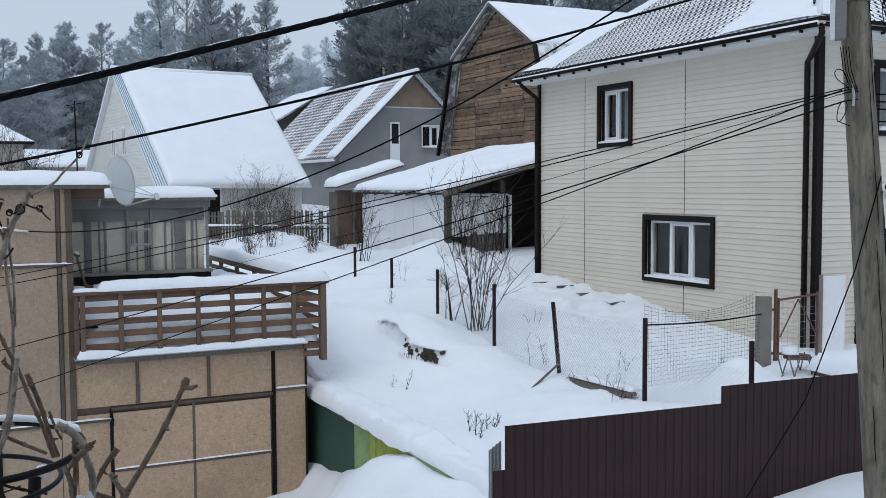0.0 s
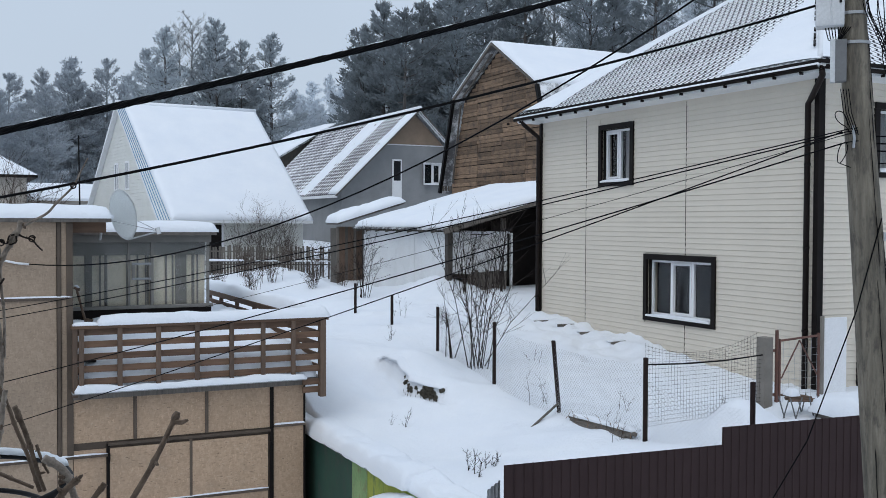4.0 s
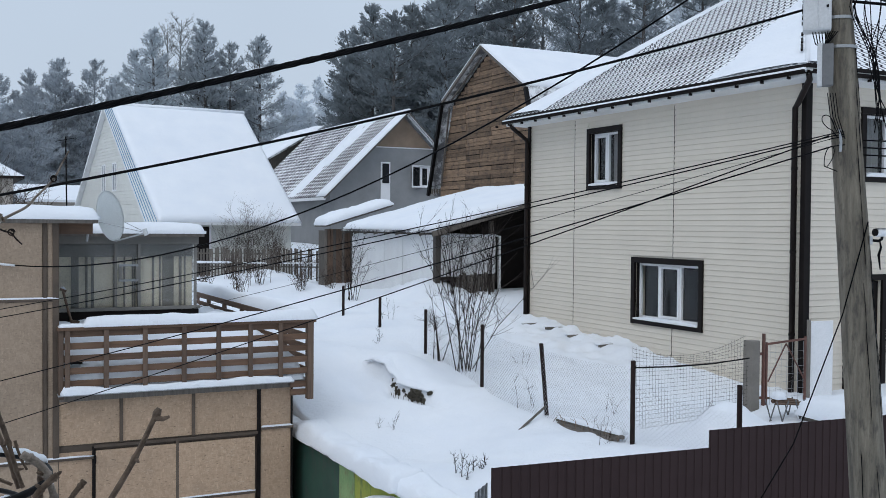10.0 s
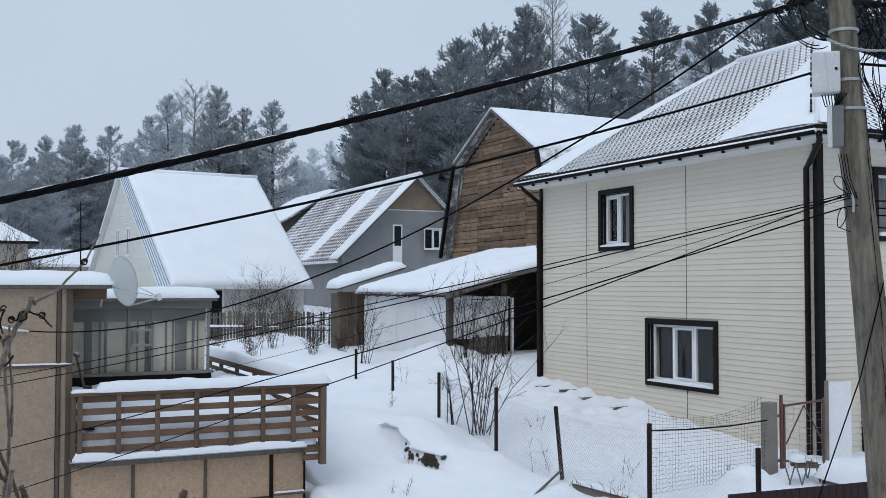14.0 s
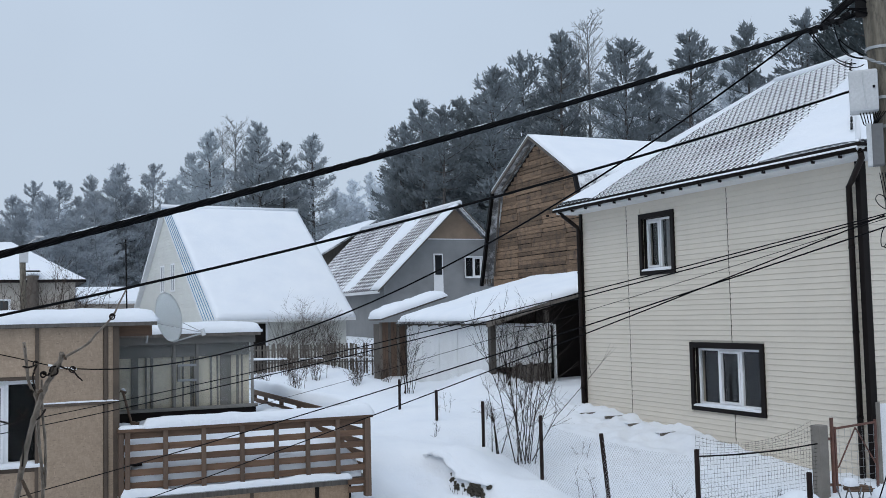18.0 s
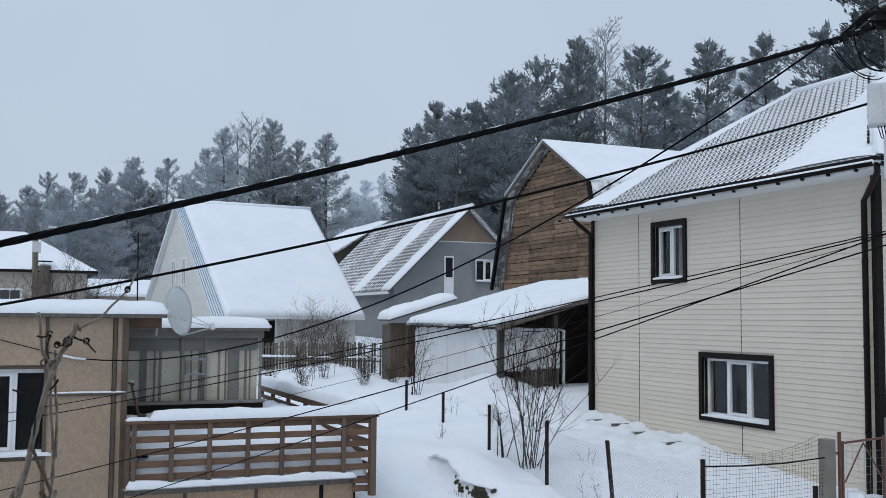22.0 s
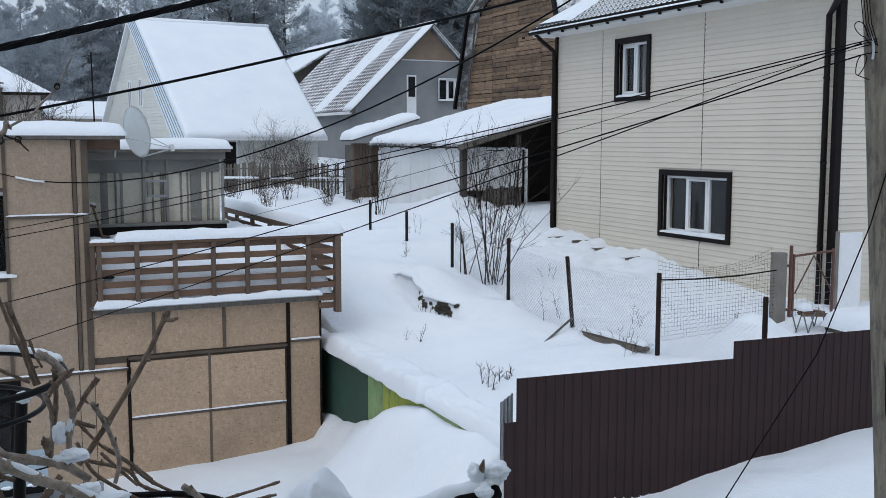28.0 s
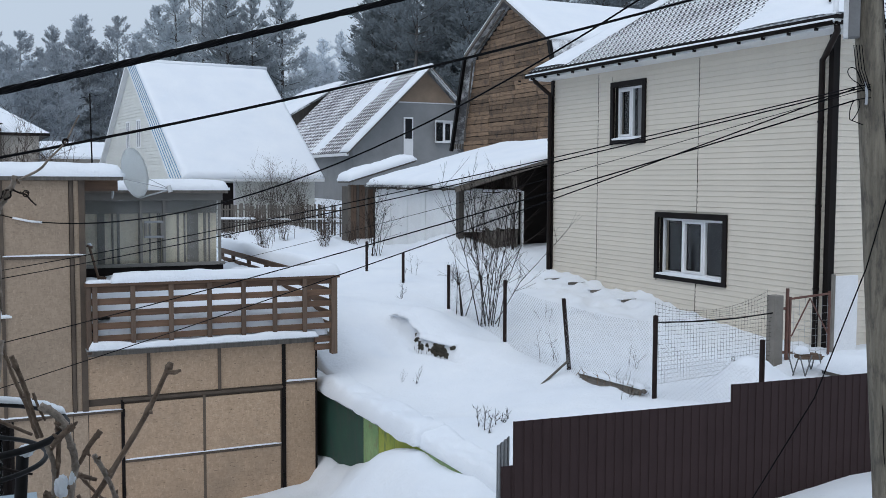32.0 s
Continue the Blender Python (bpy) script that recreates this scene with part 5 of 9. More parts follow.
part("sheet_snow", snow_sheet(((SX + 0.16, SY - 0.05, 5.70), (13.84, SY - 0.05, 5.70), (13.84, SY + 0.04, 5.70), (SX + 0.16, SY + 0.04, 5.70)), 0.07, 30, 4, 12.0, 0.04, 0.5), SNOW, shed, smooth=True)
part("front_post", boxed((13.56, SY - 0.02, 5.72), (13.68, SY + 0.08, 6.12)), GREY_WOOD, shed)
part("front_frame", boxed((13.845, SY - 0.03, 3.6), (13.90, SY + 0.06, 5.72)), WHITE_PAINT, shed)
for k in range(11):
    part("picket", boxed((SX + 0.6 + 0.11 * k, SY - 0.06, 3.7), (SX + 0.69 + 0.11 * k, SY - 0.035, 4.62 + 0.05 * (k % 3))), GREY_WOOD, shed)
part("far_wall", boxed((16.9, SY, 3.4), (17.0, SYB - 0.1, 7.1)), GREY_WOOD, shed)
# near-black sheet in the open carport, the shade inside put into its colour
part("dark_back_sheet", boxed((14.2, SY + 1.6, 3.4), (16.9, SY + 1.7, 6.4)), DARK_TRIM, shed)
part("rafter_beam", boxed((SX + 0.1, SY - 0.25, 5.74), (SX + 0.22, SYB, 5.86)), GREY_WOOD, shed)
roof_z = lambda x: 5.84 + 0.275 * (x - 11.65)
bm = bmesh.new()
prism(bm, [(SX + 0.08, 3.4), (16.9, 3.4), (16.9, roof_z(16.9) - 0.06), (SX + 0.08, roof_z(SX) - 0.06)], "y", SYB - 0.1, SYB)
part("back_wall", bm, GREY_WOOD, shed)
for k in range(9):
    y = SY - 0.25 + k * 0.8
    bm = bmesh.new()
    prism(bm, [(11.7, roof_z(11.7) - 0.15), (16.9, roof_z(16.9) - 0.15), (16.9, roof_z(16.9) - 0.03), (11.7, roof_z(11.7) - 0.03)], "y", y, y + 0.06)
    part("rafter", bm, GREY_WOOD, shed)
# wavy slate sheet, seen at its rim
bm = bmesh.new()
lo, hi = [], []
n = 160
for i in range(n + 1):
    y = SY - 0.38 + (SYB + 0.2 - SY + 0.38) * i / n
    w = 0.028 * math.sin(y / 0.15 * math.tau)
    lo.append(bm.verts.new((11.55, y, roof_z(11.55) + w)))
    hi.append(bm.verts.new((16.9, y, roof_z(16.9) + w)))
for i in range(n):
    bm.faces.new((lo[i], lo[i + 1], hi[i + 1], hi[i]))
bmesh.ops.solidify(bm, geom=list(bm.faces), thickness=0.008)
part("slate_sheet", bm, ROOF_SLATE, shed)
part("verge_board", boxed((0, -0.02, -0.14), (5.4, 0.0, 0.0), m=Matrix.Translation((11.6, SY - 0.36, roof_z(11.6))) @ Matrix.Rotation(-math.atan(0.275), 4, "Y")), GREY_WOOD, shed)
part("roof_snow", snow_sheet(((11.66, SY - 0.40, roof_z(11.66) + 0.02), (16.7, SY - 0.40, roof_z(16.7) - 0.04), (16.7, SYB + 0.2, roof_z(16.7) - 0.04), (11.66, SYB + 0.2, roof_z(11.66) + 0.02)), 0.20, 50, 50, 1.0, 0.45, 0.15), SNOW, shed, smooth=True)

# smaller brown shed behind it
sh2 = thing("small_shed", (11.4, 31.3, 3.6), "small brown board shed with a snowed lean-to roof", "shed")
for k in range(9):
    part("wall_board", boxed((11.35 + 0.1 * k, 31.3, 3.5), (11.44 + 0.1 * k, 31.33, 5.85)), DECK_POST if k % 3 else GREY_WOOD, sh2)
part("front_wall", boxed((11.35, 31.34, 3.5), (14.0, 31.40, 5.8)), GREY_WOOD, sh2)
part("side_wall", boxed((11.35, 31.40, 3.5), (11.42, 31.9, 5.8)), GREY_WOOD, sh2)
r2 = lambda x: 5.9 + 0.30 * (x - 11.0)
part("roof_board", slab(((11.25, 30.9, r2(11.25)), (13.6, 30.9, r2(13.6)), (13.6, 32.0, r2(13.6)), (11.25, 32.0, r2(11.25))), 0.06), GREY_WOOD, sh2)
part("roof_snow", snow_sheet(((11.22, 30.85, r2(11.22)), (13.62, 30.85, r2(13.62)), (13.62, 32.0, r2(13.62)), (11.22, 32.0, r2(11.22))), 0.26, 30, 30, 4.0, 0.3, 0.25), SNOW, sh2, smooth=True)

# ---- pale house with a steep snowed roof ----
pale = thing("pale_house", (6.44, 35.4, 2.6), "small pale-sided house under a steep fully snowed roof", "house", turn=5.2)
# local: x along the ridge, y back, z up from 2.6
PL, PD, PE, PR = 5.68, 12.0, 3.44, 7.98


def pl(bm, name, mt, label="", smooth=False, parent=None):
    return part(name, bm, mt, parent or pale, label, smooth, local=True)


pl(boxed((0.12, 0.61, 0), (PL - 0.15, 0.81, PE + 0.3)), "front_wall", WHITE_SIDING)
pl(boxed((0.5, PD - 0.46, 0), (PL - 0.15, PD - 0.26, PE + 0.1)), "back_wall", WHITE_SIDING)
for x in (0.12, PL - 0.35):
    bm = bmesh.new()
    prism(bm, [(0.82, 0), (PD - 0.47, 0), (PD - 0.47, PE + 0.2), (PD / 2, PR - 0.14), (0.82, PE + 0.44)], "x", x, x + 0.2)
    pl(bm, "gable_wall", WHITE_SIDING)
for k in range(62):
    z = 0.2 + k * 0.125
    lo_, hi_ = 0.6, PD - 0.3
    if z > PE + 0.06:
        f = (z + 0.06 - PE - 0.19) / (PR - 0.12 - PE - 0.19)
        lo_, hi_ = max(0.6, 0.3 + (PD / 2 - 0.3) * max(0.0, f)), PD - 0.3 - (PD / 2 - 0.3) * max(0.0, f)
    if hi_ - lo_ < 0.3:
        break
    pl(boxed((0.095, lo_, z), (0.118, hi_, z + 0.117)), "siding_board", WHITE_SIDING)
for k in range(28):
    z = 0.2 + k * 0.121
    pl(boxed((0.12, 0.585, z), (PL - 0.15, 0.608, z + 0.113)), "siding_board", WHITE_SIDING)
sl = [((-0.1, 0, PE), (PL, 0, PE), (PL, PD / 2, PR), (-0.1, PD / 2, PR)), ((-0.1, PD, PE), (PL, PD, PE), (PL, PD / 2, PR), (-0.1, PD / 2, PR))]
for k, c in enumerate(sl):
    pl(slab(c, 0.1), "roof_slope", WHITE_PAINT, "pale sheet roof under snow")
c = sl[0]
up_ = lambda p, q, f: tuple(Vector(p).lerp(Vector(q), f))
pl(snow_sheet((up_(c[0], c[1], 0.082), c[1], c[2], up_(c[3], c[2], 0.05)), 0.13, 50, 50, 2.0, 0.15, 0.1), "roof_snow", SNOW, smooth=True)
c = sl[1]
pl(snow_sheet(c, 0.12, 20, 20, 3.0, 0.2, 0.1), "roof_snow", SNOW, smooth=True)
for k in range(5):
    f0 = 0.016 * k
    a, b = Vector(sl[0][0]).lerp(Vector(sl[0][1]), f0 + 0.006), Vector(sl[0][3]).lerp(Vector(sl[0][2]), f0 * 0.7 + 0.004)
    pl(swept([a + Vector((0, 0, 0.012)), b + Vector((0, 0, 0.012))], 0.015, 6), "roof_rib", RIB_BLUE)
pl(swept([(-0.1, PD / 2, PR + 0.06), (PL, PD / 2, PR + 0.06)], 0.1, 8), "ridge_snow", SNOW, smooth=True)
for y in (4.9, 6.6):
    w = new("window")
    w.parent = pale
    w.matrix_basis = pose(0.085, y, 4.6)
    for a, b in (((-0.02, -0.30, 0), (0.02, -0.24, 1.1)), ((-0.02, 0.24, 0), (0.02, 0.30, 1.1)), ((-0.02, -0.24, 0), (0.02, 0.24, 0.06)), ((-0.02, -0.24, 1.04), (0.02, 0.24, 1.1))):
        part("window_frame", boxed(a, b), PVC, w, local=True)
    # opaque grey in place of glass, the sky's reflection put into its colour
    part("pane", boxed((0.0, -0.24, 0.06), (0.012, 0.24, 1.04)), PANEL_GREY, w, local=True)
    part("mullion", boxed((-0.015, -0.03, 0.06), (0.0, 0.03, 1.04)), PVC, w, local=True)
dr = pl(boxed((1.85, 0.54, 0.6), (2.35, 0.582, 3.28), 0.01), "door", DARK_TRIM, "dark glazed porch door")
part("door_frame", boxed((1.78, 0.53, 0.5), (1.85, 0.582, 3.35)), PVC, dr, local=True)
part("door_frame", boxed((2.35, 0.53, 0.5), (2.42, 0.582, 3.35)), PVC, dr, local=True)
# porch roof at the gable
pl(slab(((-2.6, 0.4, 2.9), (0.45, 0.4, 3.2), (0.45, 3.0, 3.2), (-2.6, 3.0, 2.9)), 0.08), "porch_roof", ROOF_BLUE)
pl(snow_sheet(((-2.65, 0.35, 2.9), (0.45, 0.35, 3.2), (0.45, 3.0, 3.2), (-2.65, 3.0, 2.9)), 0.2, 24, 20, 6.0, 0.2, 0.2), "porch_snow", SNOW, smooth=True)
pl(boxed((-2.5, 0.6, 0), (-2.4, 2.8, 2.84)), "porch_wall", WHITE_SIDING)
pl(boxed((-2.4, 0.62, 0), (0.09, 0.72, 2.8)), "porch_wall", WHITE_SIDING)

# ---- grey rendered house ----
grey = thing("grey_house", (16.7, 45.5, 4.0), "grey rendered house with a ribbed red-brown snowed roof", "house")
GX0, GX1, GY0, GY1, GE, GR = 16.75, 24.7, 45.5, 60.0, 7.6, 11.55
gx_ = (GX0 + GX1) / 2
bm = bmesh.new()
zg = lambda x: GE + (GR - GE) * (1 - abs(x - gx_) / (gx_ - GX0))
prism(bm, [(GX0 + 0.1, 3.5), (GX1 - 0.1, 3.5), (GX1 - 0.1, zg(GX1 - 0.1) - 0.1), (gx_, GR - 0.15), (GX0 + 0.1, zg(GX0 + 0.1) - 0.1)], "y", GY0 + 0.3, GY0 + 0.5)
part("gable_wall", bm, GREY_PLASTER, grey)
bm = bmesh.new()
zc = 9.85
hw = (gx_ - GX0) * (GR - 0.2 - zc) / (GR - GE)
prism(bm, [(gx_ - hw, zc), (gx_ + hw, zc), (gx_, GR - 0.25)], "y", GY0 + 0.26, GY0 + 0.298)
part("gable_board", bm, ORANGE_BOARD, grey, "tan chipboard gable infill")
part("side_wall", boxed((GX0 + 0.1, GY0 + 0.5, 3.5), (GX0 + 0.3, GY1, GE + 0.1)), GREY_PLASTER, grey)
part("side_wall", boxed((GX1 - 0.3, GY0 + 0.5, 3.5), (GX1 - 0.1, GY1, GE + 0.1)), GREY_PLASTER, grey)


def slate_plane(parent, name, x_e, x_r, z_e, z_r, y0, y1, mat_, per=0.30, amp=0.045):
    n = int((y1 - y0) / per * 6)
    bm = bmesh.new()
    cols = 14
    g = []
    for j in range(cols + 1):
        f = j / cols
        row = []
        for i in range(n + 1):
            y = y0 + (y1 - y0) * i / n
            row.append(bm.verts.new((x_e + (x_r - x_e) * f, y, z_e + (z_r - z_e) * f + amp * math.sin((y - y0) / per * math.tau) + 0.025 * (1 - (f * 7) % 1))))
        g.append(row)
    for j in range(cols):
        for i in range(n):
            bm.faces.new((g[j][i], g[j][i + 1], g[j + 1][i + 1], g[j + 1][i]))
    return part(name, bm, mat_, parent)


slate_plane(grey, "roof_slope", GX0 - 0.35, gx_, GE - 0.3, GR, GY0 - 0.25, GY1, ROOF_RED)
slate_plane(grey, "roof_slope", GX1 + 0.35, gx_, GE - 0.3, GR, GY0 - 0.25, GY1, ROOF_RED)
gp = lambda f, y, h=0.04: (GX0 - 0.35 + (gx_ - GX0 + 0.35) * f, y, GE - 0.3 + (GR - GE + 0.3) * f + h)
part("roof_snow", snow_sheet((gp(0.0, GY0 - 0.28), gp(0.99, GY0 - 0.28), gp(0.99, GY0 + 0.75), gp(0.0, GY0 + 1.0)), 0.1, 30, 10, 1.0, 0.2, 0.5), SNOW, grey, smooth=True)
part("roof_snow", snow_sheet((gp(0.02, GY0 + 4.6, 0.0), gp(0.99, GY0 + 3.6, 0.0), gp(0.99, GY0 + 6.2, 0.0), gp(0.02, GY0 + 5.9, 0.0)), 0.085, 40, 24, 2.0, 0.5, 1.1), SNOW, grey, smooth=True)
part("ridge_snow", swept([(gx_, GY0 - 0.28, GR + 0.05), (gx_, GY1, GR + 0.05)], 0.13, 8), SNOW, grey, smooth=True)
part("eave_board", boxed((GX0 - 0.36, GY0 - 0.2, GE - 0.44), (GX0 - 0.3, GY1, GE - 0.3)), WHITE_PAINT, grey)
for a, b in ((Vector((GX0 - 0.4, GY0 - 0.27, GE - 0.36)), Vector((gx_, GY0 - 0.27, GR - 0.02))), (Vector((GX1 + 0.4, GY0 - 0.27, GE - 0.36)), Vector((gx_, GY0 - 0.27, GR - 0.02)))):
    part("verge_board", swept([a, b], 0.035, 4), GREY_WOOD, grey)
window(grey, "y", GY0 + 0.12, 21.15, 22.1, 7.9, 8.95, (0.5,), -1, trim=0.03, trim_mat=PVC, room=False)
# near-black sheet painted as the shade of the room behind
part("dark_backing", boxed((21.15, GY0 + 0.283, 7.9), (22.1, GY0 + 0.297, 8.95)), DARK_ROOM, grey)
bdoor = part("balcony_door", boxed((19.48, GY0 + 0.24, 7.15), (19.98, GY0 + 0.298, 9.1), 0.01), PVC, grey, "white balcony door")
# pane coloured near-black for the dark room behind it
part("pane", boxed((19.55, GY0 + 0.225, 8.05), (19.91, GY0 + 0.238, 9.02)), DARK_ROOM, bdoor)
part("fascia_strip", boxed((18.6, GY0 + 0.27, 9.80), (23.4, GY0 + 0.3, 9.86)), WHITE_PAINT, grey)

# roof of a further house between them
rear = thing("rear_house", (17.5, 60.5, 4.0), "distant house with a snowed gable roof", "house")
bm = bmesh.new()
prism(bm, [(17.5, 4.0), (26, 4.0), (26, 9.6), (21.8, 12.1), (17.5, 9.6)], "y", 60.8, 68)
part("walls", bm, GREY_WOOD, rear)
part("roof_slope", slab(((17.0, 60.4, 9.35), (21.8, 60.4, 12.2), (21.8, 68.4, 12.2), (17.0, 68.4, 9.35)), 0.12), ROOF_SLATE, rear)
part("roof_slope", slab(((26.5, 60.4, 9.35), (21.8, 60.4, 12.2), (21.8, 68.4, 12.2), (26.5, 68.4, 9.35)), 0.12), ROOF_SLATE, rear)
part("roof_snow", snow_sheet(((17.0, 60.3, 9.36), (21.8, 60.3, 12.21), (21.8, 68.4, 12.21), (17.0, 68.4, 9.36)), 0.2, 20, 20, 3.0, 0.2, 0.2), SNOW, rear, smooth=True)

# ---- unpainted plank house with a gambrel roof ----
plank_house = thing("plank_house", (18.5, 29.2, 3.5), "unpainted plank house with a gambrel roof", "house")
KX = 18.5
yc_ = 33.2
gam = [(29.15, 3.4), (37.25, 3.4), (37.25, 7.6), (36.15, 10.95), (yc_, 12.6), (30.15, 10.75), (29.15, 7.6)]
bm = bmesh.new()
prism(bm, gam, "x", KX + 0.05, KX + 0.2)
part("gable_wall", bm, DARK_TRIM, plank_house)


def gam_span(z):
    if z < 7.6:
        return 29.2, 37.2
    if z < 10.85:
        f = (z - 7.6) / 3.25
        return 29.2 + f, 37.2 - 1.05 * f
    f = (z - 10.85) / 1.75
    return 30.2 + 3.0 * f, 36.15 - 2.95 * f


rnd = random.Random(5)
z = 5.6
while z < 12.3:
    h = 0.13 + rnd.random() * 0.05
    a, b = gam_span(z + h)
    cuts = sorted([a, b] + [c_ + rnd.uniform(-0.06, 0.06) for c_ in (31.3, 33.0 + rnd.choice((0, 0, 0.9)), 35.0) if a + 0.2 < c_ < b - 0.2])
    for u0, u1 in zip(cuts, cuts[1:]):
        t = rnd.uniform(-0.012, 0.012)
        bm = boxed((KX, u0 + 0.01, z + t), (KX + 0.045 + rnd.uniform(0, 0.01), u1 - 0.01, z + h - 0.016 + t))
        part("plank", bm, OLD_PLANK, plank_house)
    z += h
for (y0, z0), (y1, z1) in (((37.6, 7.3), (36.4, 11.0)), ((36.4, 11.0), (yc_, 12.75)), ((yc_, 12.75), (29.95, 10.85)), ((29.95, 10.85), (28.85, 7.4))):
    part("roof_slope", slab(((KX - 0.35, y0, z0), (30, y0, z0), (30, y1, z1), (KX - 0.35, y1, z1)), 0.1), ROOF_SLATE, plank_house)
    part("verge_board", swept([(KX - 0.36, y0, z0 - 0.08), (KX - 0.36, y1, z1 - 0.08)], 0.055 if z0 > 8 and z1 > 8 else 0.09, 4), GREY_WOOD if z0 > 8 and z1 > 8 else BLACK_STEEL, plank_house)
    if min(z0, z1) > 9:
        part("roof_snow", snow_sheet(((KX - 0.4, y0, z0), (30, y0, z0), (30, y1, z1), (KX - 0.4, y1, z1)), 0.13, 40, 14, y0, 0.15, 0.1), SNOW, plank_house, smooth=True)
for k in range(4):
    part("wall_batten", boxed((KX - 0.36 + 0.12 * k, 37.3, 7.3), (KX - 0.30 + 0.12 * k, 37.34, 7.5)), GREY_WOOD, plank_house)
for y0, z0, y1, z1 in ((36.9, 7.6, 36.2, 10.7), (36.0, 11.0, 33.6, 12.35)):
    part("inner_lath", swept([(KX - 0.12, y0, z0), (KX - 0.12, y1, z1)], 0.04, 4), GREY_WOOD, plank_house)
part("chimney", boxed((28.2, 33.0, 12.3), (28.8, 33.5, 13.0)), BRICK, plank_house)

# ---- far cottage at the edge ----
cot = thing("beige_cottage", (-2.0, 55.0, 3.0), "distant beige cottage with a snowed hip roof", "house")
CX0, CX1, CY0, CY1 = -5.5, 3.4, 55.0, 63
part("wall", boxed((CX0, CY0, 3.0), (CX1, CY1, 8.3)), BEIGE_WALL, cot)
bm = bmesh.new()
vs = [bm.verts.new(p) for p in ((CX0 - 0.5, CY0 - 0.5, 8.3), (CX1 + 0.5, CY0 - 0.5, 8.3), (CX1 + 0.5, CY1 + 0.5, 8.3), (CX0 - 0.5, CY1 + 0.5, 8.3), (-2.2, 58.8, 10.5), (0.4, 58.8, 10.5))]
for f in ((0, 1, 5, 4), (1, 2, 5), (2, 3, 4, 5), (3, 0, 4), (3, 2, 1, 0)):
    bm.faces.new([vs[i] for i in f])
part("roof", bm, SNOW, cot)
part("eave", boxed((CX0 - 0.5, CY0 - 0.5, 8.16), (CX1 + 0.5, CY1 + 0.5, 8.29)), DARK_TRIM, cot)
w = part("window", boxed((-0.75, CY0 - 0.05, 6.0), (0.35, CY0 - 0.005, 7.35)), PVC, cot)
for x in (-0.68, -0.2):
    part("pane", boxed((x, CY0 - 0.065, 6.1), (x + 0.44, CY0 - 0.052, 7.25)), PANE_FAR, w)
part("chimney_pipe", swept([(1.35, 54.7, 5.5), (1.35, 54.7, 8.5)], 0.32, 10), BRICK, cot)
part("chimney_cap", swept([(1.35, 54.7, 8.7), (1.35, 54.7, 8.75)], 0.38, 10), DARK_TRIM, cot)
lc = thing("low_cottage", (6.5, 62.0, 3.0), "low distant cottage under snow", "house")
part("wall", boxed((4.3, 62, 3.0), (10, 67, 7.3)), BEIGE_WALL, lc)
part("roof", slab(((3.9, 61.6, 7.3), (10.4, 61.6, 7.3), (10.4, 66, 8.3), (3.9, 66, 8.3)), 0.15), SNOW, lc)

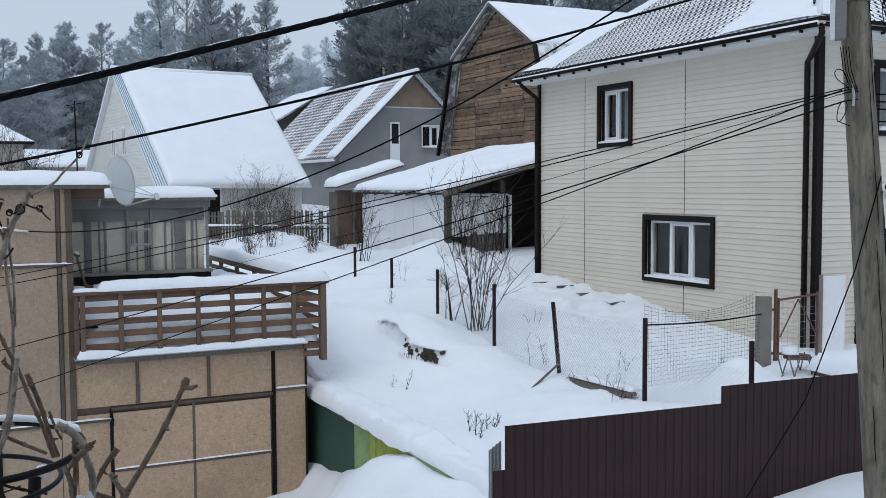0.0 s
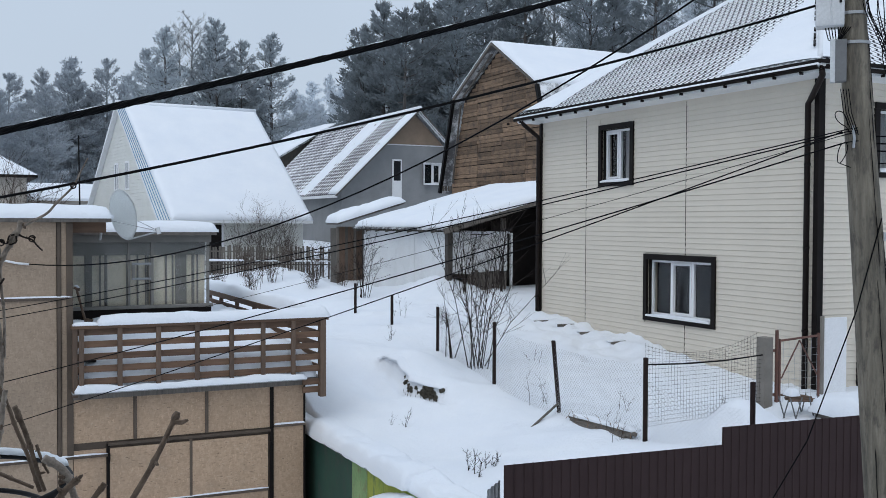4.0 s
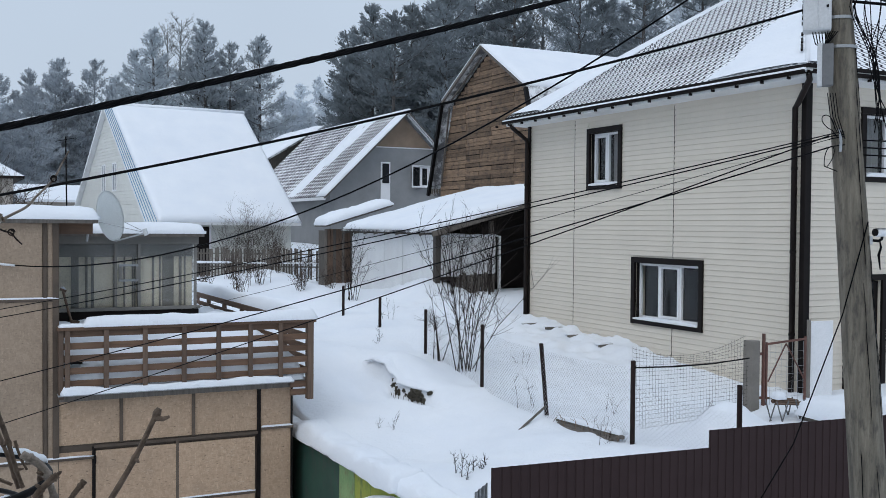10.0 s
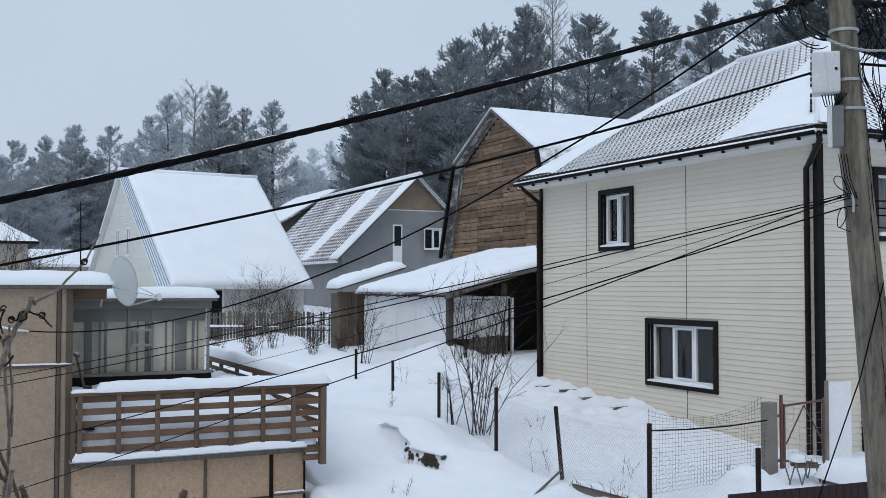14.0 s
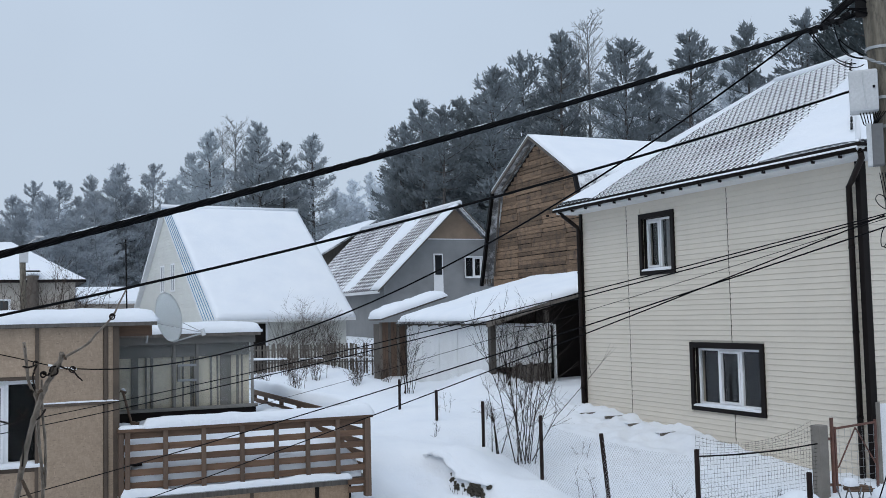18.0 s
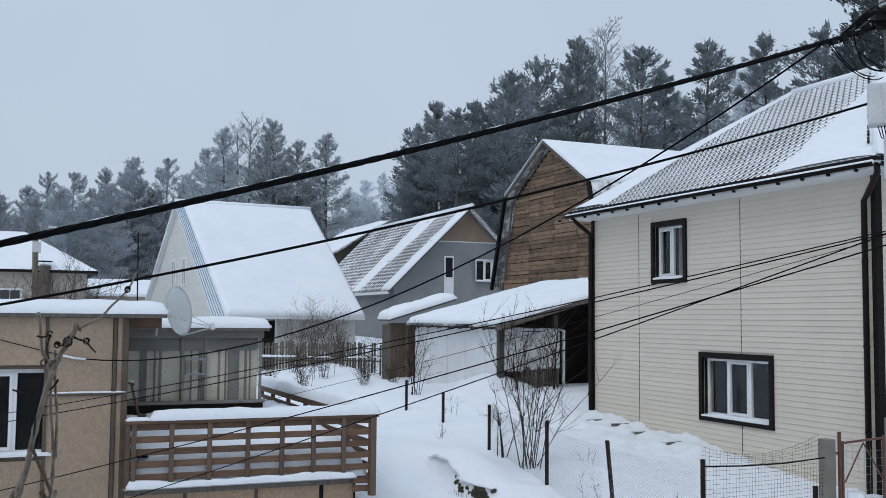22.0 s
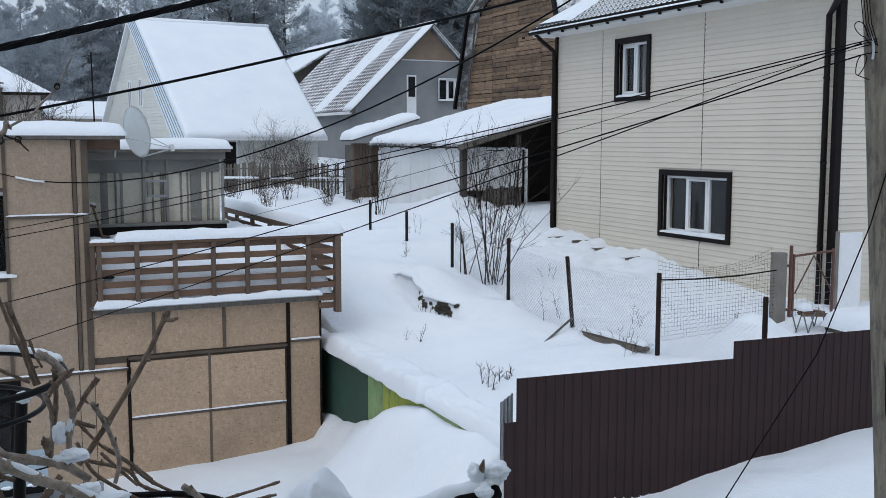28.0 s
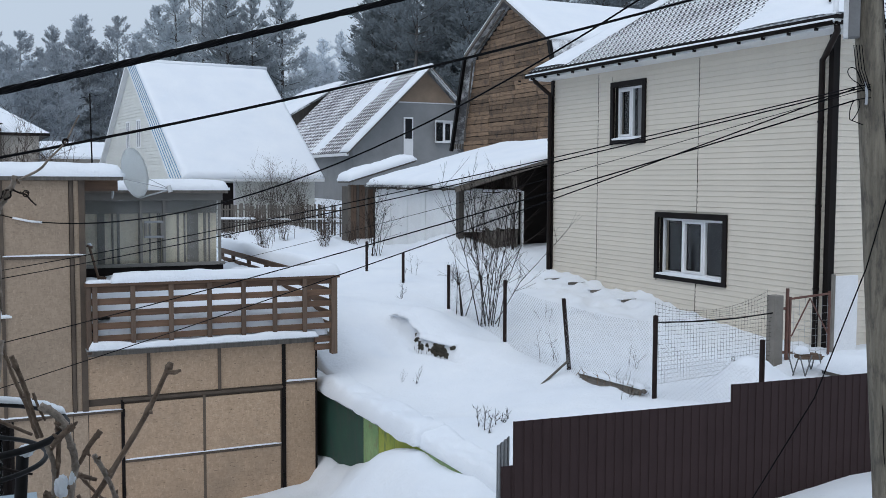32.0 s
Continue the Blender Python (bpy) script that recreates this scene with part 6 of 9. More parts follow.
# ---- forest on the hill: pines and bare birches ----
def pine(seed, h, needles, spread=1.0, open_=0.0, fine=1.0):
    """A pine of height h at the origin: trunk, rising limbs, and a dense crown of needle sprays along the limbs."""
    r = random.Random(seed)
    tree = thing("pine_tree", (0, 0, 0), "tall snow-dusted pine on the wooded hill", "tree", "pines on the hill")
    lean = Vector((r.uniform(-0.03, 0.03), r.uniform(-0.03, 0.03), 1))
    pts = [lean * (h * k / 8) + Vector((r.uniform(-0.05, 0.05), r.uniform(-0.05, 0.05), 0)) for k in range(9)]
    bm = swept(pts, [0.22 * (1 - 0.93 * k / 8) * h / 18 + 0.02 for k in range(9)], 6)
    bark = BARK_HAZED if needles in (NEEDLE_FAR, NEEDLE_PALE) else BARK
    part("trunk", bm, bark, tree, local=True)
    verts, faces, sv, sf = [], [], [], []
    bml = bmesh.new()
    start = 0.12 + 0.30 * open_

    def spray(o_, d, size, top):
        """One flat spray of needles, three-cornered, its broad end at the twig."""
        e = d.orthogonal().normalized()
        e = (Matrix.Rotation(r.random() * math.tau, 3, d) @ e) * size * r.uniform(0.16, 0.28)
        vv, ff = (sv, sf) if top else (verts, faces)
        i = len(vv)
        vv += [o_ - e, o_ + e, o_ + d * size]
        ff.append((i, i + 1, i + 2))

    n_l = int(58 * (1 - 0.25 * open_))
    for k in range(n_l):
        g = ((k + r.random()) / n_l) ** 0.92
        f = start + (0.985 - start) * g
        az = k * 2.4 + r.uniform(-0.5, 0.5)
        lump = 1.0 + 0.75 * noise.noise(Vector((math.cos(az) * 1.1 + seed * 3.1, math.sin(az) * 1.1, g * 3.4)))
        if lump < 0.74:
            continue
        reach = (0.42 + 0.58 * math.sin(min(1.0, g * 1.5 + 0.28) * 1.57)) * (1 - g) ** 0.62
        width = reach * h * 0.235 * spread * lump * r.uniform(0.72, 1.15) + 0.22
        rise = -0.05 + 0.75 * g + r.uniform(-0.12, 0.18)
        base = lean * (h * f)
        out = Vector((math.cos(az), math.sin(az), 0))
        tip = base + out * width + Vector((0, 0, rise * width))
        mid = base.lerp(tip, 0.55) - Vector((0, 0, 0.08 * width))
        sweep(bml, [base, mid, tip], [0.045, 0.028, 0.010], 3)
        side = Vector((-out.y, out.x, 0))
        count = int((34 + 62 * width) * fine)
        for q in range(count):
            t = 1 - r.random() ** 1.5 * 0.78
            fan = (0.10 + 0.26 * width * (1.15 - t) + 0.14 * width * t) * r.gauss(0, 0.75)
            c = (base.lerp(mid, t / 0.55) if t < 0.55 else mid.lerp(tip, (t - 0.55) / 0.45)) + side * fan + Vector((0, 0, r.gauss(0.06, 0.13)))
            d = (out * r.uniform(0.1, 0.9) + side * (fan * 0.9 + r.gauss(0, 0.35)) + Vector((0, 0, r.uniform(0.15, 1.0)))).normalized()
            spray(c, d, r.uniform(0.20, 0.44) * (1.0 - 0.2 * g) / fine ** 0.35, d.z > 0.35 and r.random() < 0.12)
    for q in range(int(90 * fine)):
        c = lean * (h * r.uniform(0.86, 1.0)) + Vector((r.gauss(0, 0.10), r.gauss(0, 0.10), 0))
        spray(c, Vector((r.gauss(0, 0.5), r.gauss(0, 0.5), 1.0)).normalized(), r.uniform(0.25, 0.55), False)
    tagged(part("limbwork", bml, bark, tree, local=True), kind="stuff")
    for nm, vv, ff, mt in (("crown", verts, faces, needles), ("crown_snow", sv, sf, needles if needles in (NEEDLE_FAR, NEEDLE_MID, NEEDLE_PALE) else NEEDLE_SNOW)):
        m2 = bpy.data.meshes.new(nm)
        m2.from_pydata(vv, [], ff)
        m2.materials.append(mt)
        ob = new(nm, m2)
        ob.parent = tree
        tagged(ob, kind="stuff")
    return tree


def birch(seed, h):
    r = random.Random(seed)
    tree = thing("birch_tree", (0, 0, 0), "bare birch with pale fine twigs", "tree", "birches on the hill")
    part("trunk", swept([(0, 0, 0), (0.1, 0, h * 0.4), (0.05, 0.1, h * 0.75), (0, 0, h)], [0.16, 0.12, 0.06, 0.015], 6), BIRCH_TWIG, tree, local=True)
    bm = bmesh.new()
    for k in range(80):
        f = 0.34 + 0.64 * (k + r.random()) / 80
        az = r.random() * math.tau
        b = Vector((0.05, 0.05, h * f))
        ln = h * 0.115 * (1 - ((f - 0.62) / 0.45) ** 2) * r.uniform(0.7, 1.15) + 0.4
        d = Vector((math.cos(az) * 0.8, math.sin(az) * 0.8, 0.75)).normalized()
        t = b + d * ln
        sweep(bm, [b, b.lerp(t, 0.55), t + Vector((0, 0, 0.10 * ln))], [0.024, 0.015, 0.006], 3)
        for q in range(9):
            s = r.uniform(0.3, 1.0)
            p = b.lerp(t, s)
            e = (d * 0.5 + Vector((r.gauss(0, 0.6), r.gauss(0, 0.6), r.gauss(0.4, 0.5)))).normalized() * ln * r.uniform(0.15, 0.36)
            sweep(bm, [p, p + e * 0.5, p + e], [0.011, 0.008, 0.004], 3)
            for w in range(3):
                p2 = p + e * r.uniform(0.3, 1.0)
                e2 = (e.normalized() + Vector((r.gauss(0, 0.6), r.gauss(0, 0.6), r.gauss(0.1, 0.6)))).normalized() * ln * r.uniform(0.08, 0.16)
                sweep(bm, [p2, p2 + e2], [0.008, 0.004], 3)
    tagged(part("crown", bm, BIRCH_TWIG, tree, local=True), kind="stuff")
    return tree


# one set per distance; the farther sets carry haze in their colours
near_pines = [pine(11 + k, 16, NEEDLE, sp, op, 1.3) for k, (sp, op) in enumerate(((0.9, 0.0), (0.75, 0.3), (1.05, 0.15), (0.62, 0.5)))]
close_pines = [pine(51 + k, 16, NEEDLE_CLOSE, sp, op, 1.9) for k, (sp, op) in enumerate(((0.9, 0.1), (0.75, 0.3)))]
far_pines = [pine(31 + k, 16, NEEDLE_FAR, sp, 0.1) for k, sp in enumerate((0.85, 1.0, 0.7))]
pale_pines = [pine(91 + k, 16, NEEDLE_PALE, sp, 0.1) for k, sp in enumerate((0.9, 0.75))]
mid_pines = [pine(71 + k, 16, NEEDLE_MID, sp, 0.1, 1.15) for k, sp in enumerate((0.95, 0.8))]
birches = [birch(3, 16), birch(4, 16)]
used = set()


def plant(models, i, az, top_slope, d, rnd):
    """Set a tree at a bearing (degrees from north) and distance so that its top stands at the given slope over the eye."""
    a = radians(az)
    x, y = d * math.sin(a), d * math.cos(a)
    g = ground_z(x, y) - 0.2
    h = 6.0 + top_slope * d - g
    s = max(0.25, h / 16)
    m = Matrix.LocRotScale((x, y, g), Euler((0, 0, rnd.random() * math.tau)), (s * rnd.uniform(0.85, 1.15), s * rnd.uniform(0.85, 1.15), s))
    src = models[i % len(models)]
    if src.name not in used:
        used.add(src.name)
        src.matrix_basis = m
        return
    ob = copy_thing(src, Matrix())
    ob.matrix_basis = m


tr = random.Random(77)
# far ridge behind the cottages: bearing, slope of the tops
FAR_TOPS = ((-3.5, 0.118), (-1.5, 0.122), (0.44, 0.118), (1.53, 0.131), (2.51, 0.132), (4.37, 0.138), (6.12, 0.149), (7.61, 0.151), (8.67, 0.137), (17.6, 0.128), (18.4, 0.136), (19.53, 0.143), (20.33, 0.136), (21.2, 0.12))
MID_TOPS = ((9.58, 0.161), (10.65, 0.181), (12.9, 0.178), (13.47, 0.192), (14.74, 0.173), (16.34, 0.179))
NEAR_TOPS = ((21.4, 0.165), (22.53, 0.214), (23.67, 0.210), (24.5, 0.216), (25.64, 0.214), (26.67, 0.245), (28.5, 0.261), (30.33, 0.279), (34.17, 0.267), (35.36, 0.239), (37.49, 0.270), (41.01, 0.270), (43.71, 0.278), (45.3, 0.275), (47.67, 0.352), (49.0, 0.33), (50.5, 0.36), (52.3, 0.36), (54.5, 0.37))
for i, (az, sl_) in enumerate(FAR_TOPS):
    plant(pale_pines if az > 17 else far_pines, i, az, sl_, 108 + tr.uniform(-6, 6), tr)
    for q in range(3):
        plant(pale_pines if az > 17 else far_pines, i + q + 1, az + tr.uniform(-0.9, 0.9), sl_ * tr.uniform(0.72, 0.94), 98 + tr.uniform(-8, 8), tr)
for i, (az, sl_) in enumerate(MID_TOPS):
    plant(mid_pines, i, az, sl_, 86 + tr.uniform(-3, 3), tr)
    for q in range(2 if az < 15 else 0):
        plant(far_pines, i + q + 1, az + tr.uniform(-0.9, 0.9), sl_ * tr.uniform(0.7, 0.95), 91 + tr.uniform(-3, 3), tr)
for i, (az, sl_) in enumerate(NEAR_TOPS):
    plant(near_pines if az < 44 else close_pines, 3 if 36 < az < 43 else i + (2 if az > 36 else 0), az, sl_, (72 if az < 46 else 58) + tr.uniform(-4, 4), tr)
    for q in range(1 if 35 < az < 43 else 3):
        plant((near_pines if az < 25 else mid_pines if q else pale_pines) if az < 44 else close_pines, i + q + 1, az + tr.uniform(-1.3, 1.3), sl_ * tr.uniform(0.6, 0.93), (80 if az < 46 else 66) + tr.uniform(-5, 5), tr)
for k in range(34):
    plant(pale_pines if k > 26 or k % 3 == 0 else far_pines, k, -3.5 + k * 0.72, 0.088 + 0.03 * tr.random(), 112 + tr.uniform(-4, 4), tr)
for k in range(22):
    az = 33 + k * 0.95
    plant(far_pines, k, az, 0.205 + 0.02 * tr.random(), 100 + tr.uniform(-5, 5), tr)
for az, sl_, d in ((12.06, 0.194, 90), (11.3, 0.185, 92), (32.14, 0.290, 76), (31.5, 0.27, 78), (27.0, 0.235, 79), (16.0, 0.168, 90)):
    plant(birches, int(az), az, sl_, d, tr)

# ---- leaning timber power pole with boxes, cables and a camera ----
pole = thing("power_pole", (6.95, 5.72, 1.6), "weathered timber power pole with grey boxes and cables", "utility pole")
B0, T0 = Vector((6.985, 5.675, 1.2)), Vector((6.6076, 6.1027, 9.0))
def on_pole(z):
    return B0.lerp(T0, (z - B0.z) / (T0.z - B0.z))
pts, rad = [], []
for k in range(41):
    f = k / 40
    pts.append(B0.lerp(T0, f))
    rad.append((0.172 - 0.074 * f) * (1 + 0.02 * noise.noise(Vector((0, 0, f * 20)))))
bm = swept(pts, rad, 20)
for v in bm.verts:
    c = on_pole(v.co.z)
    d = v.co - c
    a = math.atan2(d.y, d.x)
    v.co += d.normalized() * (0.006 * noise.noise(Vector((math.cos(a) * 3, math.sin(a) * 3, v.co.z * 0.8))) - 0.006 * max(0.0, noise.noise(Vector((math.cos(a) * 9, math.sin(a) * 9, v.co.z * 0.25)))))
part("shaft", bm, POLE_WOOD, pole, smooth=True)
rc = random.Random(31)
for k in range(12):
    z0, ln, a = rc.uniform(3.5, 8.2), rc.uniform(0.4, 1.5), rc.uniform(-2.3, 0.7)
    line = []
    for q in range(9):
        z = min(8.95, z0 + ln * q / 8)
        rr = 0.185 - 0.085 * (z - 1.2) / 7.8
        aa = a - 0.78 + 0.06 * noise.noise(Vector((z * 3, k, 0)))
        line.append(on_pole(z) + Vector((math.cos(aa), math.sin(aa), 0)) * (rr - 0.001))
    part("crack", swept(line, [0.0005] + [rc.uniform(0.002, 0.0045) for q in range(7)] + [0.0005], 5), CABLE, pole)
for z in (8.66, 8.62, 8.14, 7.72, 7.48):
    c = on_pole(z)
    rr = 0.19 - 0.085 * ((z - 1.2) / 7.96)
    part("steel_band", swept([c - Vector((0, 0, 0.012)), c + Vector((0, 0, 0.012))], rr + 0.003, 20), ZINC, pole)


# right of the picture is this way seen from the window; fwd is away from it
RT, FW = Vector((0.69, -0.72, 0)), Vector((0.72, 0.69, 0))
def at_pole(z, r, f):
    return on_pole(z) + RT * r + FW * f
def pole_box(name, z0, z1, r0, r1, f0, f1, mt, label, bevel=0.02):
    c = on_pole((z0 + z1) / 2)
    m = Matrix.Translation(c) @ Matrix.Rotation(math.atan2(RT.y, RT.x), 4, "Z")
    return part(name, boxed((r0, f0, z0 - c.z), (r1, f1, z1 - c.z), bevel, m), mt, pole, label)
bx = pole_box("meter_box", 7.60, 7.94, -0.28, -0.06, -0.22, -0.02, GREY_BOX, "pale grey plastic junction box")
part("box_latch", swept([at_pole(7.78, -0.09, -0.225), at_pole(7.80, -0.09, -0.225)], 0.01, 8), BLACK_STEEL, bx)
part("box_lid_edge", swept([at_pole(7.62, -0.165, -0.224), at_pole(7.92, -0.165, -0.224)], 0.006, 4), GREY_BOX, bx)
bx2 = pole_box("cable_duct", 7.16, 7.50, -0.165, -0.07, -0.15, -0.03, GALV_DARK, "grey steel cable box with a white edge", 0.008)
c_ = on_pole(7.33)
part("duct_cover", boxed((-0.196, -0.16, -0.175), (-0.158, -0.06, 0.175), 0.006, Matrix.Translation(c_) @ Matrix.Rotation(math.atan2(RT.y, RT.x), 4, "Z")), GREY_BOX, bx2, "white front cover")
for k in range(4):
    part("loose_wire", swept([at_pole(7.10, -0.13 + 0.02 * k, -0.12), at_pole(6.9, -0.12 + 0.02 * k, -0.14), at_pole(6.78 - 0.02 * k, -0.08 + 0.02 * k, -0.17)], 0.004, 6), CABLE, pole)
for k in range(5):
    part("loose_wire", swept([at_pole(7.62, -0.22 + 0.025 * k, -0.12), at_pole(7.5 - 0.015 * k, -0.2 + 0.02 * k, -0.14), at_pole(7.46, -0.14, -0.14), at_pole(7.6, -0.1 + 0.02 * k, -0.13)], 0.0045, 6), CABLE, pole)


def cable(name, a, b, sag, r, label, n=24, strands=0, sides=6, twist=30.0, mt=None):
    ob = thing(name, tuple(b), label, "cable", "overhead cables")
    a, b = Vector(a), Vector(b)
    d = (b - a).normalized()
    s1 = d.cross(Vector((0, 0, 1))).normalized()
    s2 = s1.cross(d)
    for k in range(max(1, strands)):
        pts = []
        steps_ = n * (5 if strands else 1)
        for i in range(steps_ + 1):
            t = i / steps_
            p = a.lerp(b, t) - Vector((0, 0, 4 * sag * t * (1 - t)))
            if strands:
                w = t * twist + k * math.tau / strands
                p = p + (s1 * math.cos(w) + s2 * math.sin(w)) * r * 0.95
            pts.append(p)
        part("strand" if strands else "wire", swept(pts, r, sides), mt or CABLE, ob, smooth=True)
    return ob


hook = at_pole(8.44, -0.16, -0.05)
big = cable("bundled_cable", hook, (-2.2, 5.27, 5.78), 0.100, 0.0105, "thick twisted black aerial bundle", 46, 4, 6, 118)
for k in range(34):
    t0 = 0.02 + 0.028 * k + 0.008 * noise.noise(Vector((k, 3, 0)))
    if noise.noise(Vector((k * 0.9, 0, 8))) < -0.15:
        continue
    seg = [hook.lerp(Vector((-2.2, 5.27, 5.78)), t0 + 0.0045 * q) - Vector((0, 0, 4 * 0.100 * (t0 + 0.0045 * q) * (1 - t0 - 0.0045 * q) - 0.019)) for q in range(5)]
    part("cable_snow", swept(seg, [0.001, 0.0035, 0.004, 0.0035, 0.001], 6), SNOW, big, smooth=True)
cable("bundled_cable", at_pole(8.36, 0.12, -0.05), (14.5, 1.0, 8.9), 0.35, 0.010, "thick twisted black aerial bundle", 40, 3, 6, 110)
cable("overhead_wire", at_pole(7.83, -0.16, -0.05), (-3.32, 9.08, 5.52), 0.225, 0.0105, "single black service cable")
cable("overhead_wire", at_pole(7.86, 0.1, 0), (14.5, 1.2, 8.3), 0.35, 0.012, "single black service cable")
svc = cable("overhead_wire", (6.27, 6.46, 8.38), (1.01, 15.96, 5.36), 0.80, 0.009, "black service cable to the board house")
part("wall_run", swept([(0.62, 15.95, 5.43), (0.3, 15.95, 5.52), (-0.03, 15.95, 5.61), (-0.6, 15.95, 5.78)], 0.007, 6), CABLE, svc)
part("sleeve", swept([(1.02, 15.95, 5.358), (0.85, 15.95, 5.378), (0.62, 15.95, 5.432)], 0.017, 8), PVC, svc, "white cable sleeve with snow", smooth=True)
for a, b, sag, r in (((6.52, 5.98, 6.76), (-0.68, 15.97, 4.50), 0.10, 0.005), ((6.52, 5.98, 6.74), (-0.68, 15.97, 4.375), 0.10, 0.0055), ((6.52, 5.98, 6.655), (-0.67, 15.97, 3.38), 0.09, 0.0062), ((6.52, 5.98, 6.75), (-0.66, 15.97, 2.66), 0.08, 0.0055)):
    cable("overhead_wire", a, b, sag, r, "thin black wire between pole and board house")
cable("overhead_wire", (6.52, 5.98, 6.72), (3.2, 14.2, 4.8), 0.04, 0.0028, "thin black wire between pole and board house")
for z in (6.76, 6.74, 6.655, 6.72):
    part("wire_tail", swept([(6.52, 5.98, z), at_pole(z + 0.012, -0.10, -0.11), at_pole(z + 0.02, -0.02, -0.13)], 0.005, 6), CABLE, pole)
part("wire_tie", swept([at_pole(6.62, -0.06, -0.128), at_pole(6.70, -0.05, -0.135), at_pole(6.80, -0.055, -0.128)], 0.012, 6), ZINC, pole)
# wires that run on behind the pole to the right
for z, dz in ((6.72, 0.1), (6.66, 0.05), (6.6, 0.0), (6.5, -0.1)):
    cable("overhead_wire", at_pole(z, 0.1, 0), (14.3, 1.0, z + 0.25 + dz), 0.2, 0.006, "thin black wire beyond the pole", 12)

cable("twisted_wire", at_pole(8.06, -0.14, -0.14), at_pole(7.93, 0.26, -0.13), 0.03, 0.007, "pale twisted service wire round the pole", 12, 2, 6, 26, ZINC)
cable("twisted_wire", at_pole(7.93, 0.26, -0.13), (13.4, 1.4, 8.15), 0.25, 0.007, "pale twisted service wire beyond the pole", 30, 2, 6, 160, ZINC)
cable("overhead_wire", at_pole(7.3, 0.24, -0.1), at_pole(12.5, 1.0, -0.1), 0.0, 0.005, "thin black wire hanging from above", 6)

# fittings near the pole top: clamps, tails and loops
far_end = Vector((-2.2, 5.27, 5.78))
def on_big(t):
    return hook.lerp(far_end, t) - Vector((0, 0, 4 * 0.100 * t * (1 - t)))
for t, dz in ((0.012, 0.02), (0.022, -0.015), (0.034, 0.012), (0.044, -0.02), (0.058, -0.022)):
    c = on_big(t) + Vector((0, 0, dz))
    cl_ = part("cable_clamp", boxed((-0.035, -0.018, -0.022), (0.035, 0.018, 0.022), 0.008, Matrix.Translation(c) @ Matrix.Rotation(0.1, 4, "Z") @ Matrix.Rotation(-0.3, 4, "Y")), BLACK_STEEL, pole)
    part("bolt", swept([c + Vector((0, 0, -0.02)), c + Vector((0, 0, -0.045))], 0.008, 6), BLACK_STEEL, cl_)
for r_, z in ((0.13, 8.37), (0.20, 8.34), (0.27, 8.33)):
    c = at_pole(z, r_, -0.05)
    part("cable_clamp", boxed((-0.035, -0.018, -0.03), (0.035, 0.018, 0.03), 0.008, Matrix.Translation(c) @ Matrix.Rotation(-0.78, 4, "Z")), BLACK_STEEL, pole)
# tension clamp from the pole down to the bundle
tc = [at_pole(8.56, -0.07, -0.08), at_pole(8.565, -0.16, -0.06), at_pole(8.53, -0.24, -0.05), at_pole(8.47, -0.32, -0.04), on_big(0.055)]
part("tension_clamp", swept(tc, [0.012, 0.024, 0.034, 0.022, 0.008], 8), BLACK_STEEL, pole)
for d, e, t in ((0.0, 0.05, 0.052), (0.05, -0.02, 0.028), (0.09, 0.03, 0.04)):
    part("clamp_tail", swept([at_pole(8.52 - d, -0.06, -0.09), at_pole(8.56 - d + e, -0.13 - d, -0.08), at_pole(8.53 - 1.2 * d + e, -0.2 - d, -0.06), on_big(t)], 0.006, 6), CABLE, pole, smooth=True)
part("anchor_plate", boxed((-0.05, -0.02, -0.09), (0.05, 0.02, 0.09), 0.008, Matrix.Translation(at_pole(8.5, -0.1, -0.06)) @ Matrix.Rotation(-0.78, 4, "Z")), BLACK_STEEL, pole)
part("hook", swept([at_pole(8.5, -0.1, -0.02), at_pole(8.48, -0.17, -0.05), at_pole(8.42, -0.18, -0.05)], 0.012, 8), BLACK_STEEL, pole)
rw = random.Random(9)
for k in range(9):
    r0, r1 = rw.uniform(0.1, 0.28), rw.uniform(0.1, 0.42)
    pts = [at_pole(8.34, r0, -0.08), at_pole(8.15 - 0.05 * k % 0.2, r0 + rw.uniform(0.0, 0.18), -0.1), at_pole(7.8, r1 + rw.uniform(-0.05, 0.12), -0.1), at_pole(7.4, 0.24 + rw.uniform(-0.04, 0.04), -0.1), at_pole(7.1, 0.25 + rw.uniform(-0.02, 0.02), -0.1), at_pole(6.95 - 0.03 * k, 0.25 + rw.uniform(-0.07, 0.07), -0.08)]
    cv = []
    for i in range(len(pts) - 1):
        p0, p1, p2, p3 = pts[max(i - 1, 0)], pts[i], pts[i + 1], pts[min(i + 2, len(pts) - 1)]
        for q in range(5):
            t = q / 5
            cv.append(0.5 * ((2 * p1) + (p2 - p0) * t + (2 * p0 - 5 * p1 + 4 * p2 - p3) * t * t + (3 * p1 - p0 - 3 * p2 + p3) * t ** 3))
    cv.append(pts[-1])
    part("loose_wire", swept(cv, 0.0042, 6), CABLE, pole, smooth=True)
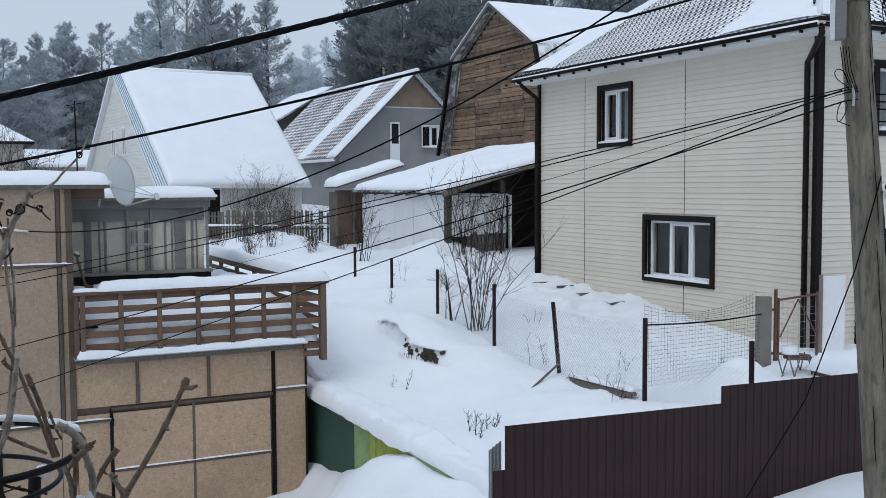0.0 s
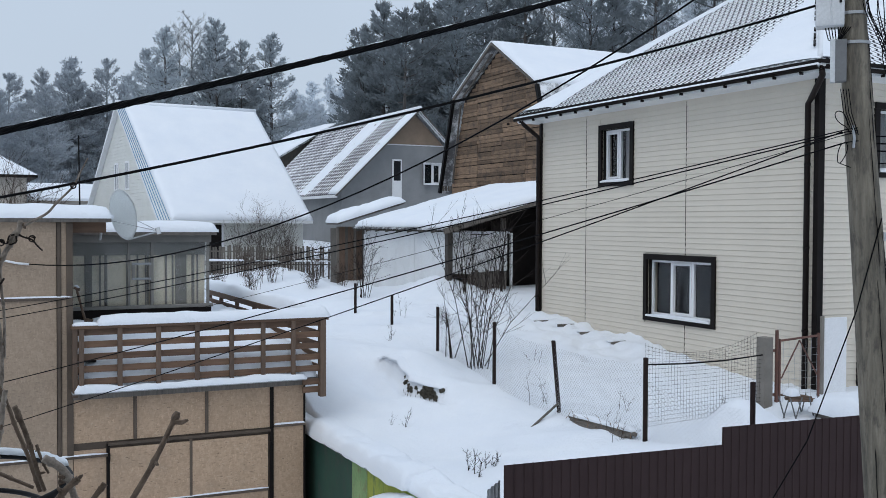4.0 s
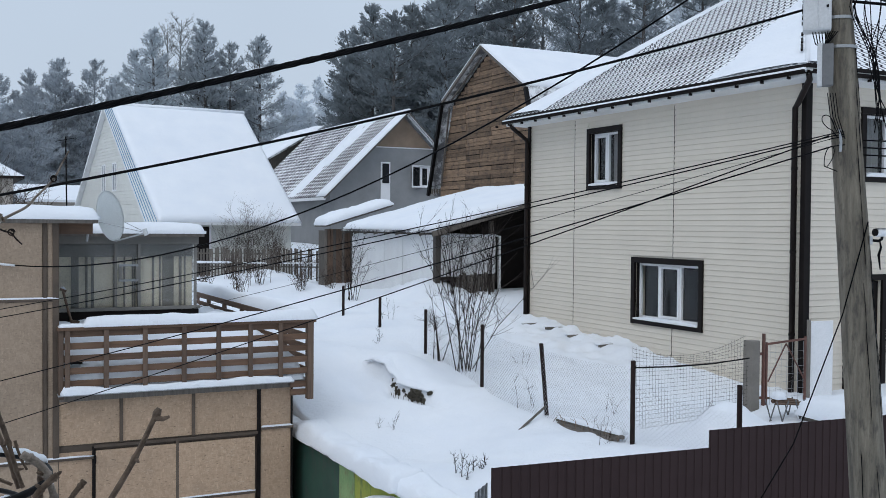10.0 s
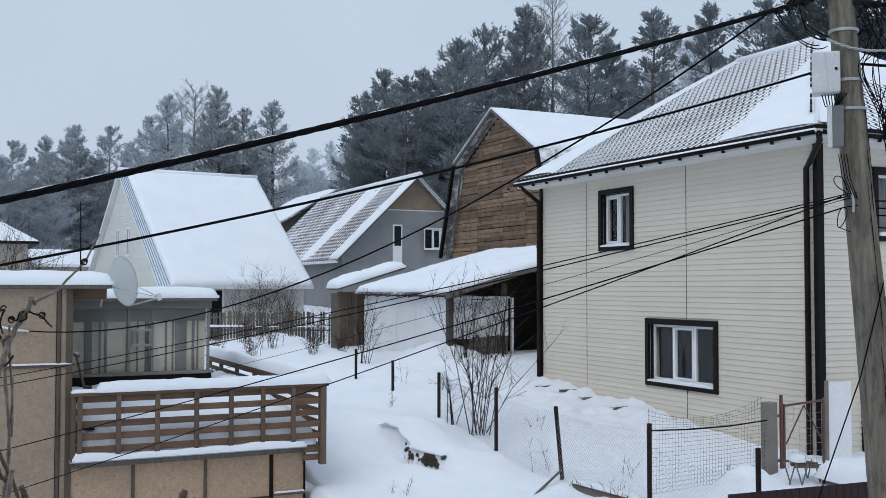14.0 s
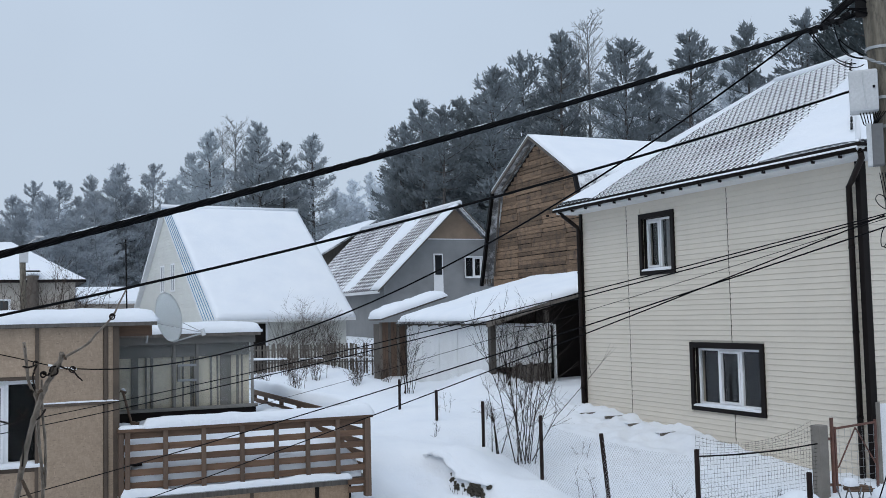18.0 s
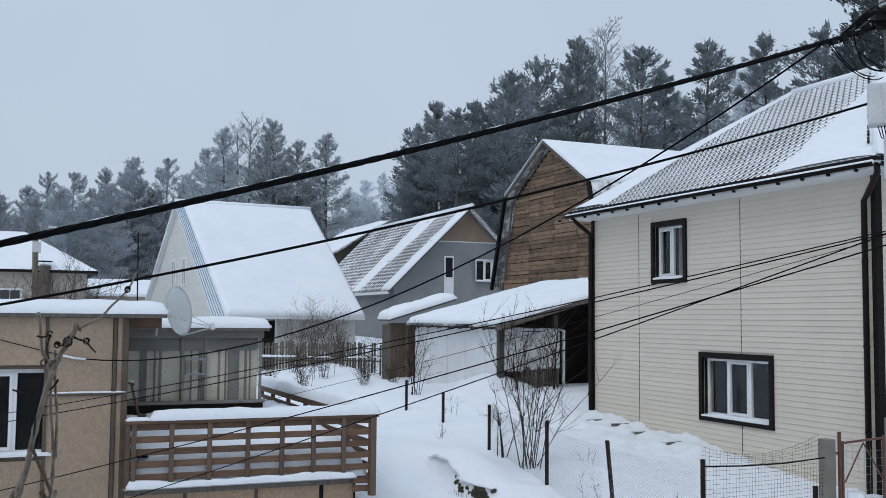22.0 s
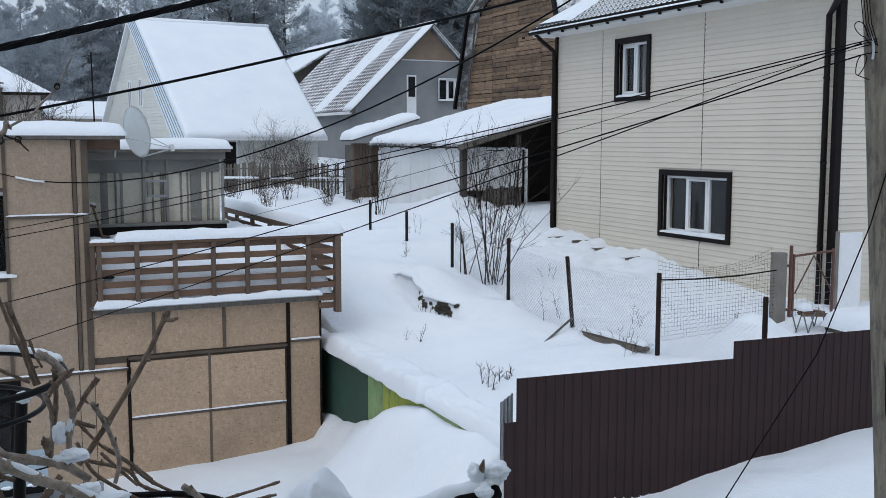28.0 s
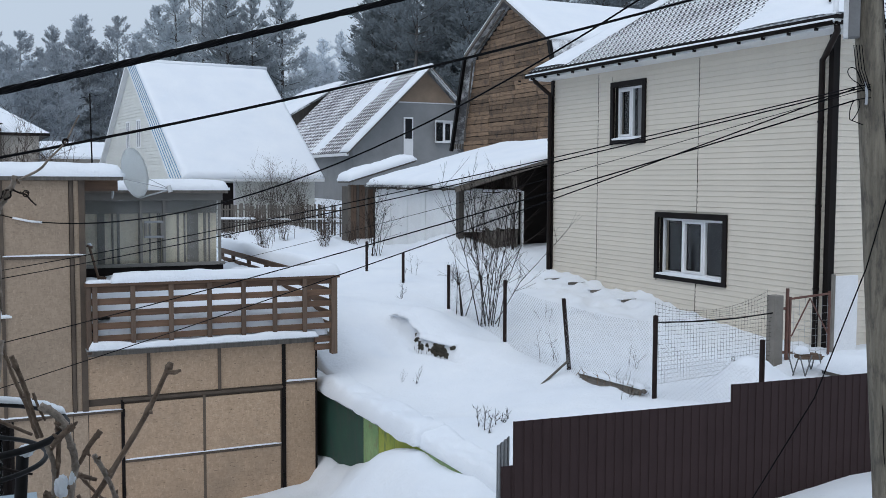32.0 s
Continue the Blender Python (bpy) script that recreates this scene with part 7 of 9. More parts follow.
for a0, a1, dip, side in ((on_big(0.062), at_pole(8.02, -0.2, -0.1), -0.10, -0.02), (on_big(0.066), at_pole(8.0, -0.14, -0.12), -0.16, 0.0), (on_big(0.03), at_pole(8.06, -0.1, -0.12), -0.12, -0.07), (at_pole(8.25, -0.3, -0.06), at_pole(8.08, -0.13, -0.1), 0.02, -0.05), (at_pole(8.25, -0.3, -0.06), at_pole(8.05, -0.12, -0.1), -0.04, -0.08)):
    m0 = a0.lerp(a1, 0.35) + Vector((0, 0, dip)) + RT * side
    m1 = a0.lerp(a1, 0.75) + Vector((0, 0, dip * 0.9)) + RT * side
    q0 = [(1 - t) ** 3 * a0 + 3 * t * (1 - t) ** 2 * m0 + 3 * t * t * (1 - t) * m1 + t ** 3 * a1 for t in [k / 14 for k in range(15)]]
    part("loose_wire", swept(q0, 0.0045, 6), CABLE, pole, smooth=True)
for z, r_, w, h, lean in ((6.86, -0.135, 0.036, 0.068, 0.5), (6.58, -0.15, 0.03, 0.09, -0.35)):
    loop = []
    for q in range(22):
        a = radians(-70 + 320 * q / 21)
        u, v = w * math.cos(a) * (1 + 0.25 * math.sin(a)), h * math.sin(a)
        loop.append(at_pole(z + v * math.cos(lean) + u * math.sin(lean), r_ + u * math.cos(lean) - v * math.sin(lean), -0.09 - 0.001 * q))
    part("wire_loop", swept(loop + [at_pole(z - 0.12, r_ + 0.06, -0.11)], 0.004, 5), CABLE, pole, smooth=True)
part("guy_wire", swept([at_pole(6.05, 0.12, -0.08), at_pole(5.3, -0.12, -0.2), (6.2, 6.0, 4.25), (5.2, 6.7, 2.0)], 0.006, 6), CABLE, pole)

# security camera on the pole
seccam = thing("security_camera", tuple(at_pole(5.9, 0.15, -0.05)), "small cream bullet security camera on the pole", "camera")
part("mount_plate", boxed((-0.012, -0.03, -0.035), (0.012, 0.03, 0.035), 0.005, Matrix.Translation(at_pole(5.90, 0.135, -0.04)) @ Matrix.Rotation(-0.78, 4, "Z")), GREY_BOX, seccam)
part("arm", swept([at_pole(5.90, 0.135, -0.05), at_pole(5.895, 0.19, -0.07), at_pole(5.91, 0.215, -0.08), at_pole(5.95, 0.22, -0.08)], 0.012, 8), BLACK_STEEL, seccam)
body = part("body", swept([at_pole(5.965, 0.165, -0.16), at_pole(5.965, 0.175, -0.15), at_pole(5.97, 0.30, -0.05), at_pole(5.97, 0.31, -0.045)], [0.028, 0.036, 0.036, 0.024], 14), PVC, seccam, smooth=True)
hd = [at_pole(6.004, 0.15, -0.175), at_pole(6.006, 0.32, -0.04)]
part("hood", boxed((-0.115, -0.045, -0.006), (0.115, 0.045, 0.006), 0.005, Matrix.Translation(hd[0].lerp(hd[1], 0.5)) @ (hd[1] - hd[0]).to_track_quat("X", "Z").to_matrix().to_4x4()), SIDING, seccam)
part("lens_ring", swept([at_pole(5.965, 0.168, -0.158), at_pole(5.965, 0.158, -0.166)], 0.030, 14), BLACK_STEEL, seccam)
part("tail_wire", swept([at_pole(5.9, 0.2, -0.07), at_pole(5.84, 0.205, -0.07), at_pole(5.78, 0.185, -0.06), at_pole(5.66, 0.19, -0.06)], [0.006, 0.010, 0.012, 0.005], 6), CABLE, seccam)

# ---- garden: wire fence, gate, shrubs, pickets ----
net = thing("wire_net_fence", (9.0, 14.0, 2.6), "sagging chain-link garden fence on dark steel posts", "fence")
POSTS = ((9.0, 23.45, 3.6, 4.47, 0.0), (9.0, 21.13, 3.5, 4.34, 0.0), (9.0, 18.72, 3.3, 4.25, 0.0), (9.0, 16.3, 2.8, 4.16, 0.0), (9.0, 14.27, 2.5, 4.03, 0.12), (9.0, 11.78, 2.6, 4.05, 0.0), (9.6, 10.25, 2.5, 3.88, 0.0))
for x, y, z0, z1, lean_ in POSTS:
    part("post", swept([(x + lean_, y - 0.5 * lean_, z0), (x, y, z1)], 0.036, 8), POST_STEEL, net)
    part("post_cap", swept([(x, y, z1), (x, y, z1 + 0.012)], [0.04, 0.028], 8), POST_STEEL, net)
part("brace", swept([(9.06, 14.2, 3.0), (8.16, 13.84, 2.6)], 0.02, 8), GREY_WOOD, net)


def wire_net(p, q, z0a, z1a, z0b, z1b, cell=0.06, r=0.0016, sag=0.05, diamond=True):
    """Woven wire between two posts: zigzag wires of three-sided section, joined in one mesh."""
    p, q = Vector((*p, 0)), Vector((*q, 0))
    ln = (q - p).length
    verts, faces = [], []

    def strand(pts):
        b = len(verts)
        for u, v in pts:
            f = min(max(u / ln, 0), 1)
            s = 4 * sag * f * (1 - f)
            lo, hi = z0a + (z0b - z0a) * f, z1a + (z1b - z1a) * f - s
            c = p.lerp(q, f)
            z = lo + (hi - lo) * v
            verts.extend(((c.x - r, c.y, z - r), (c.x + r, c.y, z - r), (c.x, c.y, z + r * 1.2)))
        for i in range(len(pts) - 1):
            for k in range(3):
                faces.append((b + i * 3 + k, b + i * 3 + (k + 1) % 3, b + i * 3 + 3 + (k + 1) % 3, b + i * 3 + 3 + k))
    h = (z1a + z1b - z0a - z0b) / 2
    if diamond:
        n = int(h / cell)
        m_ = int((ln + h) / cell)
        for k in range(m_):
            u = k * cell
            a = [(u - h * t / 6, t / 6) for t in range(7)]
            b2 = [(u - h + h * t / 6, t / 6) for t in range(7)]
            for line in (a, b2):
                line = [w for w in line if -0.01 <= w[0] <= ln + 0.01]
                if len(line) > 1:
                    strand(line)
    else:
        for k in range(int(ln / cell) + 1):
            strand([(k * cell, t / 4) for t in range(5)])
        for k in range(int(h / cell) + 1):
            strand([(ln * t / 8, min(1, k * cell / h)) for t in range(9)])
    m2 = bpy.data.meshes.new("wire_mesh")
    m2.from_pydata(verts, [], faces)
    m2.materials.append(ZINC if diamond else BLACK_STEEL)
    ob = new("wire_mesh", m2)
    ob.parent = net
    ob.matrix_basis = wm(net).inverted()
    tagged(ob, "galvanised woven wire" if diamond else "dark welded wire grid", kind="stuff")


for (x0, y0, b0, t0, l0), (x1, y1, b1, t1, l1) in list(zip(POSTS, POSTS[1:]))[2:5]:
    wire_net((x0, y0), (x1, y1), ground_z(x0, y0) - 0.05, t0 - 0.08, ground_z(x1, y1) - 0.05, t1 - 0.08, 0.07)
wire_net((9.0, 11.78), (9.6, 10.25), 2.7, 3.7, 2.6, 3.5, 0.07)
# welded grid drooping between the post and the concrete gate post
wire_net((9.02, 11.8), (11.4, 12.0), 3.05, 3.97, 3.1, 3.95, 0.062, 0.0016, 0.02, False)
wire_net((9.05, 11.86), (11.4, 12.06), 3.92, 4.26, 3.92, 4.34, 0.068, 0.0016, 0.22, False)
part("top_wire", swept([(9.0, 11.78, 3.96), (9.8, 11.85, 3.92), (10.6, 11.93, 3.91), (11.42, 12.0, 3.945)], 0.012, 6), BLACK_STEEL, net)

gp_ = thing("concrete_gate_post", (11.5, 12.05, 2.7), "square grey concrete gate post", "post")
part("shaft", boxed((11.42, 11.95, 2.7), (11.60, 12.13, 4.22), 0.012), CONCRETE, gp_)
part("hinge", boxed((11.60, 12.0, 3.98), (11.70, 12.03, 4.02)), RUST_STEEL, gp_)
part("hinge", boxed((11.60, 12.0, 3.28), (11.70, 12.03, 3.32)), RUST_STEEL, gp_)
gate = thing("garden_gate", (12.2, 12.0, 2.8), "rusty red angle-steel gate with wire mesh", "gate")
for a, b in (((11.78, 12.0, 2.9), (11.78, 12.0, 4.18)), ((12.62, 12.0, 2.9), (12.62, 12.0, 4.24)), ((11.78, 12.0, 4.15), (12.62, 12.0, 4.2)), ((11.78, 12.0, 3.0), (12.62, 12.0, 3.0))):
    part("gate_bar", swept([a, b], 0.022, 4), RUST_STEEL, gate)
part("gate_brace", swept([(11.82, 12.0, 3.55), (12.2, 12.0, 4.14)], 0.012, 4), RUST_STEEL, gate)
part("gate_brace", swept([(12.2, 12.0, 4.14), (12.6, 12.0, 3.55)], 0.012, 4), RUST_STEEL, gate)
part("gate_post", swept([(11.72, 12.0, 2.8), (11.72, 12.0, 4.32)], 0.028, 8), RUST_STEEL, gate)
bm = bmesh.new()
for k in range(9):
    sweep(bm, [(11.8, 12.0, 3.05 + k * 0.12), (12.6, 12.0, 3.05 + k * 0.12)], 0.0025, 3)
for k in range(7):
    sweep(bm, [(11.86 + k * 0.12, 12.0, 3.0), (11.86 + k * 0.12, 12.0, 4.16)], 0.0025, 3)
part("gate_mesh", bm, ZINC, gate)
pn = thing("leaning_panel", (13.0, 12.1, 2.8), "white sheet panel leaning beside the corner", "panel")
part("sheet", boxed((12.80, 12.05, 2.6), (13.30, 12.08, 4.47), 0.005), PVC, pn)
part("edge_strip", boxed((12.74, 12.05, 2.6), (12.795, 12.09, 4.50), 0.004), CONCRETE, pn)

# snowed table and stool by the gate
tb = thing("garden_table", (12.15, 10.7, 2.9), "small table buried under a snow cap", "table")
part("tabletop", boxed((11.60, 10.3, 3.16), (12.95, 11.1, 3.22), 0.01), GREY_WOOD, tb)
for x, y in ((11.65, 10.35), (12.85, 10.35), (11.65, 11.0), (12.85, 11.0)):
    part("leg", boxed((x, y, 2.6), (x + 0.06, y + 0.06, 3.16)), GREY_WOOD, tb)
part("apron", boxed((11.61, 10.31, 3.0), (12.93, 10.34, 3.16)), GREY_WOOD, tb)
part("apron", boxed((11.605, 10.345, 3.0), (11.635, 11.08, 3.16)), GREY_WOOD, tb)
part("snow_cap", snow_sheet(((11.53, 10.24, 3.22), (13.03, 10.24, 3.22), (13.03, 11.16, 3.22), (11.53, 11.16, 3.22)), 0.25, 24, 18, 3.0, 0.22, 0.2, 0.04), SNOW, tb, smooth=True)
st = thing("sawhorse", (11.52, 11.32, 2.9), "thin steel trestle standing in the snow", "sawhorse")
for y in (11.20, 11.44):
    for x0, x1 in ((11.20, 11.46), (11.46, 11.22), (11.58, 11.78), (11.80, 11.60)):
        part("leg", swept([(x0, y, 2.75), (x1, y, 3.40)], 0.011, 6), GALV_DARK, st)
part("crossbar", swept([(11.30, 11.20, 3.06), (11.70, 11.20, 3.05)], 0.010, 6), GALV_DARK, st)
lw = thing("firewood_bundle", (11.52, 11.32, 3.4), "dark brown sticks with snow on one end", "firewood")
for k in range(9):
    y0, z0 = 11.24 + 0.022 * k, 3.34 + 0.03 * (k % 3)
    part("stick", swept([(11.24 + 0.03 * (k % 4), y0, z0 + 0.02), (11.5, y0 + 0.01, z0), (11.80 - 0.04 * (k % 3), y0 - 0.01, z0 - 0.03)], 0.019, 6), DECK_POST, lw)
part("snow", snow_sheet(((11.27, 11.24, 3.42), (11.46, 11.24, 3.415), (11.46, 11.40, 3.415), (11.27, 11.40, 3.42)), 0.10, 8, 6, 1.0, 0.05, 0.3), SNOW, lw, smooth=True)


def shrub(name, at, h, stems, seed, mat_, label, spread=0.3, r0=0.014, fine=5, leaves=0.0):
    r = random.Random(seed)
    ob = thing(name, at, label, "shrub")
    tips = []
    o = Vector(at)
    for k in range(stems):
        az = r.random() * math.tau
        d = Vector((math.cos(az) * spread, math.sin(az) * spread, 1)) * r.uniform(0.4, 1.0)
        base = o + Vector((r.gauss(0, 0.1), r.gauss(0, 0.1), -0.15))
        tip = base + Vector((d.x * h * r.uniform(0.4, 1.1), d.y * h * r.uniform(0.4, 1.1), h * r.uniform(0.55, 1.0)))
        mid = base.lerp(tip, 0.5) - Vector((d.x, d.y, 0)) * h * 0.12
        bm = swept([base, base.lerp(mid, 0.6), mid, mid.lerp(tip, 0.5), tip], [r0, r0 * 0.85, r0 * 0.65, r0 * 0.45, r0 * 0.2], 5)
        for q in range(fine):
            s = r.uniform(0.3, 0.95)
            p = base.lerp(mid, s * 2) if s < 0.5 else mid.lerp(tip, s * 2 - 1)
            e = Vector((r.gauss(0, 0.55), r.gauss(0, 0.55), r.uniform(0.3, 1.0))).normalized() * h * r.uniform(0.1, 0.28)
            p1 = p + e * 0.5
            sweep(bm, [p, p1, p + e + Vector((0, 0, 0.03))], [r0 * 0.4, r0 * 0.3, r0 * 0.12], 3)
            for w in range(2):
                e2 = (e + Vector((r.gauss(0, 0.4), r.gauss(0, 0.4), r.gauss(0, 0.3))) * e.length).normalized() * e.length * 0.5
                sweep(bm, [p1, p1 + e2], [r0 * 0.22, r0 * 0.1], 3)
                if r.random() < leaves:
                    tips.append(p1 + e2)
        part("stem", bm, mat_, ob)
    if tips:
        bm = bmesh.new()
        for p in tips:
            u = Vector((r.gauss(0, 1), r.gauss(0, 1), r.gauss(0, 1))).normalized() * r.uniform(0.012, 0.028)
            w = u.orthogonal().normalized() * u.length * 0.5
            fold = u.cross(w).normalized() * u.length * 0.35
            a0, a1, a2, a3 = (bm.verts.new(p + q) for q in (-u, w + fold, u, -w + fold))
            bm.faces.new((a0, a1, a2))
            bm.faces.new((a0, a2, a3))
        part("dry_leaves", bm, DARK_TWIG, ob, "shrivelled dark leaves")
    return ob


shrub("bare_bush", on_ground(9.2, 17.3), 3.1, 15, 1, DARK_TWIG, "bare dark-stemmed bush rising from the snow", 0.5, 0.0115, 12)
shrub("bare_bush", on_ground(9.0, 18.1), 1.7, 5, 2, DARK_TWIG, "bare dark-stemmed bush rising from the snow", 0.4, 0.012, 8)
shrub("bare_bush", on_ground(12.1, 23.6), 2.4, 9, 12, DARK_TWIG, "bare bush in front of the white shed", 0.25, 0.012, 8, 0.35)
shrub("bare_bush", on_ground(13.3, 23.7), 2.9, 8, 13, DARK_TWIG, "bare bush in front of the white shed", 0.2, 0.012, 8, 0.35)
shrub("bare_bush", on_ground(10.4, 26.5), 2.3, 12, 14, DARK_TWIG, "bare bush beside the white shed", 0.35, 0.01, 8, 0.35)
for k, (x, y, h) in enumerate(((7.0, 29.5, 1.0), (7.8, 28.8, 1.1), (8.7, 29.8, 1.2), (9.6, 28.6, 1.0), (6.2, 30, 0.8), (10.2, 30.2, 1.3), (10.7, 29.0, 0.9), (8.2, 31.2, 1.2), (9.9, 31.6, 1.3))):
    shrub("currant_bush", on_ground(x, y), h, 16, 20 + k, BUSH_BROWN, "bare currant bush in deep snow", 0.55, 0.007, 11, 0.25)
for k, (x, y, h) in enumerate(((9.7, 34.2, 2.6), (10.5, 34.3, 2.4), (9.0, 34.3, 1.9))):
    shrub("garden_bush", on_ground(x, y), h, 18, 40 + k, BUSH_BROWN, "brown bare bush by the pale house", 0.45, 0.008, 14, 0.2)
for k, (x, y, h) in enumerate(((6.5, 12.26, 0.46), (6.82, 12.44, 0.34), (6.8, 15.59, 0.62), (8.69, 12.12, 0.5), (9.2, 14.9, 0.8), (9.9, 13.6, 0.6), (8.9, 12.5, 0.5), (10.6, 12.2, 0.5), (9.6, 22.0, 0.7), (9.9, 20.4, 0.6), (8.4, 19.8, 0.6), (9.7, 18.6, 0.6), (10.3, 17.2, 0.5))):
    shrub("dry_weed", on_ground(x, y), h, 3, 60 + k, DARK_TWIG, "dry weed stalks poking through snow", 0.3, 0.009 if k < 2 else 0.005, 12 if k < 2 else 6)

# dark earth and stone under the broken snow bank, planks by the path
rk = thing("earth_bank", (7.95, 17.0, 2.8), "dark earth and stones showing under a snow bank", "rocks")
br = random.Random(15)
for k in range(26):
    y = 16.28 + 0.27 * br.random() if k < 15 else 16.55 + 0.052 * (k - 15)
    r_ = br.uniform(0.045, 0.075) if k < 15 else br.uniform(0.028, 0.048)
    bm = bmesh.new()
    bmesh.ops.create_icosphere(bm, subdivisions=3, radius=r_)
    seed_ = Vector((k * 7.3, 0, 0))
    for v in bm.verts:
        d = v.co.normalized()
        v.co *= 1 + 0.8 * noise.noise(d * 1.9 + seed_) + 0.45 * noise.noise(d * 5 + seed_)
        v.co.x *= 0.8
    x = bank_x(y) - (br.uniform(-0.05, 0.03) if k < 15 else br.uniform(-0.02, 0.02))
    bm.transform(Matrix.Translation((x, y, ground_z(x - 0.03, y) + 0.075 + br.uniform(-0.2, 0.5) * r_)))
    part("clod", bm, ROCK, rk)
bm = bmesh.new()
rows = []
for k in range(60):
    y = 16.26 + 0.028 * k
    end = min(1.0, k / 8, (59 - k) / 10)
    e = bank_x(y) - 0.02 + 0.07 * noise.noise(Vector((y * 3.1, 2, 0))) + 0.03 * noise.noise(Vector((y * 9, 5, 0)))
    top = ground_z(bank_x(y) + 0.10, y) + 0.02 * noise.noise(Vector((y * 4, 7, 0)))
    prof = ((0.36, -0.03), (0.2, 0.01), (0.09, 0.014), (0.0, 0.0), (-0.035 * end, -0.025), (-0.04 * end, -0.05), (-0.01, -0.07), (0.08, -0.08), (0.25, -0.08))
    rows.append([bm.verts.new((e + dx, y, (ground_z(e + dx, y) - 0.02 if i == 0 else top + dz * (0.3 + 0.7 * end)))) for i, (dx, dz) in enumerate(prof)])
for r0_, r1_ in zip(rows, rows[1:]):
    for i in range(8):
        bm.faces.new((r0_[i], r0_[i + 1], r1_[i + 1], r1_[i]))
bm.faces.new(rows[0])
bm.faces.new(rows[-1][::-1])
part("snow_lip", bm, SNOW, rk, "snow overhanging the bare earth", smooth=True)
for k in range(9):
    y = 16.3 + 0.07 * k
    q = Vector((bank_x(y) - 0.1, y, ground_z(bank_x(y) - 0.12, y) + 0.02))
    part("grass_stalk", swept([q, q + Vector((br.uniform(-0.08, 0.02), br.uniform(-0.1, 0.05), br.uniform(0.05, 0.16)))], [0.005, 0.002], 4), BUSH_BROWN, rk)
for k, (x, y, w, t) in enumerate(((12.45, 20.2, 0.55, 5), (12.5, 19.3, 0.4, -8), (12.55, 18.6, 0.25, 4), (12.5, 17.3, 0.4, 15))):
    o = thing("path_plank", on_ground(x, y), "short grey plank edge showing through snow", "plank", "planks by the path")
    part("plank", boxed((-w / 2, -0.04, -0.05), (w / 2, 0.04, 0.008), 0.006), GREY_WOOD, o, local=True)
    part("plank_snow", snow_sheet(((-w / 2, -0.015, 0.008), (w / 2, -0.03, 0.008), (w / 2, 0.16, 0.008), (-w / 2, 0.16, 0.008)), 0.03, 10, 5, x, 0.04, 0.4), SNOW, o, smooth=True, local=True)
    o.matrix_basis = pose(*on_ground(x, y, 0.02), 0, 0, t)
lg = thing("timber_edging", (9.0, 13.2, 2.7), "grey timbers lying along the fence foot", "timber")
for k in range(3):
    x0, x1 = 9.0 - 0.04 * k, 8.96 - 0.03 * k
    z0, z1 = ground_z(8.97, 13.75) - 0.02, ground_z(8.93, 11.95) + 0.02
    part("timber", swept([(x0, 13.75 - 0.1 * k, z0 + 0.05 - 0.035 * k), (x0 - 0.03, 12.9, (z0 + z1) / 2 + 0.04 - 0.03 * k), (x1, 11.95 + 0.08 * k, z1 + 0.06 - 0.035 * k)], 0.034, 7), GREY_WOOD, lg)
part("timber_snow", snow_sheet(((8.94, 13.7, ground_z(8.97, 13.75) + 0.06), (9.14, 13.7, ground_z(8.97, 13.75) + 0.06), (9.1, 12.0, ground_z(8.93, 11.95) + 0.11), (8.92, 12.0, ground_z(8.93, 11.95) + 0.11)), 0.06, 6, 40, 3.0, 0.06, 0.5), SNOW, lg, smooth=True)
for k in range(16):
    y = 12.0 + 0.11 * k + br.uniform(-0.05, 0.05)
    q = Vector((8.9 + br.uniform(-0.05, 0.1), y, ground_z(8.95, y) + 0.02))
    d = Vector((br.uniform(-0.16, 0.05), br.uniform(-0.12, 0.08), br.uniform(0.10, 0.24)))
    part("dry_stalk", swept([q, q + d * 0.6, q + d + Vector((-0.04, 0, -0.03))], [0.005, 0.004, 0.002], 4), STRAW, lg, "dry brown grass stalk")

# weathered picket fence before the pale house, snow caught on its middle rail
pk = thing("picket_fence", (9.0, 33.0, 4.2), "weathered dark picket fence with snow on its rails", "fence")
me2 = to_mesh("picket", boxed((-0.032, -0.012, 0), (0.032, 0.012, 1.05), 0.004), GREY_WOOD)
F0, F1 = Vector((6.4, 33.3, 4.16)), Vector((12.3, 33.1, 4.06))
n = 62
rp = random.Random(4)
for k in range(n):
    p = F0.lerp(F1, k / (n - 1))
    if rp.random() < 0.05:
        continue
    piece("picket", me2, pk, pose(p.x + rp.uniform(-0.012, 0.012), p.y, p.z + rp.uniform(-0.05, 0.05), 0, rp.uniform(-1.8, 1.8), -2))
for z in (0.45, 0.88):
    part("rail", swept([F0 + Vector((0, 0.05, z)), F1 + Vector((0, 0.05, z))], 0.03, 4), GREY_WOOD, pk)
for f0, f1, h in ((0.18, 0.40, 0.07), (0.46, 0.60, 0.04), (0.66, 0.9, 0.05)):
    q0, q1 = F0.lerp(F1, f0), F0.lerp(F1, f1)
    part("rail_snow", snow_sheet((q0 + Vector((0, -0.13, 0.56)), q1 + Vector((0, -0.13, 0.56)), q1 + Vector((0, -0.02, 0.56)), q0 + Vector((0, -0.02, 0.56))), h, 24, 4, f0, 0.05, 0.4), SNOW, pk, smooth=True)
part("rail", boxed((7.4, 33.13, 4.66), (11.8, 33.2, 4.71)), GREY_WOOD, pk)
# aerial mast and street lamp in the distance
ma = thing("antenna_mast", (5.6, 50.0, 3.0), "thin television aerial mast", "antenna")
part("mast", swept([(5.45, 50, 3.0), (5.35, 50, 10.0)], 0.035, 6), BLACK_STEEL, ma)
part("element", swept([(4.9, 50, 9.75), (5.8, 50, 9.95)], 0.015, 5), BLACK_STEEL, ma)
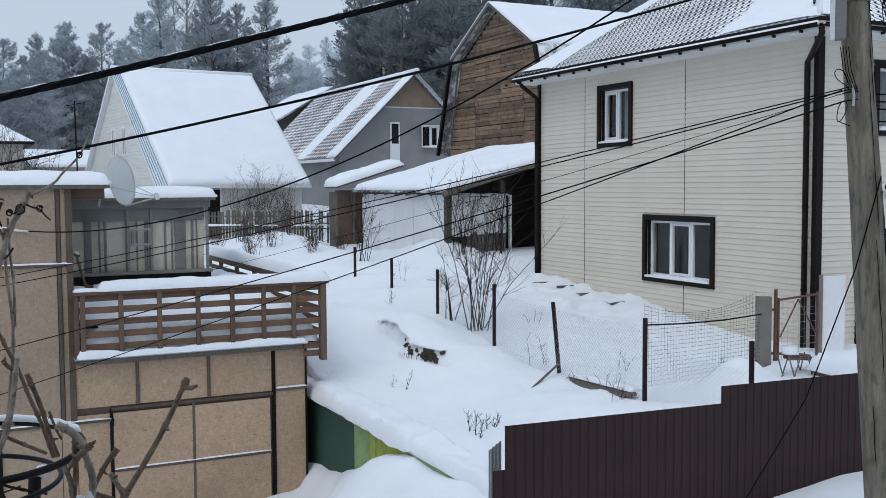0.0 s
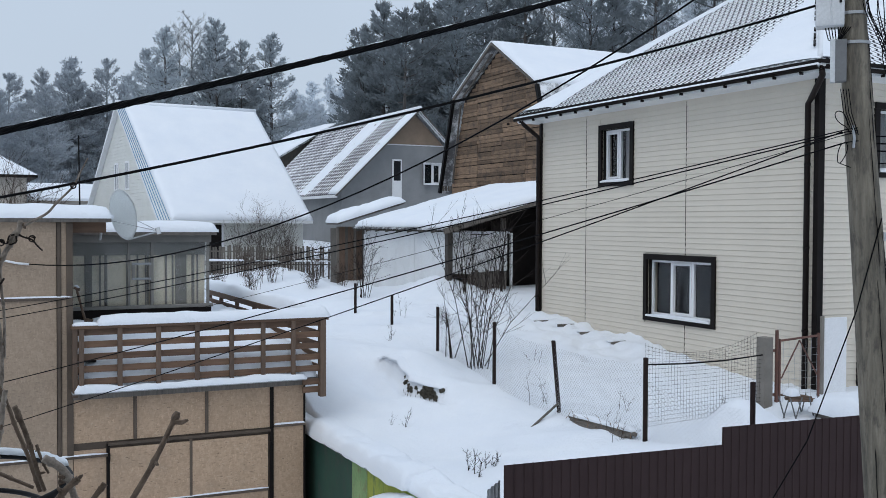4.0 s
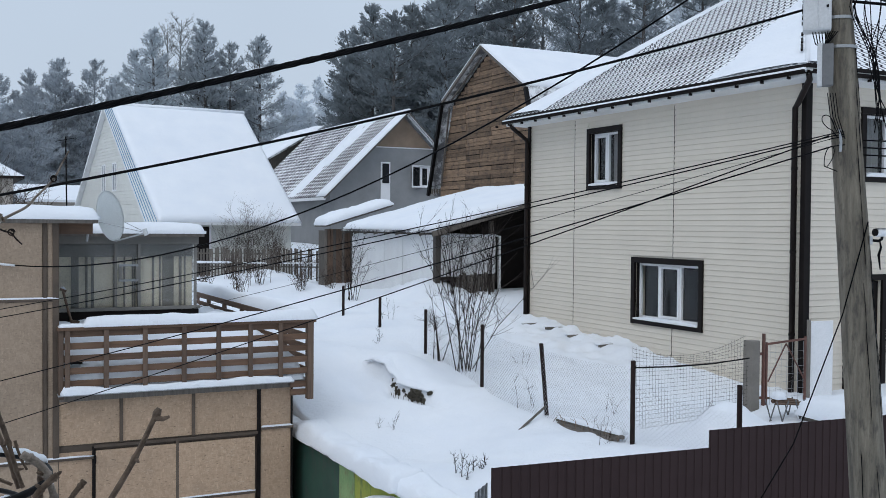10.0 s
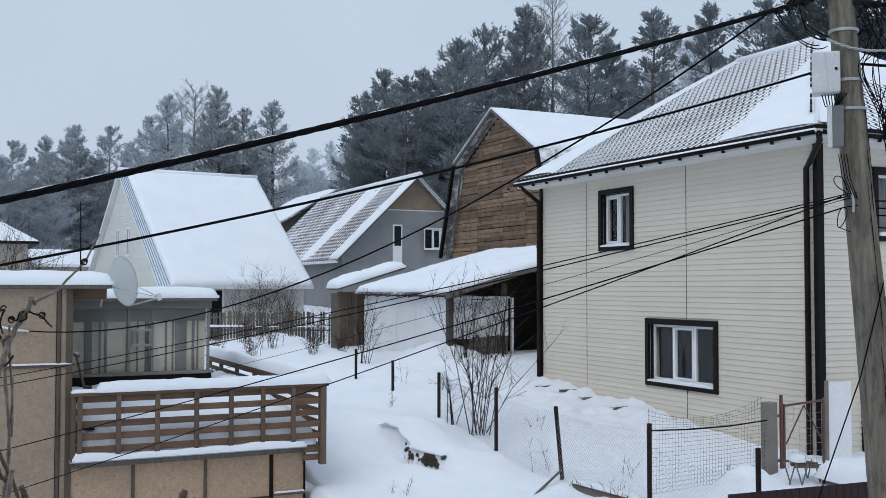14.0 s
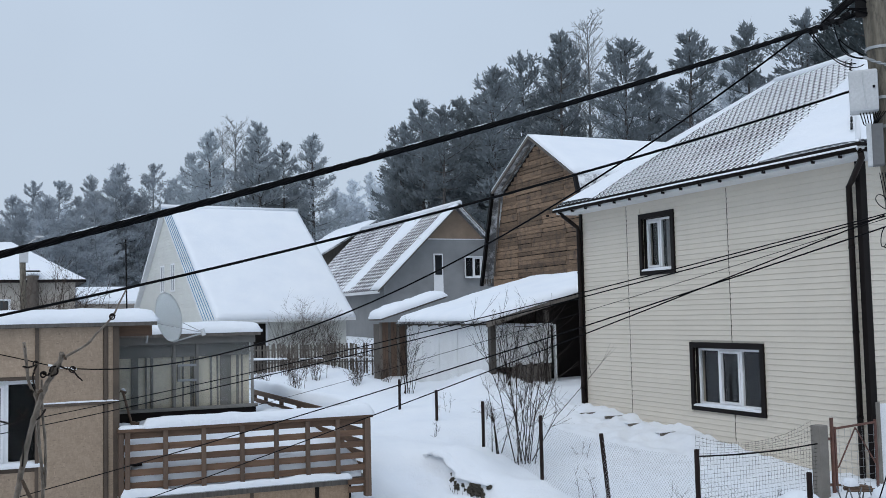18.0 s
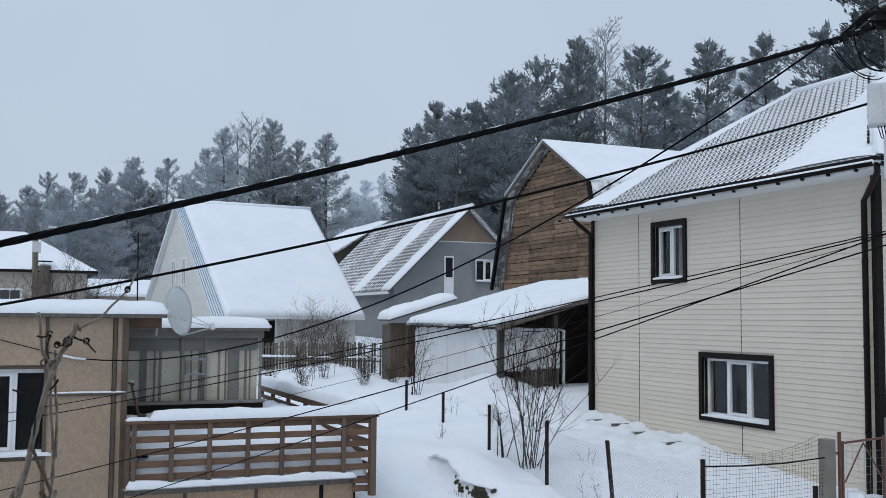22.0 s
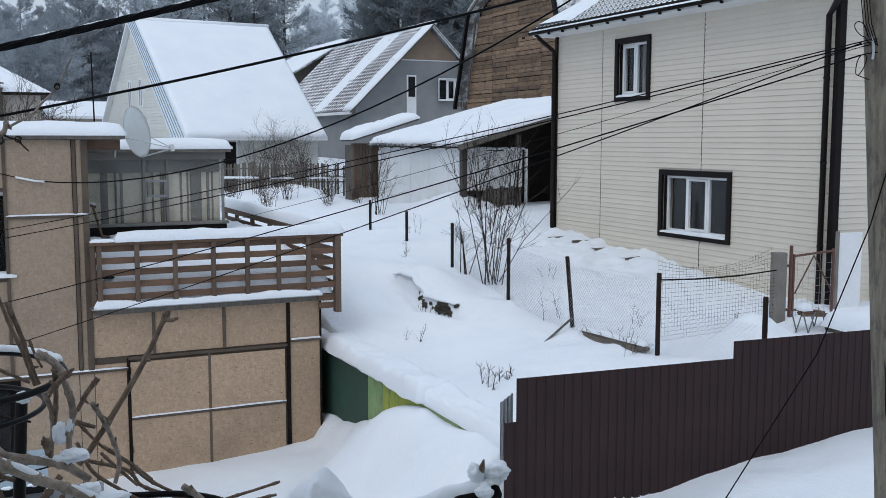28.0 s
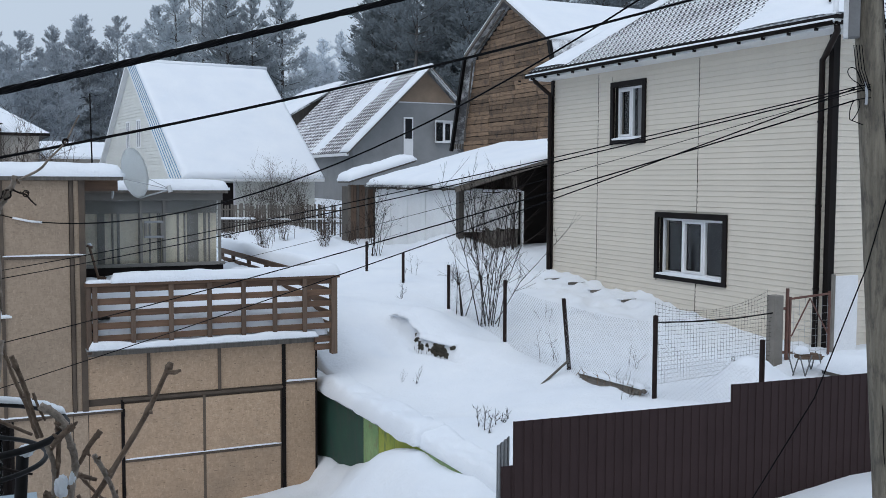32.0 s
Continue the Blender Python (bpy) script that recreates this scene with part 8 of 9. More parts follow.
sl_ = thing("street_lamp", (0.75, 45.0, 3.0), "grey street lamp on a pole in the distance", "street lamp")
part("pole", swept([(0.85, 45, 3.0), (0.72, 45, 9.3)], 0.12, 8), POLE_WOOD, sl_)
part("lamp_arm", swept([(0.72, 45, 9.2), (1.4, 45, 9.7)], 0.03, 6), ZINC, sl_)
part("lamp_head", boxed((1.2, 44.93, 9.64), (1.55, 45.07, 9.72), 0.03), GREY_BOX, sl_)
part("service_box", boxed((0.6, 44.8, 8.6), (0.95, 44.95, 9.05), 0.02), GREY_BOX, sl_)
for k, (x, y, h) in enumerate(((1.2, 43.5, 4.6), (1.7, 44.2, 5.2), (2.3, 43.6, 4.8), (2.9, 44.5, 4.3), (3.4, 43.8, 3.6), (0.2, 44.5, 3.8))):
    shrub("bare_sapling", (x, y, 3.4), h + 0.4, 9, 90 + k, BUSH_BROWN, "bare brown sapling by the far cottage", 0.28, 0.021, 12)

# ---- close by the window: a vine on a hoop support, a snowed stem ----
def curve(pts, n=6):
    pts = [Vector(p) for p in pts]
    out = []
    for i in range(len(pts) - 1):
        p0, p1, p2, p3 = pts[max(i - 1, 0)], pts[i], pts[i + 1], pts[min(i + 2, len(pts) - 1)]
        for q in range(n):
            t = q / n
            out.append(0.5 * ((2 * p1) + (p2 - p0) * t + (2 * p0 - 5 * p1 + 4 * p2 - p3) * t * t + (3 * p1 - p0 - 3 * p2 + p3) * t ** 3))
    return out + [pts[-1]]


TALL = ((0.048, 0.894, 5.977), (0.050, 0.894, 5.984), (0.058, 0.894, 5.992), (0.077, 0.894, 6.003), (0.085, 0.894, 6.012), (0.098, 0.894, 6.026), (0.105, 0.894, 6.040), (0.110, 0.894, 6.050))
HOSE = ((0.150, 0.930, 5.653), (0.157, 0.930, 5.652), (0.198, 0.930, 5.647), (0.233, 0.930, 5.636), (0.256, 0.930, 5.620), (0.264, 0.930, 5.604), (0.257, 0.930, 5.583))
HOSE_B = ((0.244, 0.940, 5.581), (0.248, 0.940, 5.597), (0.256, 0.940, 5.606), (0.265, 0.940, 5.607))
HOSE_C = ((0.113, 0.900, 5.618), (0.145, 0.900, 5.619), (0.180, 0.900, 5.616), (0.213, 0.900, 5.605), (0.230, 0.900, 5.593))
LOG = ((0.313, 0.802, 5.597), (0.329, 0.803, 5.613), (0.350, 0.800, 5.628), (0.378, 0.794, 5.642), (0.411, 0.785, 5.652), (0.433, 0.780, 5.656), (0.448, 0.779, 5.661), (0.456, 0.781, 5.664))
CLUMP = ((0.241, 0.784, 5.641), (0.259, 0.778, 5.655), (0.277, 0.773, 5.680), (0.286, 0.770, 5.692), (0.299, 0.765, 5.675), (0.313, 0.760, 5.655))
vine = thing("grape_vine", (0.0, 0.93, 2.0), "bare knotty grape vine with pruned canes and snow", "vine")
vr = random.Random(21)


def cane(path, r, mat_, parent, tip_r=0.75):
    pts = curve(path, 10)
    n_ = len(pts)
    knots = set(range(4, n_ - 2, 9))
    rad = []
    for i in range(n_):
        k = r * (1 - (1 - tip_r) * i / n_) * (1 + 0.10 * noise.noise(pts[i] * 60))
        rad.append(k * (1.35 if i in knots else 1.0))
    bm = swept(pts, rad, 9)
    for v in bm.verts:
        v.co += Vector((noise.noise(v.co * 120), noise.noise(v.co * 120 + Vector((9, 0, 0))), noise.noise(v.co * 120 + Vector((0, 9, 0))))) * r * 0.12
    ob = part("cane", bm, mat_, parent, smooth=True)
    for i in list(knots)[:3]:
        d = Vector((vr.gauss(0, 1), vr.gauss(0, 1), vr.gauss(0.3, 1))).normalized()
        part("bud", swept([pts[i], pts[i] + d * r * 2.0, pts[i] + d * r * 2.6], [r * 0.7, r * 0.5, r * 0.15], 6), TWIG, ob)
    return ob, pts, rad


def snow_on(pts, rad, lo, hi, parent, f=1.0):
    """A lumpy ridge of snow on the upper side of a stem."""
    sel = pts[int(lo * (len(pts) - 1)):int(hi * (len(pts) - 1)) + 1]
    if len(sel) < 3:
        return
    r = rad[len(rad) // 2]
    cen = [p + Vector((0, 0, r * (0.72 + 0.2 * noise.noise(p * 55)))) for p in sel]
    n_ = len(sel) - 1
    rr = [r * f * (0.66 + 0.45 * noise.noise(p * 70)) * (0.12 + max(0.0, math.sin(math.pi * i / n_)) ** 0.45) for i, p in enumerate(sel)]
    part("snow", swept(cen, rr, 9), SNOW_NEAR, parent, smooth=True)


def grow_cane(mt, r, *path):
    """One cane through a few bends; the thick ones carry snow."""
    ob, pts, rad = cane(path, r, mt, vine)
    if r > 0.0032:
        s0 = vr.uniform(0.05, 0.3)
        snow_on(pts, rad, s0, s0 + vr.uniform(0.2, 0.45), ob, vr.uniform(0.75, 1.0))
        snow_on(pts, rad, vr.uniform(0.62, 0.72), vr.uniform(0.85, 0.97), ob, vr.uniform(0.9, 1.15))


grow_cane(TWIG, 0.0029, (0.104, 0.900, 5.698), (0.119, 0.900, 5.717), (0.158, 0.900, 5.777), (0.183, 0.900, 5.826))
grow_cane(TWIG_GREY, 0.0021, (0.011, 0.880, 5.774), (0.013, 0.880, 5.817), (0.015, 0.880, 5.851), (0.018, 0.880, 5.871))
grow_cane(TWIG_GREY, 0.0024, (-0.003, 0.890, 5.807), (0.004, 0.890, 5.830), (0.009, 0.890, 5.845), (0.014, 0.890, 5.863))
grow_cane(TWIG_GREY, 0.0026, (0.021, 0.860, 5.777), (0.034, 0.860, 5.807), (0.039, 0.860, 5.828), (0.042, 0.860, 5.852), (0.044, 0.860, 5.865))
grow_cane(TWIG, 0.0021, (0.051, 0.870, 5.850), (0.060, 0.870, 5.825), (0.067, 0.870, 5.799), (0.073, 0.870, 5.780))
grow_cane(TWIG, 0.0013, (0.067, 0.870, 5.818), (0.071, 0.870, 5.805), (0.076, 0.870, 5.794))
grow_cane(TWIG, 0.0019, (-0.002, 0.920, 5.801), (0.022, 0.920, 5.797), (0.045, 0.920, 5.784), (0.068, 0.920, 5.771))
grow_cane(TWIG_GREY, 0.0033, (0.071, 0.850, 5.811), (0.086, 0.850, 5.799), (0.093, 0.850, 5.779), (0.097, 0.850, 5.760), (0.094, 0.850, 5.741), (0.092, 0.850, 5.719))
grow_cane(TWIG_GREY, 0.0023, (0.076, 0.860, 5.775), (0.081, 0.860, 5.759), (0.081, 0.860, 5.740), (0.079, 0.860, 5.717))
grow_cane(TWIG, 0.0030, (0.074, 0.840, 5.741), (0.076, 0.840, 5.732), (0.079, 0.840, 5.723))
grow_cane(TWIG, 0.0030, (0.095, 0.830, 5.797), (0.086, 0.830, 5.790), (0.078, 0.830, 5.781))
grow_cane(TWIG, 0.0024, (0.121, 0.880, 5.778), (0.111, 0.880, 5.766), (0.103, 0.880, 5.751))
grow_cane(TWIG_GREY, 0.0024, (0.116, 0.890, 5.755), (0.124, 0.890, 5.740), (0.132, 0.890, 5.720), (0.137, 0.890, 5.699), (0.133, 0.890, 5.680))
grow_cane(TWIG, 0.0022, (0.103, 0.900, 5.737), (0.111, 0.900, 5.733), (0.119, 0.900, 5.730))
grow_cane(TWIG, 0.0016, (0.104, 0.910, 5.735), (0.124, 0.910, 5.710), (0.146, 0.910, 5.693), (0.168, 0.910, 5.672))
grow_cane(TWIG, 0.0017, (0.125, 0.920, 5.700), (0.137, 0.920, 5.686), (0.156, 0.920, 5.665))
grow_cane(TWIG, 0.0023, (0.085, 0.860, 5.797), (0.085, 0.860, 5.770), (0.083, 0.860, 5.742))
grow_cane(DARK_TWIG, 0.0014, (0.024, 0.930, 5.752), (0.039, 0.930, 5.743), (0.068, 0.930, 5.733))
grow_cane(DARK_TWIG, 0.0011, (0.028, 0.930, 5.747), (0.034, 0.930, 5.734), (0.038, 0.930, 5.716))
grow_cane(TWIG, 0.0026, (0.001, 0.870, 5.795), (0.008, 0.870, 5.781), (0.014, 0.870, 5.769))
grow_cane(TWIG_GREY, 0.0043, (0.012, 0.840, 5.782), (0.018, 0.840, 5.759), (0.025, 0.840, 5.739), (0.057, 0.840, 5.727), (0.085, 0.840, 5.719), (0.107, 0.840, 5.703))
grow_cane(TWIG_GREY, 0.0049, (0.017, 0.820, 5.750), (0.037, 0.820, 5.734), (0.061, 0.820, 5.718), (0.085, 0.820, 5.706), (0.106, 0.820, 5.693), (0.130, 0.820, 5.677))
grow_cane(TWIG_GREY, 0.0031, (0.029, 0.850, 5.747), (0.046, 0.850, 5.726), (0.063, 0.850, 5.709))
grow_cane(TWIG, 0.0027, (0.007, 0.860, 5.730), (0.034, 0.860, 5.712), (0.051, 0.860, 5.704))
grow_cane(TWIG, 0.0035, (0.042, 0.830, 5.653), (0.061, 0.830, 5.680), (0.072, 0.830, 5.697), (0.084, 0.830, 5.712))
grow_cane(TWIG, 0.0026, (0.058, 0.840, 5.646), (0.071, 0.840, 5.669), (0.086, 0.840, 5.692))
grow_cane(TWIG_GREY, 0.0022, (0.074, 0.860, 5.648), (0.091, 0.860, 5.662), (0.111, 0.860, 5.670))
grow_cane(TWIG, 0.0018, (0.105, 0.920, 5.712), (0.117, 0.920, 5.684), (0.140, 0.920, 5.664), (0.165, 0.920, 5.647), (0.196, 0.920, 5.637), (0.233, 0.920, 5.633), (0.287, 0.920, 5.636))
grow_cane(TWIG, 0.0019, (0.128, 0.930, 5.703), (0.149, 0.930, 5.685), (0.167, 0.930, 5.666), (0.193, 0.930, 5.648), (0.220, 0.930, 5.632))
grow_cane(TWIG, 0.0019, (0.116, 0.950, 5.685), (0.151, 0.950, 5.671), (0.164, 0.950, 5.654), (0.190, 0.950, 5.641), (0.225, 0.950, 5.628), (0.259, 0.950, 5.631), (0.299, 0.950, 5.638))
grow_cane(TWIG_GREY, 0.0030, (0.190, 0.880, 5.672), (0.209, 0.880, 5.654), (0.212, 0.880, 5.633), (0.216, 0.880, 5.603))
grow_cane(DARK_TWIG, 0.0018, (0.170, 0.900, 5.605), (0.165, 0.900, 5.627), (0.146, 0.900, 5.653), (0.128, 0.900, 5.669))
grow_cane(TWIG, 0.0016, (0.238, 0.910, 5.599), (0.226, 0.910, 5.615), (0.204, 0.910, 5.638))
grow_cane(TWIG_GREY, 0.0021, (0.131, 0.920, 5.613), (0.153, 0.920, 5.632), (0.175, 0.920, 5.642))
grow_cane(TWIG_GREY, 0.0021, (0.151, 0.920, 5.598), (0.160, 0.920, 5.624), (0.178, 0.920, 5.644))
grow_cane(DARK_TWIG, 0.0013, (0.092, 0.900, 5.614), (0.096, 0.900, 5.647), (0.104, 0.900, 5.660), (0.117, 0.900, 5.661))
grow_cane(DARK_TWIG, 0.0016, (0.120, 0.910, 5.655), (0.129, 0.910, 5.639), (0.131, 0.910, 5.614))
grow_cane(TWIG, 0.0020, (0.090, 0.890, 5.670), (0.094, 0.890, 5.658), (0.100, 0.890, 5.650))
grow_cane(DARK_TWIG, 0.0010, (0.167, 0.920, 5.636), (0.167, 0.920, 5.615), (0.165, 0.920, 5.595))
grow_cane(TWIG_GREY, 0.0025, (0.015, 0.894, 5.849), (0.023, 0.894, 5.880), (0.027, 0.894, 5.903), (0.035, 0.894, 5.939), (0.044, 0.894, 5.967), (0.050, 0.894, 5.978), (0.056, 0.894, 5.989), (0.058, 0.894, 5.998))
grow_cane(TWIG_GREY, 0.0016, (0.033, 0.899, 5.801), (0.038, 0.899, 5.814), (0.040, 0.899, 5.838), (0.043, 0.899, 5.868), (0.043, 0.899, 5.894), (0.040, 0.899, 5.925), (0.039, 0.899, 5.948), (0.039, 0.899, 5.967))
grow_cane(TWIG, 0.0019, (0.071, 0.889, 5.775), (0.062, 0.889, 5.805), (0.053, 0.889, 5.829), (0.046, 0.889, 5.850), (0.036, 0.889, 5.873), (0.027, 0.889, 5.894))
grow_cane(TWIG, 0.0019, (0.034, 0.887, 5.860), (0.039, 0.887, 5.854), (0.046, 0.887, 5.849))
grow_cane(TWIG_GREY, 0.0013, (0.028, 0.898, 6.007), (0.030, 0.898, 5.990), (0.032, 0.898, 5.974), (0.036, 0.898, 5.964), (0.040, 0.898, 5.952))
grow_cane(TWIG_GREY, 0.0012, (0.045, 0.900, 5.885), (0.045, 0.900, 5.922), (0.043, 0.900, 5.945), (0.042, 0.900, 5.975))
grow_cane(DARK_TWIG, 0.0008, (0.027, 0.891, 5.987), (0.032, 0.891, 5.986), (0.038, 0.891, 5.988))
grow_cane(DARK_TWIG, 0.0008, (0.038, 0.891, 5.988), (0.036, 0.891, 5.983), (0.035, 0.891, 5.976), (0.037, 0.891, 5.968))
grow_cane(DARK_TWIG, 0.0008, (0.056, 0.891, 5.986), (0.060, 0.891, 5.984), (0.066, 0.891, 5.982), (0.070, 0.891, 5.977), (0.074, 0.891, 5.973))
grow_cane(DARK_TWIG, 0.0008, (0.023, 0.891, 5.951), (0.027, 0.891, 5.947), (0.031, 0.891, 5.944))
grow_cane(DARK_TWIG, 0.0008, (0.031, 0.891, 5.952), (0.028, 0.891, 5.947), (0.023, 0.891, 5.944))
grow_cane(DARK_TWIG, 0.0008, (0.010, 0.891, 5.943), (0.020, 0.891, 5.940), (0.027, 0.891, 5.944))
grow_cane(DARK_TWIG, 0.0008, (0.042, 0.891, 5.981), (0.047, 0.891, 5.979), (0.049, 0.891, 5.985), (0.053, 0.891, 5.986))
grow_cane(DARK_TWIG, 0.0008, (0.049, 0.891, 5.978), (0.054, 0.891, 5.980), (0.054, 0.891, 5.985))
grow_cane(DARK_TWIG, 0.0008, (0.027, 0.891, 5.926), (0.028, 0.891, 5.915), (0.027, 0.891, 5.905))
grow_cane(DARK_TWIG, 0.0008, (0.045, 0.891, 5.951), (0.042, 0.891, 5.946), (0.038, 0.891, 5.942))
part("bud", swept([(0.180, 0.9, 5.819), (0.183, 0.9, 5.826), (0.185, 0.9, 5.830)], [0.0022, 0.0038, 0.0024], 8), TWIG, vine)
part("bud", swept([(0.181, 0.899, 5.822), (0.188, 0.897, 5.821), (0.193, 0.896, 5.823)], [0.0026, 0.0022, 0.0012], 7), TWIG, vine)
# thin tangled canes round the hoop
for k in range(24):
    c = Vector((vr.uniform(-0.08, 0.09), vr.uniform(0.86, 1.04), vr.uniform(5.54, 5.74)))
    d = Vector((vr.gauss(0, 1), vr.gauss(0, 0.35), vr.gauss(0.2, 0.8))).normalized()
    e = Vector((vr.gauss(0, 1), vr.gauss(0, 0.3), vr.gauss(0, 1))).normalized()
    ln = vr.uniform(0.04, 0.11)
    cane((c - d * ln * 0.5, c - d * ln * 0.15 + e * ln * 0.22, c + d * ln * 0.2 + e * ln * 0.2, c + d * ln * 0.55), vr.uniform(0.0008, 0.0022), vr.choice((TWIG, DARK_TWIG, TWIG_GREY)), vine, 0.5)
# older knotty stems crossing under the hoop
for k in range(4):
    c = Vector((vr.uniform(-0.08, 0.04), vr.uniform(0.86, 0.98), vr.uniform(5.55, 5.66)))
    d = Vector((vr.choice((-1, 1)) * vr.uniform(0.4, 1), vr.gauss(0, 0.2), vr.uniform(0.1, 1.0))).normalized()
    e = Vector((vr.gauss(0, 1), 0, vr.gauss(0, 1))).normalized()
    ln = vr.uniform(0.10, 0.18)
    r_ = vr.uniform(0.0024, 0.0042)
    ob, q_, rad = cane((c - d * ln * 0.5, c - d * ln * 0.2 + e * ln * 0.1, c + d * ln * 0.15 - e * ln * 0.06, c + d * ln * 0.5), r_, vr.choice((TWIG, TWIG_GREY)), vine, 0.7)
    snow_on(q_, rad, 0.3, vr.uniform(0.5, 0.9), ob, vr.uniform(0.7, 1.0))
pts = curve(TALL, 7)
part("cane", swept(pts, [0.0014 - 0.0008 * i / len(pts) for i in range(len(pts))], 8), TWIG_GREY, vine, smooth=True)
for x, z, r, turns in ((0.066, 5.983, 0.0026, 1.3), (0.037, 5.989, 0.0022, 0.9), (0.043, 5.980, 0.0024, 2.1), (0.098, 6.027, 0.0024, 1.8), (0.033, 5.965, 0.0026, 1.2)):
    n_ = int(14 * turns)
    coil = [Vector((x + r * math.cos(k * math.tau / 14) * (1 - 0.3 * k / n_), 0.890 + 0.0012 * k / n_, z + r * math.sin(k * math.tau / 14) * (1 - 0.3 * k / n_) - 0.0006 * k / 14)) for k in range(n_ + 1)]
    part("tendril", swept(coil, 0.0006, 5), DARK_TWIG, vine)

part("trunk", swept(curve([(0.062, 0.893, 5.624), (0.045, 0.90, 5.50), (0.02, 0.92, 4.9), (0.01, 0.93, 3.6), (0.0, 0.93, 1.9)], 6), [0.004 + 0.016 * k / 24 for k in range(25)], 10), TWIG, vine, smooth=True)

hoop = thing("hoop_support", (0.03, 0.998, 2.0), "black tubular plant support with rings", "plant support")
def ring(c, r, tube, tilt):
    m = Matrix.Translation(c) @ Matrix.Rotation(tilt, 4, "X")
    return swept([m @ Vector((r * math.cos(k * math.tau / 48), r * math.sin(k * math.tau / 48), 0)) for k in range(48)], tube, 10, True)
part("ring", ring((0.008, 0.894, 5.786), 0.0865, 0.0030, 0.05), BLACK_STEEL, hoop, smooth=True)
part("ring", ring((-0.012, 0.944, 5.748), 0.093, 0.0023, 0.0), BLACK_STEEL, hoop, smooth=True)
part("ring", ring((-0.045, 0.854, 5.754), 0.05, 0.0036, 1.2), BLACK_STEEL, hoop, smooth=True)
part("stake", swept([(0.063, 0.998, 5.735), (0.055, 0.998, 5.6), (0.04, 0.998, 5.3), (0.03, 0.998, 1.9)], 0.0058, 10), BLACK_STEEL, hoop, smooth=True)
part("ring_snow", swept([Vector((0.008 + 0.0865 * math.cos(a), 0.894 + 0.0865 * math.sin(a), 5.7895 + 0.0043 * math.sin(a))) for a in [radians(10 + 4 * k) for k in range(18)]], [0.002] + [0.0036 + 0.0015 * noise.noise(Vector((k, 0, 0)) * 0.7) for k in range(16)] + [0.002], 8), SNOW_NEAR, hoop, smooth=True)
part("hose", swept(curve(HOSE, 8), 0.0032, 10), BLACK_STEEL, hoop, "black rubber hose loop", smooth=True)
part("hose", swept(curve(HOSE_B, 8), 0.0022, 10), BLACK_STEEL, hoop, "black rubber hose loop", smooth=True)
part("hose", swept(curve(HOSE_C, 8), 0.0016, 8), BLACK_STEEL, hoop, "thin black hose", smooth=True)
part("ring", ring((0.110, 0.9, 5.639), 0.029, 0.0014, 1.25), BLACK_STEEL, hoop, smooth=True)

stem = thing("snowed_stem", (0.1, 0.86, 2.0), "thick black vine stem topped with snow", "branch")
lp = curve(LOG, 8)
lr = [0.0122 * (1 + 0.12 * noise.noise(p * 40)) * (1 if i < len(lp) - 6 else (0.95, 0.88, 0.8, 0.68, 0.5, 0.25)[i - len(lp) + 6]) for i, p in enumerate(lp)]
bm = swept(lp, lr, 14)
for v in bm.verts:
    v.co += Vector((noise.noise(v.co * 90), noise.noise(v.co * 90 + Vector((5, 0, 0))), noise.noise(v.co * 90 + Vector((0, 5, 0))))) * 0.0025
trunk = part("stem", bm, BLACK_TARP, stem, smooth=True)
part("stem_foot", swept(curve([LOG[0], (0.28, 0.81, 5.54), (0.22, 0.83, 5.2), (0.12, 0.86, 3.8), (0.1, 0.86, 1.9)], 6), [0.0122 + 0.012 * k / 24 for k in range(25)], 12), BLACK_TARP, stem, smooth=True)


def lump(name, c, r, parent, seed, stretch=(1, 1, 1), mt=None, cone=False):
    bm = bmesh.new()
    bmesh.ops.create_icosphere(bm, subdivisions=4 if r < 0.04 else 3, radius=1)
    for v in bm.verts:
        q = v.co.copy()
        k = 1 + 0.30 * noise.noise(q * 1.4 + Vector((seed, 0, 0))) + 0.16 * noise.noise(q * 3.6 + Vector((0, seed, 0))) + 0.06 * noise.noise(q * 9)
        w = 1.0
        if cone:
            w = 1.45 - 0.95 * (q.z + 1) / 2
            k += 0.12 * noise.noise(q * 2.6 + Vector((seed, 2, 0))) + 0.05 * noise.noise(q * 6.0 + Vector((0, seed, 3))) + 0.025 * noise.noise(q * 14.0)
        v.co = Vector((q.x * stretch[0] * w, q.y * stretch[1] * w, q.z * stretch[2])) * r * k + Vector(c)
    part(name, bm, mt or SNOW_NEAR, parent, smooth=True)


sp = lp[8:-2]
part("snow", swept([p + Vector((0, 0, 0.0085 + 0.003 * noise.noise(p * 45))) for p in sp], [0.003] + [0.0088 + 0.002 * noise.noise(p * 45) for p in sp[1:-1]] + [0.004], 10), SNOW_NEAR, stem, smooth=True)
tip = lp[-1]
lump("snow", tip + Vector((0.0, 0, 0.0135)), 0.0115, stem, 91, (1.25, 1, 0.85))
lump("snow", tip + Vector((-0.017, -0.01, -0.001)), 0.0085, stem, 92, (1, 1, 0.9))
lump("snow", tip + Vector((-0.02, 0.0, 0.014)), 0.0085, stem, 93, (0.8, 1, 1.2))
part("bud", swept([tip + Vector((-0.017, -0.006, 0.018)), tip + Vector((-0.018, -0.008, 0.023)), tip + Vector((-0.016, -0.008, 0.03))], [0.0025, 0.003, 0.0008], 7), TWIG, stem)
cl = thing("snow_clump", (0.42, 0.75, 5.3), "tall clump of snow lodged on the vine", "snow")
c0 = Vector(CLUMP[3])
lump("snow", c0 + Vector((-0.001, 0.0, -0.028)), 0.042, cl, 3, (0.95, 0.8, 1.0), cone=True)
